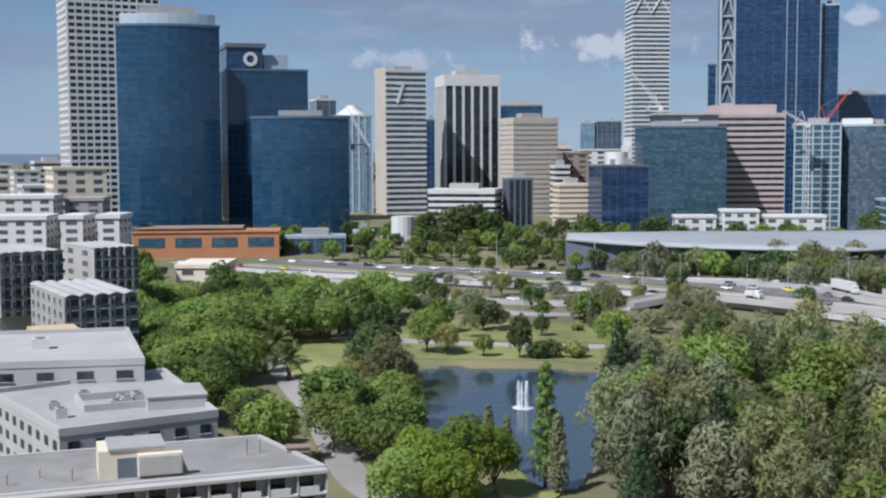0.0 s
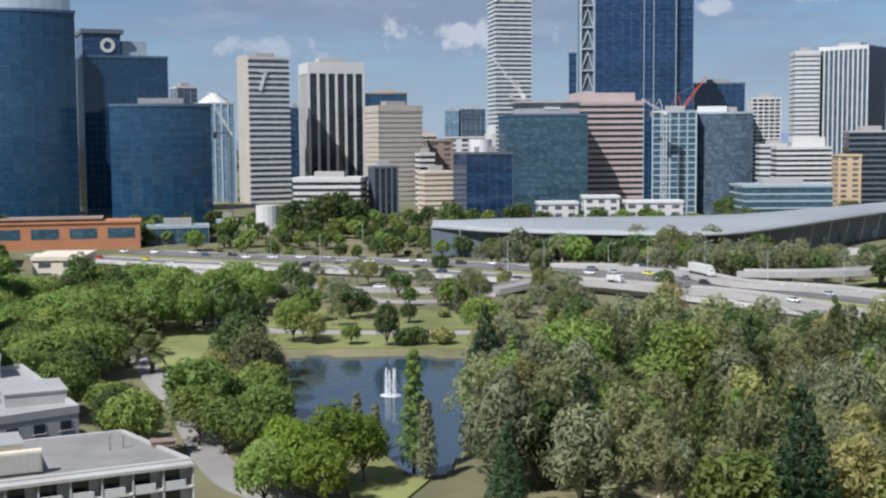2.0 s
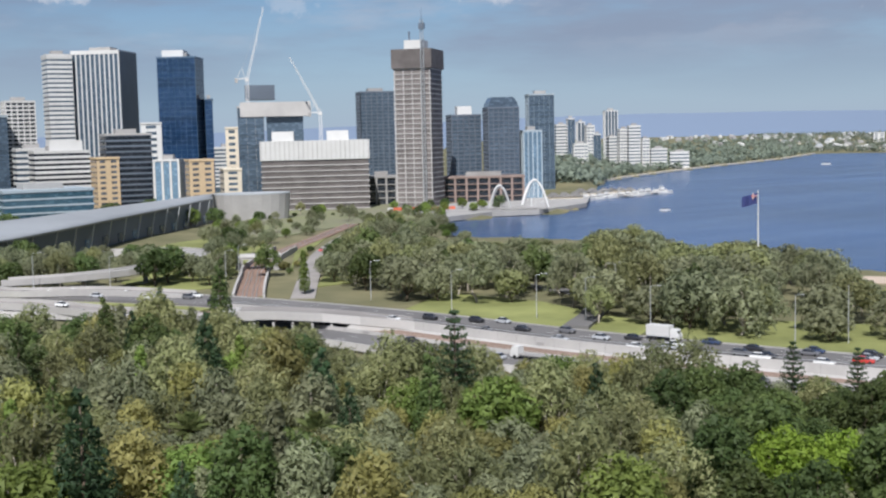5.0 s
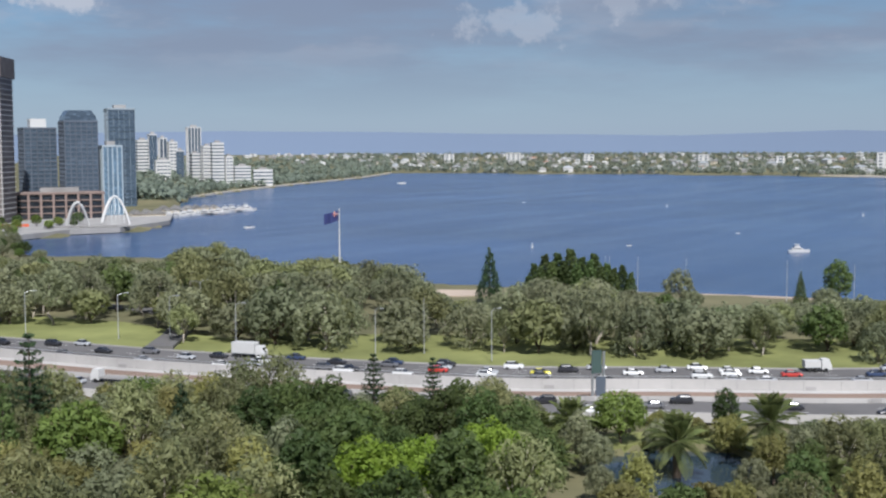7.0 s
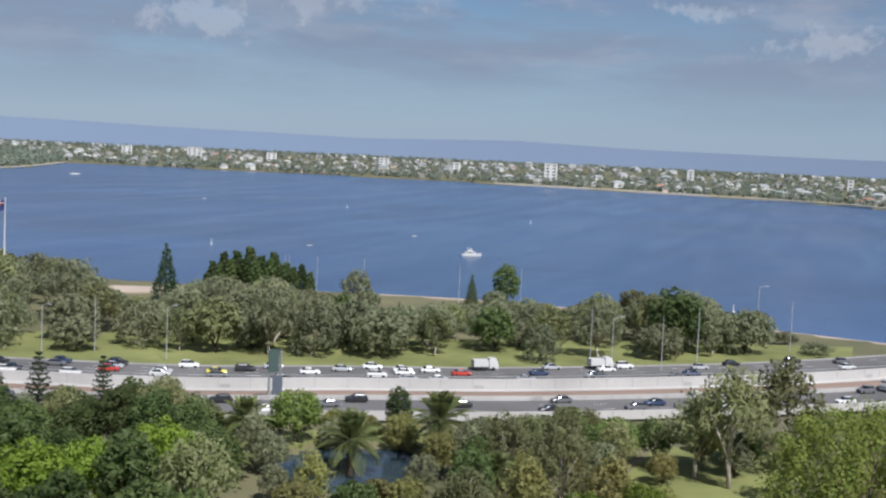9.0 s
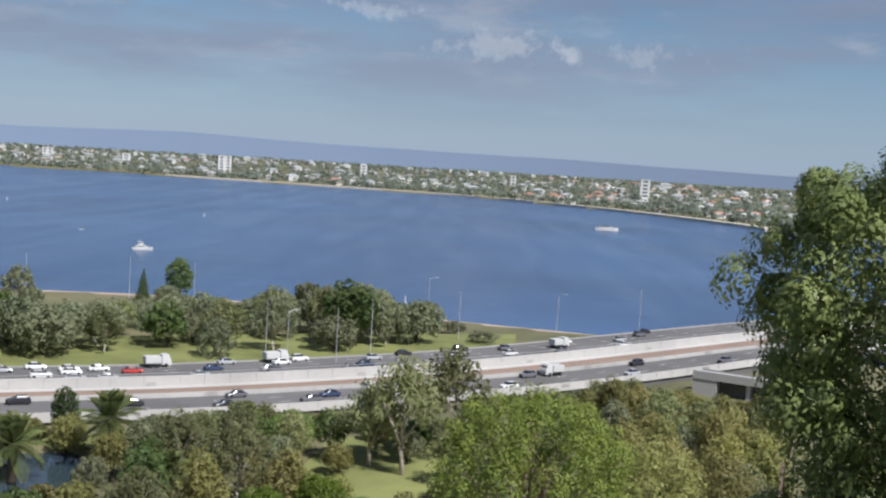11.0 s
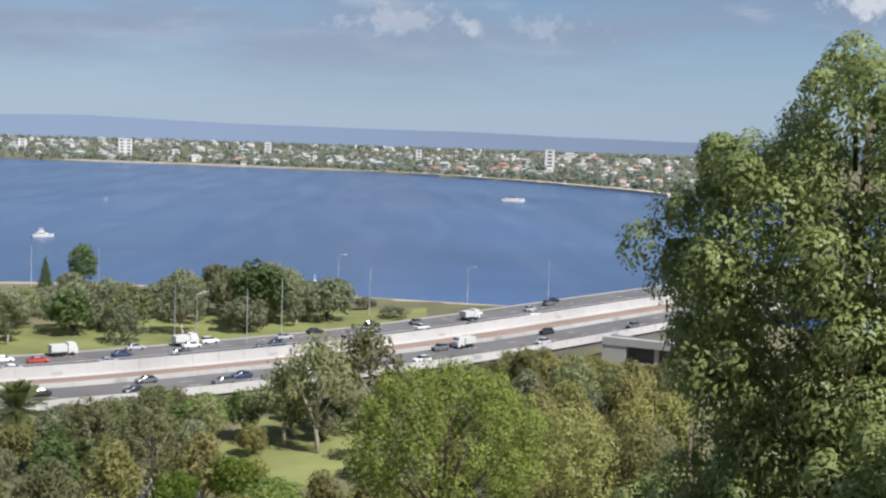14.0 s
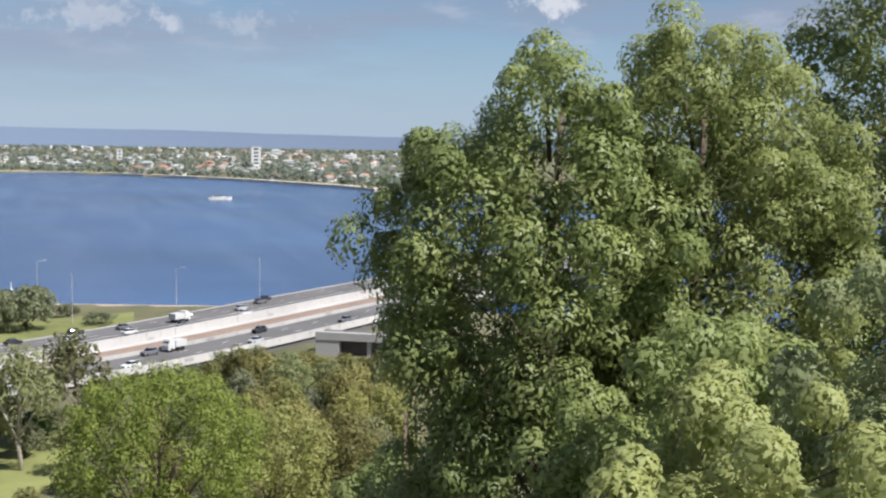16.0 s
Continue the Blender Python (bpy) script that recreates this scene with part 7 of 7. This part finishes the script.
vr = np.random.default_rng(11)
WEIGHTS = np.array([7, 2.5, 2.5, 1, 0.5, 2.5, 0.4, 2.5, 1.5, 1.5]); WEIGHTS /= WEIGHTS.sum()
for lo, hi, step, lanes, up, back in ((12, -28, 1.05, (6, 9.6, 13.2, 16.8), 0.6, False), (12, -28, 1.5, (-14.8, -19.2, -23.6), 0.2, True), (-37, -102, 1.0, (6, 9.6, 13.2, 16.8, 20.2), 0.6, False), (-40, -102, 2.3, (-14.8, -19.2, -23.6), 0.2, True)):
    a, queue = lo, 0
    while a > hi:
        drive(CARS[int(vr.choice(len(CARS), p=WEIGHTS))], FREEWAY, a + 0.15 * vr.normal(), lanes[queue % len(lanes)], up, back)
        queue += 1 + int(vr.integers(2))
        a -= step * (0.6 + 0.8 * vr.random())
for m, a, o, up, b in ((BOX_TRUCK, -48.5, 20.2, 0.6, False), (VAN, -77.8, 19.8, 0.6, False), (VAN, -83.6, 20, 0.6, False), (FLAT_TRUCK, -45.6, -16, 0.2, True), (VAN, -92.6, -15, 0.2, True), (VAN, -96.4, 13, 0.6, False), (FLAT_TRUCK, -85.3, -20, 0.2, True)):
    drive(m, FREEWAY, a, o, up, b)
drive(SEMI, RAMP_B, -18.4, 0.5, 0.0, False)
drive(VAN, RAMP_A, -14.0, 1.5, 0.0, False)
for a, line, o in ((-12.2, RAMP_A, -1.8), (-17.2, RAMP_A, 1.7), (-15.4, RAMP_B, 1.4), (-22, RAMP_A, 0), (4, RAMP_D, 1.5), (0.5, RAMP_D, -1.5), (-3.2, RAMP_D, 1.2), (2.2, RAMP_E, 1), (-1, RAMP_E, -1), (6.9, BAY_ROAD, 1.6), (8.15, BAY_ROAD, -1.7), (-34.3, SIDE_ROAD, 1.5), (-34.9, SIDE_ROAD, -1.5)):
    drive(CARS[int(vr.choice(len(CARS), p=WEIGHTS))], line, a, o, 0.2)
lawn([(-75.5, 163), (-75.5, 182), (-82.5, 180), (-82.8, 160)], z=2.9, name="road_car_park", label="asphalt car park under the trees", mat=ASPHALT)
for k in range(15):
    b, dd = -76.3 - 0.85 * (k % 8), 167 + 8 * (k // 8)
    copy_thing(CARS[4] if k == 1 else CARS[int(vr.choice(len(CARS), p=WEIGHTS))], pose(*P(b, dd), 3.23, 0, 0, b + 90 + 6 * vr.normal()))
for mdl in VEHICLE_MODELS:
    for o in list(mdl.children_recursive) + [mdl]:
        bpy.data.objects.remove(o)


# ---- lamps, signs, flag ----
def lamp_post(h, arms, reach=2.2):
    root = thing("street_lamp", "tall grey street lamp beside the road" if arms < 2 else "tall grey twin-armed street lamp", "street lamp", pose(0, 0, 0), "street lamps")
    part("pole", Shape().tube([(0, 0, 0), (0, 0, h)], [0.13, 0.07], 7), POLE, root)
    for k in range(arms):
        sg = 1 if k == 0 else -1
        part("arm", Shape().tube([(0, 0, h - 0.1), (sg * reach * 0.5, 0, h + 0.35), (sg * reach, 0, h + 0.45)], [0.06, 0.05, 0.05], 5), POLE, root)
        part("lantern", Shape().box(sg * reach - 0.15, -0.18, h + 0.34, sg * reach + sg * 0.9, 0.18, h + 0.52), POLE, root)
    return root


LAMPS = [lamp_post(12, 1), lamp_post(12, 2), lamp_post(14, 0)]
for a, d, k, z in ((-46.5, 330, 0, 4), (-44.2, 338, 0, 4), (-49.5, 306, 0, 4.6), (-56.0, 291, 0, 4.6), (-58.3, 300, 2, 4), (-61.5, 288, 0, 4.5), (-68.3, 430, 2, 3), (-67.0, 432, 2, 3), (-66.8, 430, 2, 3), (-70.5, 428, 2, 3), (-81.3, 304, 2, 4.5), (-82.3, 300, 0, 4.5), (-86.2, 318, 2, 4.5),
                   (-88.8, 420, 0, 3), (-90.3, 350, 2, 4.5), (-94.9, 392, 0, 3), (-98.7, 408, 2, 3), (-84.6, 296, 2, 4.5), (-77.9, 415, 2, 3), (-75.0, 425, 2, 3), (-40.2, 352, 0, 4), (-36.4, 385, 0, 4), (-47.9, 372, 1, 3.2),
                   (6.0, 372, 1, 3), (5.7, 352, 2, 3), (4.4, 345, 0, 3), (-3.7, 340, 2, 3), (-9.3, 470, 0, 6), (-11.0, 465, 1, 6), (-14.0, 450, 0, 6), (-15.8, 455, 1, 7), (-18.4, 452, 1, 7), (-21.2, 440, 0, 6), (-24.5, 425, 0, 5), (-2.5, 545, 2, 6), (1.8, 555, 0, 6), (-0.5, 500, 2, 5), (-29.7, 440, 0, 4), (-30.3, 460, 0, 4)):
    copy_thing(LAMPS[k], at(a, d, z, 20 * vr.normal()))
for mdl in LAMPS:
    for o in list(mdl.children_recursive) + [mdl]:
        bpy.data.objects.remove(o)

flag = thing("flagpole", "tall white flagpole flying a dark blue flag", "flagpole", at(-54.36, 447, 2.8))
part("pole", Shape().tube([(0, 0, 0), (0, 0, 15), (0, 0, 30)], [0.38, 0.28, 0.14], 9), WHITE, flag)
part("finial", Shape().tube([(0, 0, 30), (0, 0, 30.5)], [0.3, 0.1], 8), WHITE, flag)
NAVY = surface("navy_cloth", (0.03, 0.04, 0.14), 0.8, vary=0.15)
fl = Shape()
for i in range(13):
    x = -0.2 - 5.4 * i / 12
    y = 0.5 * math.sin(i * 0.8)
    z = -0.13 * i
    fl.v += [(x, y, 25.9 + z), (x, y, 29.6 + z * 0.9), (x, y + 0.05, 25.9 + z), (x, y + 0.05, 29.6 + z * 0.9)]
fl.f = [f for i in range(12) for f in ((4 * i, 4 * i + 4, 4 * i + 5, 4 * i + 1), (4 * i + 2, 4 * i + 3, 4 * i + 7, 4 * i + 6))]
cloth = part("flag", fl, NAVY, flag, "dark blue flag with a red and white corner")
part("canton_cross", Shape().box(-3.2, -0.2, 28.2, -0.4, -0.05, 28.7).box(-2.0, -0.2, 27.4, -1.5, -0.05, 29.5), WHITE, cloth)
part("canton_stripe", Shape().box(-3.2, -0.3, 28.35, -0.4, -0.2, 28.55).box(-1.85, -0.3, 27.4, -1.65, -0.2, 29.5), RED, cloth)

gantry = thing("road_sign", "tall grey-green freeway sign pylon seen from behind", "road sign", at(-66.5, 243, 4, 24))
part("post", Shape().box(-1.4, -0.2, 0, -1.0, 0.2, 10.5), STEEL, gantry)
part("post", Shape().box(1.0, -0.2, 0, 1.4, 0.2, 10.5), STEEL, gantry)
SIGN = surface("dull_green_panel", (0.06, 0.10, 0.09), 0.6, vary=0.2)
part("panel", Shape().box(-1.5, -0.35, 6.2, 0.6, -0.2, 10.8), SIGN, gantry)
part("panel", Shape().box(-0.6, -0.35, 0.8, 1.5, -0.2, 5.4), SLATE, gantry)
part("brace", Shape().tube([(-1.2, 0, 1), (1.2, 0, 6)], [0.12, 0.12], 5), STEEL, gantry)
part("brace", Shape().tube([(1.2, 0, 5), (-1.2, 0, 10)], [0.12, 0.12], 5), STEEL, gantry)

# ---- fountain ----
SPRAY = surface("white_spray", (0.85, 0.88, 0.9), 0.5, vary=0.1, grain=3)
sn, sl = SPRAY.node_tree.nodes, SPRAY.node_tree.links
sp_t, sp_m = sn.new("ShaderNodeBsdfTransparent"), sn.new("ShaderNodeMixShader")
sp_m.inputs[0].default_value = 0.55
sl.new(sn["Principled BSDF"].outputs[0], sp_m.inputs[1]); sl.new(sp_t.outputs[0], sp_m.inputs[2]); sl.new(sp_m.outputs[0], sn["Material Output"].inputs["Surface"])
fountain = thing("fountain", "white fountain jets rising from the lake", "fountain", at(-3.73, 256, 2.0))
part("ring", Shape().tube([(0, 0, -0.2), (0, 0, 0.12)], [1.6, 1.5], 20), CONCRETE_D, fountain)
part("foam", Shape().tube([(0, 0, 0.02), (0, 0, 0.2)], [2.3, 1.9], 20), SPRAY, fountain)
fg = np.random.default_rng(5)
for k in range(7):
    b = k * math.tau / 7
    x, y, hh = math.cos(b) * 1.1, math.sin(b) * 1.1, 4.6 + 0.9 * fg.random()
    jet = Shape()
    for j in range(70):
        z = hh * fg.random() ** 0.8
        wd = 0.10 + 0.22 * (1 - z / hh)
        c = Vector((x * (1 - 0.1 * z / hh) + fg.normal() * wd, y + fg.normal() * wd, z))
        jet.tube([c, c + Vector((0, 0, 0.5 + 0.4 * fg.random()))], [0.05, 0.02], 4)
    jet.tube([(x, y, 0), (x * 0.9, y * 0.9, hh * 0.6), (x * 0.88, y * 0.88, hh)], [0.16, 0.20, 0.05], 7)
    part("jet", jet, SPRAY, fountain)


# ---- boats ----
def boat(name, label, a, d, length, turn, tall=1.0):
    root = thing(name, label, "boat", at(a, d, 0, turn))
    part("hull", lofted([(-length / 2, length * 0.15, -0.3, length * 0.10, length * 0.16), (0, length * 0.17, -0.3, length * 0.10, length * 0.18), (length * 0.3, length * 0.12, -0.3, length * 0.12, length * 0.15), (length / 2, 0.05, 0.1, length * 0.14, 0.1)], WHITE, "hull"), None, root)
    part("cabin", lofted([(-length * 0.32, length * 0.12, length * 0.10, length * 0.22 * tall, length * 0.11), (length * 0.12, length * 0.12, length * 0.10, length * 0.22 * tall, length * 0.10), (length * 0.24, length * 0.10, length * 0.10, length * 0.12, length * 0.09)], WHITE, "cabin"), None, root)
    part("window", Shape().box(-length * 0.28, -length * 0.125, length * 0.145, length * 0.1, length * 0.125, length * 0.19), GLASS_DARK, root)
    if tall > 0.9:
        part("flybridge", Shape().box(-length * 0.2, -length * 0.1, length * 0.22, length * 0.02, length * 0.1, length * 0.31), WHITE, root)
        part("bimini", Shape().box(-length * 0.24, -length * 0.1, length * 0.37, length * 0.0, length * 0.1, length * 0.385), WHITE, root)
        part("mast", Shape().tube([(-length * 0.1, 0, length * 0.3), (-length * 0.1, 0, length * 0.5)], [0.05, 0.03], 5), POLE, root)
    return root


boat("motor_yacht", "white motor yacht with a flybridge on the river", -75.5, 664, 11, 12)
boat("ferry", "white flat passenger ferry far out on the river", -96.9, 1180, 22, 6, 0.8)
for a, d, l in ((-57.3, 1900, 14), (-72.8, 800, 3), (-50.2, 860, 8), (-63.0, 1230, 3), (-67.9, 690, 3)):
    boat("dinghy", "small white boat on the open river", a, d, l, 15, 0.7)
for a, d in ((-87.7, 470), (-63.4, 676), (-69.6, 1150), (-78.2, 1020)):
    by = thing("buoy", "slim white channel marker standing in the river", "buoy", at(a, d, 0))
    part("float", Shape().tube([(0, 0, -0.3), (0, 0, 0.6)], [0.7, 0.6], 10), WHITE, by)
    part("mast", Shape().tube([(0, 0, 0.6), (0, 0, 3.2)], [0.3, 0.1], 6), WHITE, by)

# ---- quay: arched footbridge, piers, ferry sheds ----
bridge = thing("footbridge", "white twin-arched cable footbridge across the quay inlet", "bridge", at(-43.4, 838, 0, 0))
part("deck", Shape().box(-34, -2, 4.2, 20, 2, 5.0), CONCRETE_D, bridge)
for x0, x1, ht, lean in ((-19, -5, 20, -5), (3, 21, 23, 7)):
    arc = []
    for k in range(15):
        t = k / 14
        arc.append((x0 + (x1 - x0) * (t if lean < 0 else t), lean * math.sin(math.pi * t), 0.5 + ht * math.sin(math.pi * (0.06 + 0.9 * t)) ** 0.8))
    part("arch", Shape().tube(arc, [1.1 - 0.5 * abs(k / 14 - 0.2) for k in range(15)], 7), WHITE, bridge)
    for k in range(3, 12, 2):
        part("cable", Shape().tube([arc[k], (arc[k][0], 0, 5)], [0.08, 0.08], 4), STEEL, bridge)
for x in (-30, -10, 12):
    part("pier", Shape().box(x - 1.2, -1.6, -2, x + 1.2, 1.6, 4.2), CONCRETE_D, bridge)
solid("pavement_quay", Shape().prism([P(-39.4, 768), P(-42.2, 822), P(-44.4, 832), P(-46.6, 905), P(-46.8, 1010), P(-44, 1000), P(-40.5, 940), P(-38, 880)], 0.4, 3.6), CONCRETE_D, "pale paved quay promenade with stone edge", "pavement", "structure")
for a, d, w, l, hh in ((-45.6, 975, 26, 14, 7), (-46.9, 1040, 30, 12, 7), (-48.2, 1090, 24, 10, 5)):
    shed = thing("ferry_shed", "low wharf shed with a pitched grey roof", "shed", at(a, d, 1.5, 12))
    part("wall", Shape().box(-w / 2, -l / 2, 0, w / 2, l / 2, hh * 0.55), CREAM, shed)
    for i in range(3):
        x = -w / 2 + w * i / 3
        part("roof", Shape().add([(x, -l / 2 - 1, hh * 0.55), (x + w / 3, -l / 2 - 1, hh * 0.55), (x + w / 6, -l / 2 - 1, hh), (x, l / 2 + 1, hh * 0.55), (x + w / 3, l / 2 + 1, hh * 0.55), (x + w / 6, l / 2 + 1, hh)], [(0, 1, 2), (3, 5, 4), (0, 2, 5, 3), (1, 4, 5, 2), (0, 3, 4, 1)]), ROOF_G, shed)
for a, d, w in ((-48.6, 1085, 50), (-49.3, 1120, 34), (-47.6, 1045, 60)):
    jt = thing("jetty", "timber jetty on piles with white moored boats", "jetty", at(a, d, 0, 6))
    part("deck", Shape().box(-w / 2, -4, 1.4, w / 2, 4, 2.0), CONCRETE, jt)
    for i in range(int(w / 6)):
        part("pile", Shape().tube([(-w / 2 + 6 * i + 2, -3.6, -2), (-w / 2 + 6 * i + 2, -3.6, 1.4)], [0.35, 0.35], 6), BROWN, jt)
for k in range(12):
    boat("ferry", "white moored ferry beside the jetty", -46.6 - 0.32 * k, 1000 + 9 * k + 12 * vr.random(), 12 + 6 * vr.random(), 10 + 30 * vr.random(), 1.0)
solid("pavement_riverbank", slab(curve_points([(-47.5, 1405, 0.4), (-50, 1640, 0.4), (-52.8, 1935, 0.4), (-55.4, 2290, 0.4), (-56.8, 2690, 0.4)], 40), -2, 3, 1.6, -1), CREAM, "pale sandy river wall", "shore", "structure")
solid("pavement_south_shore", slab(curve_points([(-104.5, 1418, 0.4), (-103, 1528, 0.4), (-96.6, 1838, 0.4), (-90, 2096, 0.4), (-82, 2255, 0.4), (-76.5, 2370, 0.4)], 40), -4, 12, 2.6, -1), CREAM, "pale sandy beach and river wall along the far shore", "shore", "structure")


# ---- cranes ----
def crane(name, label, a, d, z, mast_h, jib, jib_up, turn, paint, seed=0):
    """A luffing tower crane: lattice mast, cab, jib and counterweight."""
    root = thing(name, label, "crane", at(a, d, z, turn))
    m = Shape()
    for x in (-0.9, 0.9):
        for y in (-0.9, 0.9):
            m.box(x - 0.22, y - 0.22, 0, x + 0.22, y + 0.22, mast_h)
    for k in range(int(mast_h / 3.2)):
        for y in (-0.9, 0.9):
            m.tube([(-0.9 if k % 2 else 0.9, y, 3.2 * k), (0.9 if k % 2 else -0.9, y, 3.2 * k + 3.2)], [0.16, 0.16], 4)
    part("mast", m, paint, root)
    part("cab", Shape().box(-1.5, -1.5, mast_h, 1.5, 1.5, mast_h + 2.4), WHITE, root)
    j = Shape()
    tip = Vector((jib * math.cos(radians(jib_up)), 0, jib * math.sin(radians(jib_up))))
    base = Vector((1, 0, mast_h + 1.5))
    nrm = Vector((-tip.z, 0, tip.x)).normalized()
    for o in (-0.8, 0.8):
        j.tube([base + Vector((0, o, 0)), base + tip + Vector((0, o * 0.3, 0))], [0.26, 0.2], 4)
    j.tube([base + nrm * 1.6, base + tip + nrm * 0.5], [0.26, 0.2], 4)
    for k in range(12):
        p, q = base + tip * (k / 12), base + tip * ((k + 1) / 12) + nrm * 1.2
        j.tube([p, q], [0.12, 0.12], 4)
    part("jib", j, paint, root)
    part("counter_jib", Shape().box(-9, -1.2, mast_h + 1.6, -1, 1.2, mast_h + 2.4), paint, root)
    part("counterweight", Shape().box(-9.2, -1.3, mast_h - 1.0, -6.8, 1.3, mast_h + 2.2), CONCRETE_D, root)
    part("a_frame", Shape().tube([(-1, 0, mast_h + 2), (-3.5, 0, mast_h + 10)], [0.25, 0.2], 4).tube([(-8, 0, mast_h + 2), (-3.5, 0, mast_h + 10)], [0.15, 0.15], 4), paint, root)
    part("stay", Shape().tube([(-3.5, 0, mast_h + 10), base + tip * 0.95], [0.09, 0.09], 4), STEEL, root)
    return root


crane("tower_crane", "white tower crane beside the green glass building", -16.55, 782, 6, 66, 18, 150, 0, WHITE)
crane("tower_crane", "red luffing crane above the scaffolded building", -17.35, 820, 66, 10, 24, 55, 0, RED)
crane("tower_crane", "white luffing crane on the office roof", -10.05, 792, 74, 10, 34, 130, 0, WHITE)
crane("tower_crane", "white luffing crane above the tower core", -31.0, 952, 84, 16, 56, 76, 0, WHITE)
crane("tower_crane", "white luffing crane with raised jib beside the site", -34.3, 935, 3, 70, 48, 118, 0, WHITE)
crane("tower_crane", "white tower crane between the glass towers", 3.55, 690, 10, 50, 26, 118, 0, WHITE)


# ---- the suburbs across the river ----
def house(wall, roof, label, w, d, h):
    root = thing("house", label, "house", pose(0, 0, 0), "houses across the river")
    part("wall", Shape().box(-w / 2, -d / 2, -2, w / 2, d / 2, h), wall, root)
    part("roof", Shape().add([(-w / 2 - 1, -d / 2 - 1, h), (w / 2 + 1, -d / 2 - 1, h), (w / 2 + 1, d / 2 + 1, h), (-w / 2 - 1, d / 2 + 1, h), (-w / 4, 0, h + 3), (w / 4, 0, h + 3)], [(0, 1, 5, 4), (2, 3, 4, 5), (1, 2, 5), (3, 0, 4), (3, 2, 1, 0)]), roof, root)
    return root


TERRACOTTA = surface("terracotta_tiles", (0.38, 0.20, 0.14), 0.8, vary=0.15, grain=0.5, stain=0.1)
HOUSES = [house(WHITE, ROOF_W, "white house under a pale roof", 16, 10, 6), house(WHITE, TERRACOTTA, "white house under a terracotta roof", 18, 10, 6), house(CREAM, ROOF_G, "cream house under a grey roof", 15, 10, 6), house(WHITE, ROOF, "white riverside villa with metal roof", 20, 11, 9)]
hr = np.random.default_rng(23)
made = 0
while made < 280:
    a = -54 - 52 * hr.random()
    far = ramp(a, FAR_SHORE) if a < -56.8 else 2700
    d = far + 30 + 1250 * hr.random() ** 1.2
    if in_river(a, d) > -20 or d > 4300:
        continue
    k = int(hr.choice(4, p=[0.45, 0.05, 0.2, 0.3] if a > -92 else [0.27, 0.4, 0.13, 0.2]))
    s = 0.65 + 0.5 * hr.random()
    copy_thing(HOUSES[k], at(a, d, ground_height(a, d), 50 * hr.normal(), s))
    made += 1
for mdl in HOUSES:
    for o in list(mdl.children_recursive) + [mdl]:
        bpy.data.objects.remove(o)
for a, w, d, z1 in ((-79.0, 0.65, 2560, 46), (-98.5, 0.5, 2120, 50), (-71.2, 0.5, 3050, 40), (-85.4, 0.35, 2750, 44), (-62.5, 0.7, 3300, 44), (-66.0, 0.5, 3200, 40), (-59.5, 0.5, 3350, 42), (-92.4, 0.3, 2600, 40), (-74.6, 0.4, 2800, 38)):
    building("apartment_building", "pale apartment block across the river", a + w / 2, a - w / 2, d, z1 - 4, 10, 16, 8, "holes", WHITE, GLASS_GREY, 6, 8)


def far_roofs(name, label, count, wall):
    """Small far houses, too many to count: walls under hipped roofs in one sheet of roofs."""
    s = Shape()
    while len(s.v) < count * 14:
        a = -50 - 57 * hr.random()
        d = (ramp(a, FAR_SHORE) if a < -56.8 else 2700) + 60 + 1500 * hr.random()
        if in_river(a, d) > -30 or d > 4300:
            continue
        w, l, h = 3.5 + 3 * hr.random(), 4 + 2 * hr.random(), 4 + 3.5 * hr.random()
        m = at(a, d, ground_height(a, d), 60 * hr.normal())
        s.box(-w, -l, -2, w, l, h, m)
        s.add([m @ Vector(p) for p in ((-w - 0.6, -l - 0.6, h), (w + 0.6, -l - 0.6, h), (w + 0.6, l + 0.6, h), (-w - 0.6, l + 0.6, h), (-w / 2, 0, h + 2.4), (w / 2, 0, h + 2.4))], [(0, 1, 5, 4), (2, 3, 4, 5), (1, 2, 5), (3, 0, 4)])
    return tagged(new(name, s.mesh(name, wall)), label, "houses", kind="stuff")


far_roofs("far_houses", "small white houses among trees across the river", 150, WHITE)
far_roofs("far_grey_houses", "small grey houses among trees across the river", 330, CONCRETE_D)


def far_woods(name, label, count, pick, r0, r1, per, size):
    """Distant tree clumps, too many to count."""
    puffs = []
    while len(puffs) < count:
        a, d = pick()
        if in_river(a, d) > -12 or d > 4700:
            continue
        x, y = P(a, d)
        r = r0 + (r1 - r0) * hr.random()
        puffs.append(((x, y, ground_height(a, d) + r * 0.5), r))
    # these crowns take the leaf colour with haze painted in
    ob = new(name, leaf_mesh("woods", puffs, per, size, LEAF_HAZED, 0.8, 0, 0.8, 77))
    return tagged(ob, label, "trees", kind="stuff")


def south_side():
    a = -54 - 54 * hr.random()
    return a, (ramp(a, FAR_SHORE) if a < -56.8 else 2700) + 10 + 1900 * hr.random() ** 1.5


def east_side():
    a = -43.5 - 13.3 * hr.random()
    return a, max(1180, ramp(a, EAST_BANK)) + 15 + 1200 * hr.random() ** 1.6


def city_edge():
    return 24 - 62 * hr.random(), 1250 + 2600 * hr.random()


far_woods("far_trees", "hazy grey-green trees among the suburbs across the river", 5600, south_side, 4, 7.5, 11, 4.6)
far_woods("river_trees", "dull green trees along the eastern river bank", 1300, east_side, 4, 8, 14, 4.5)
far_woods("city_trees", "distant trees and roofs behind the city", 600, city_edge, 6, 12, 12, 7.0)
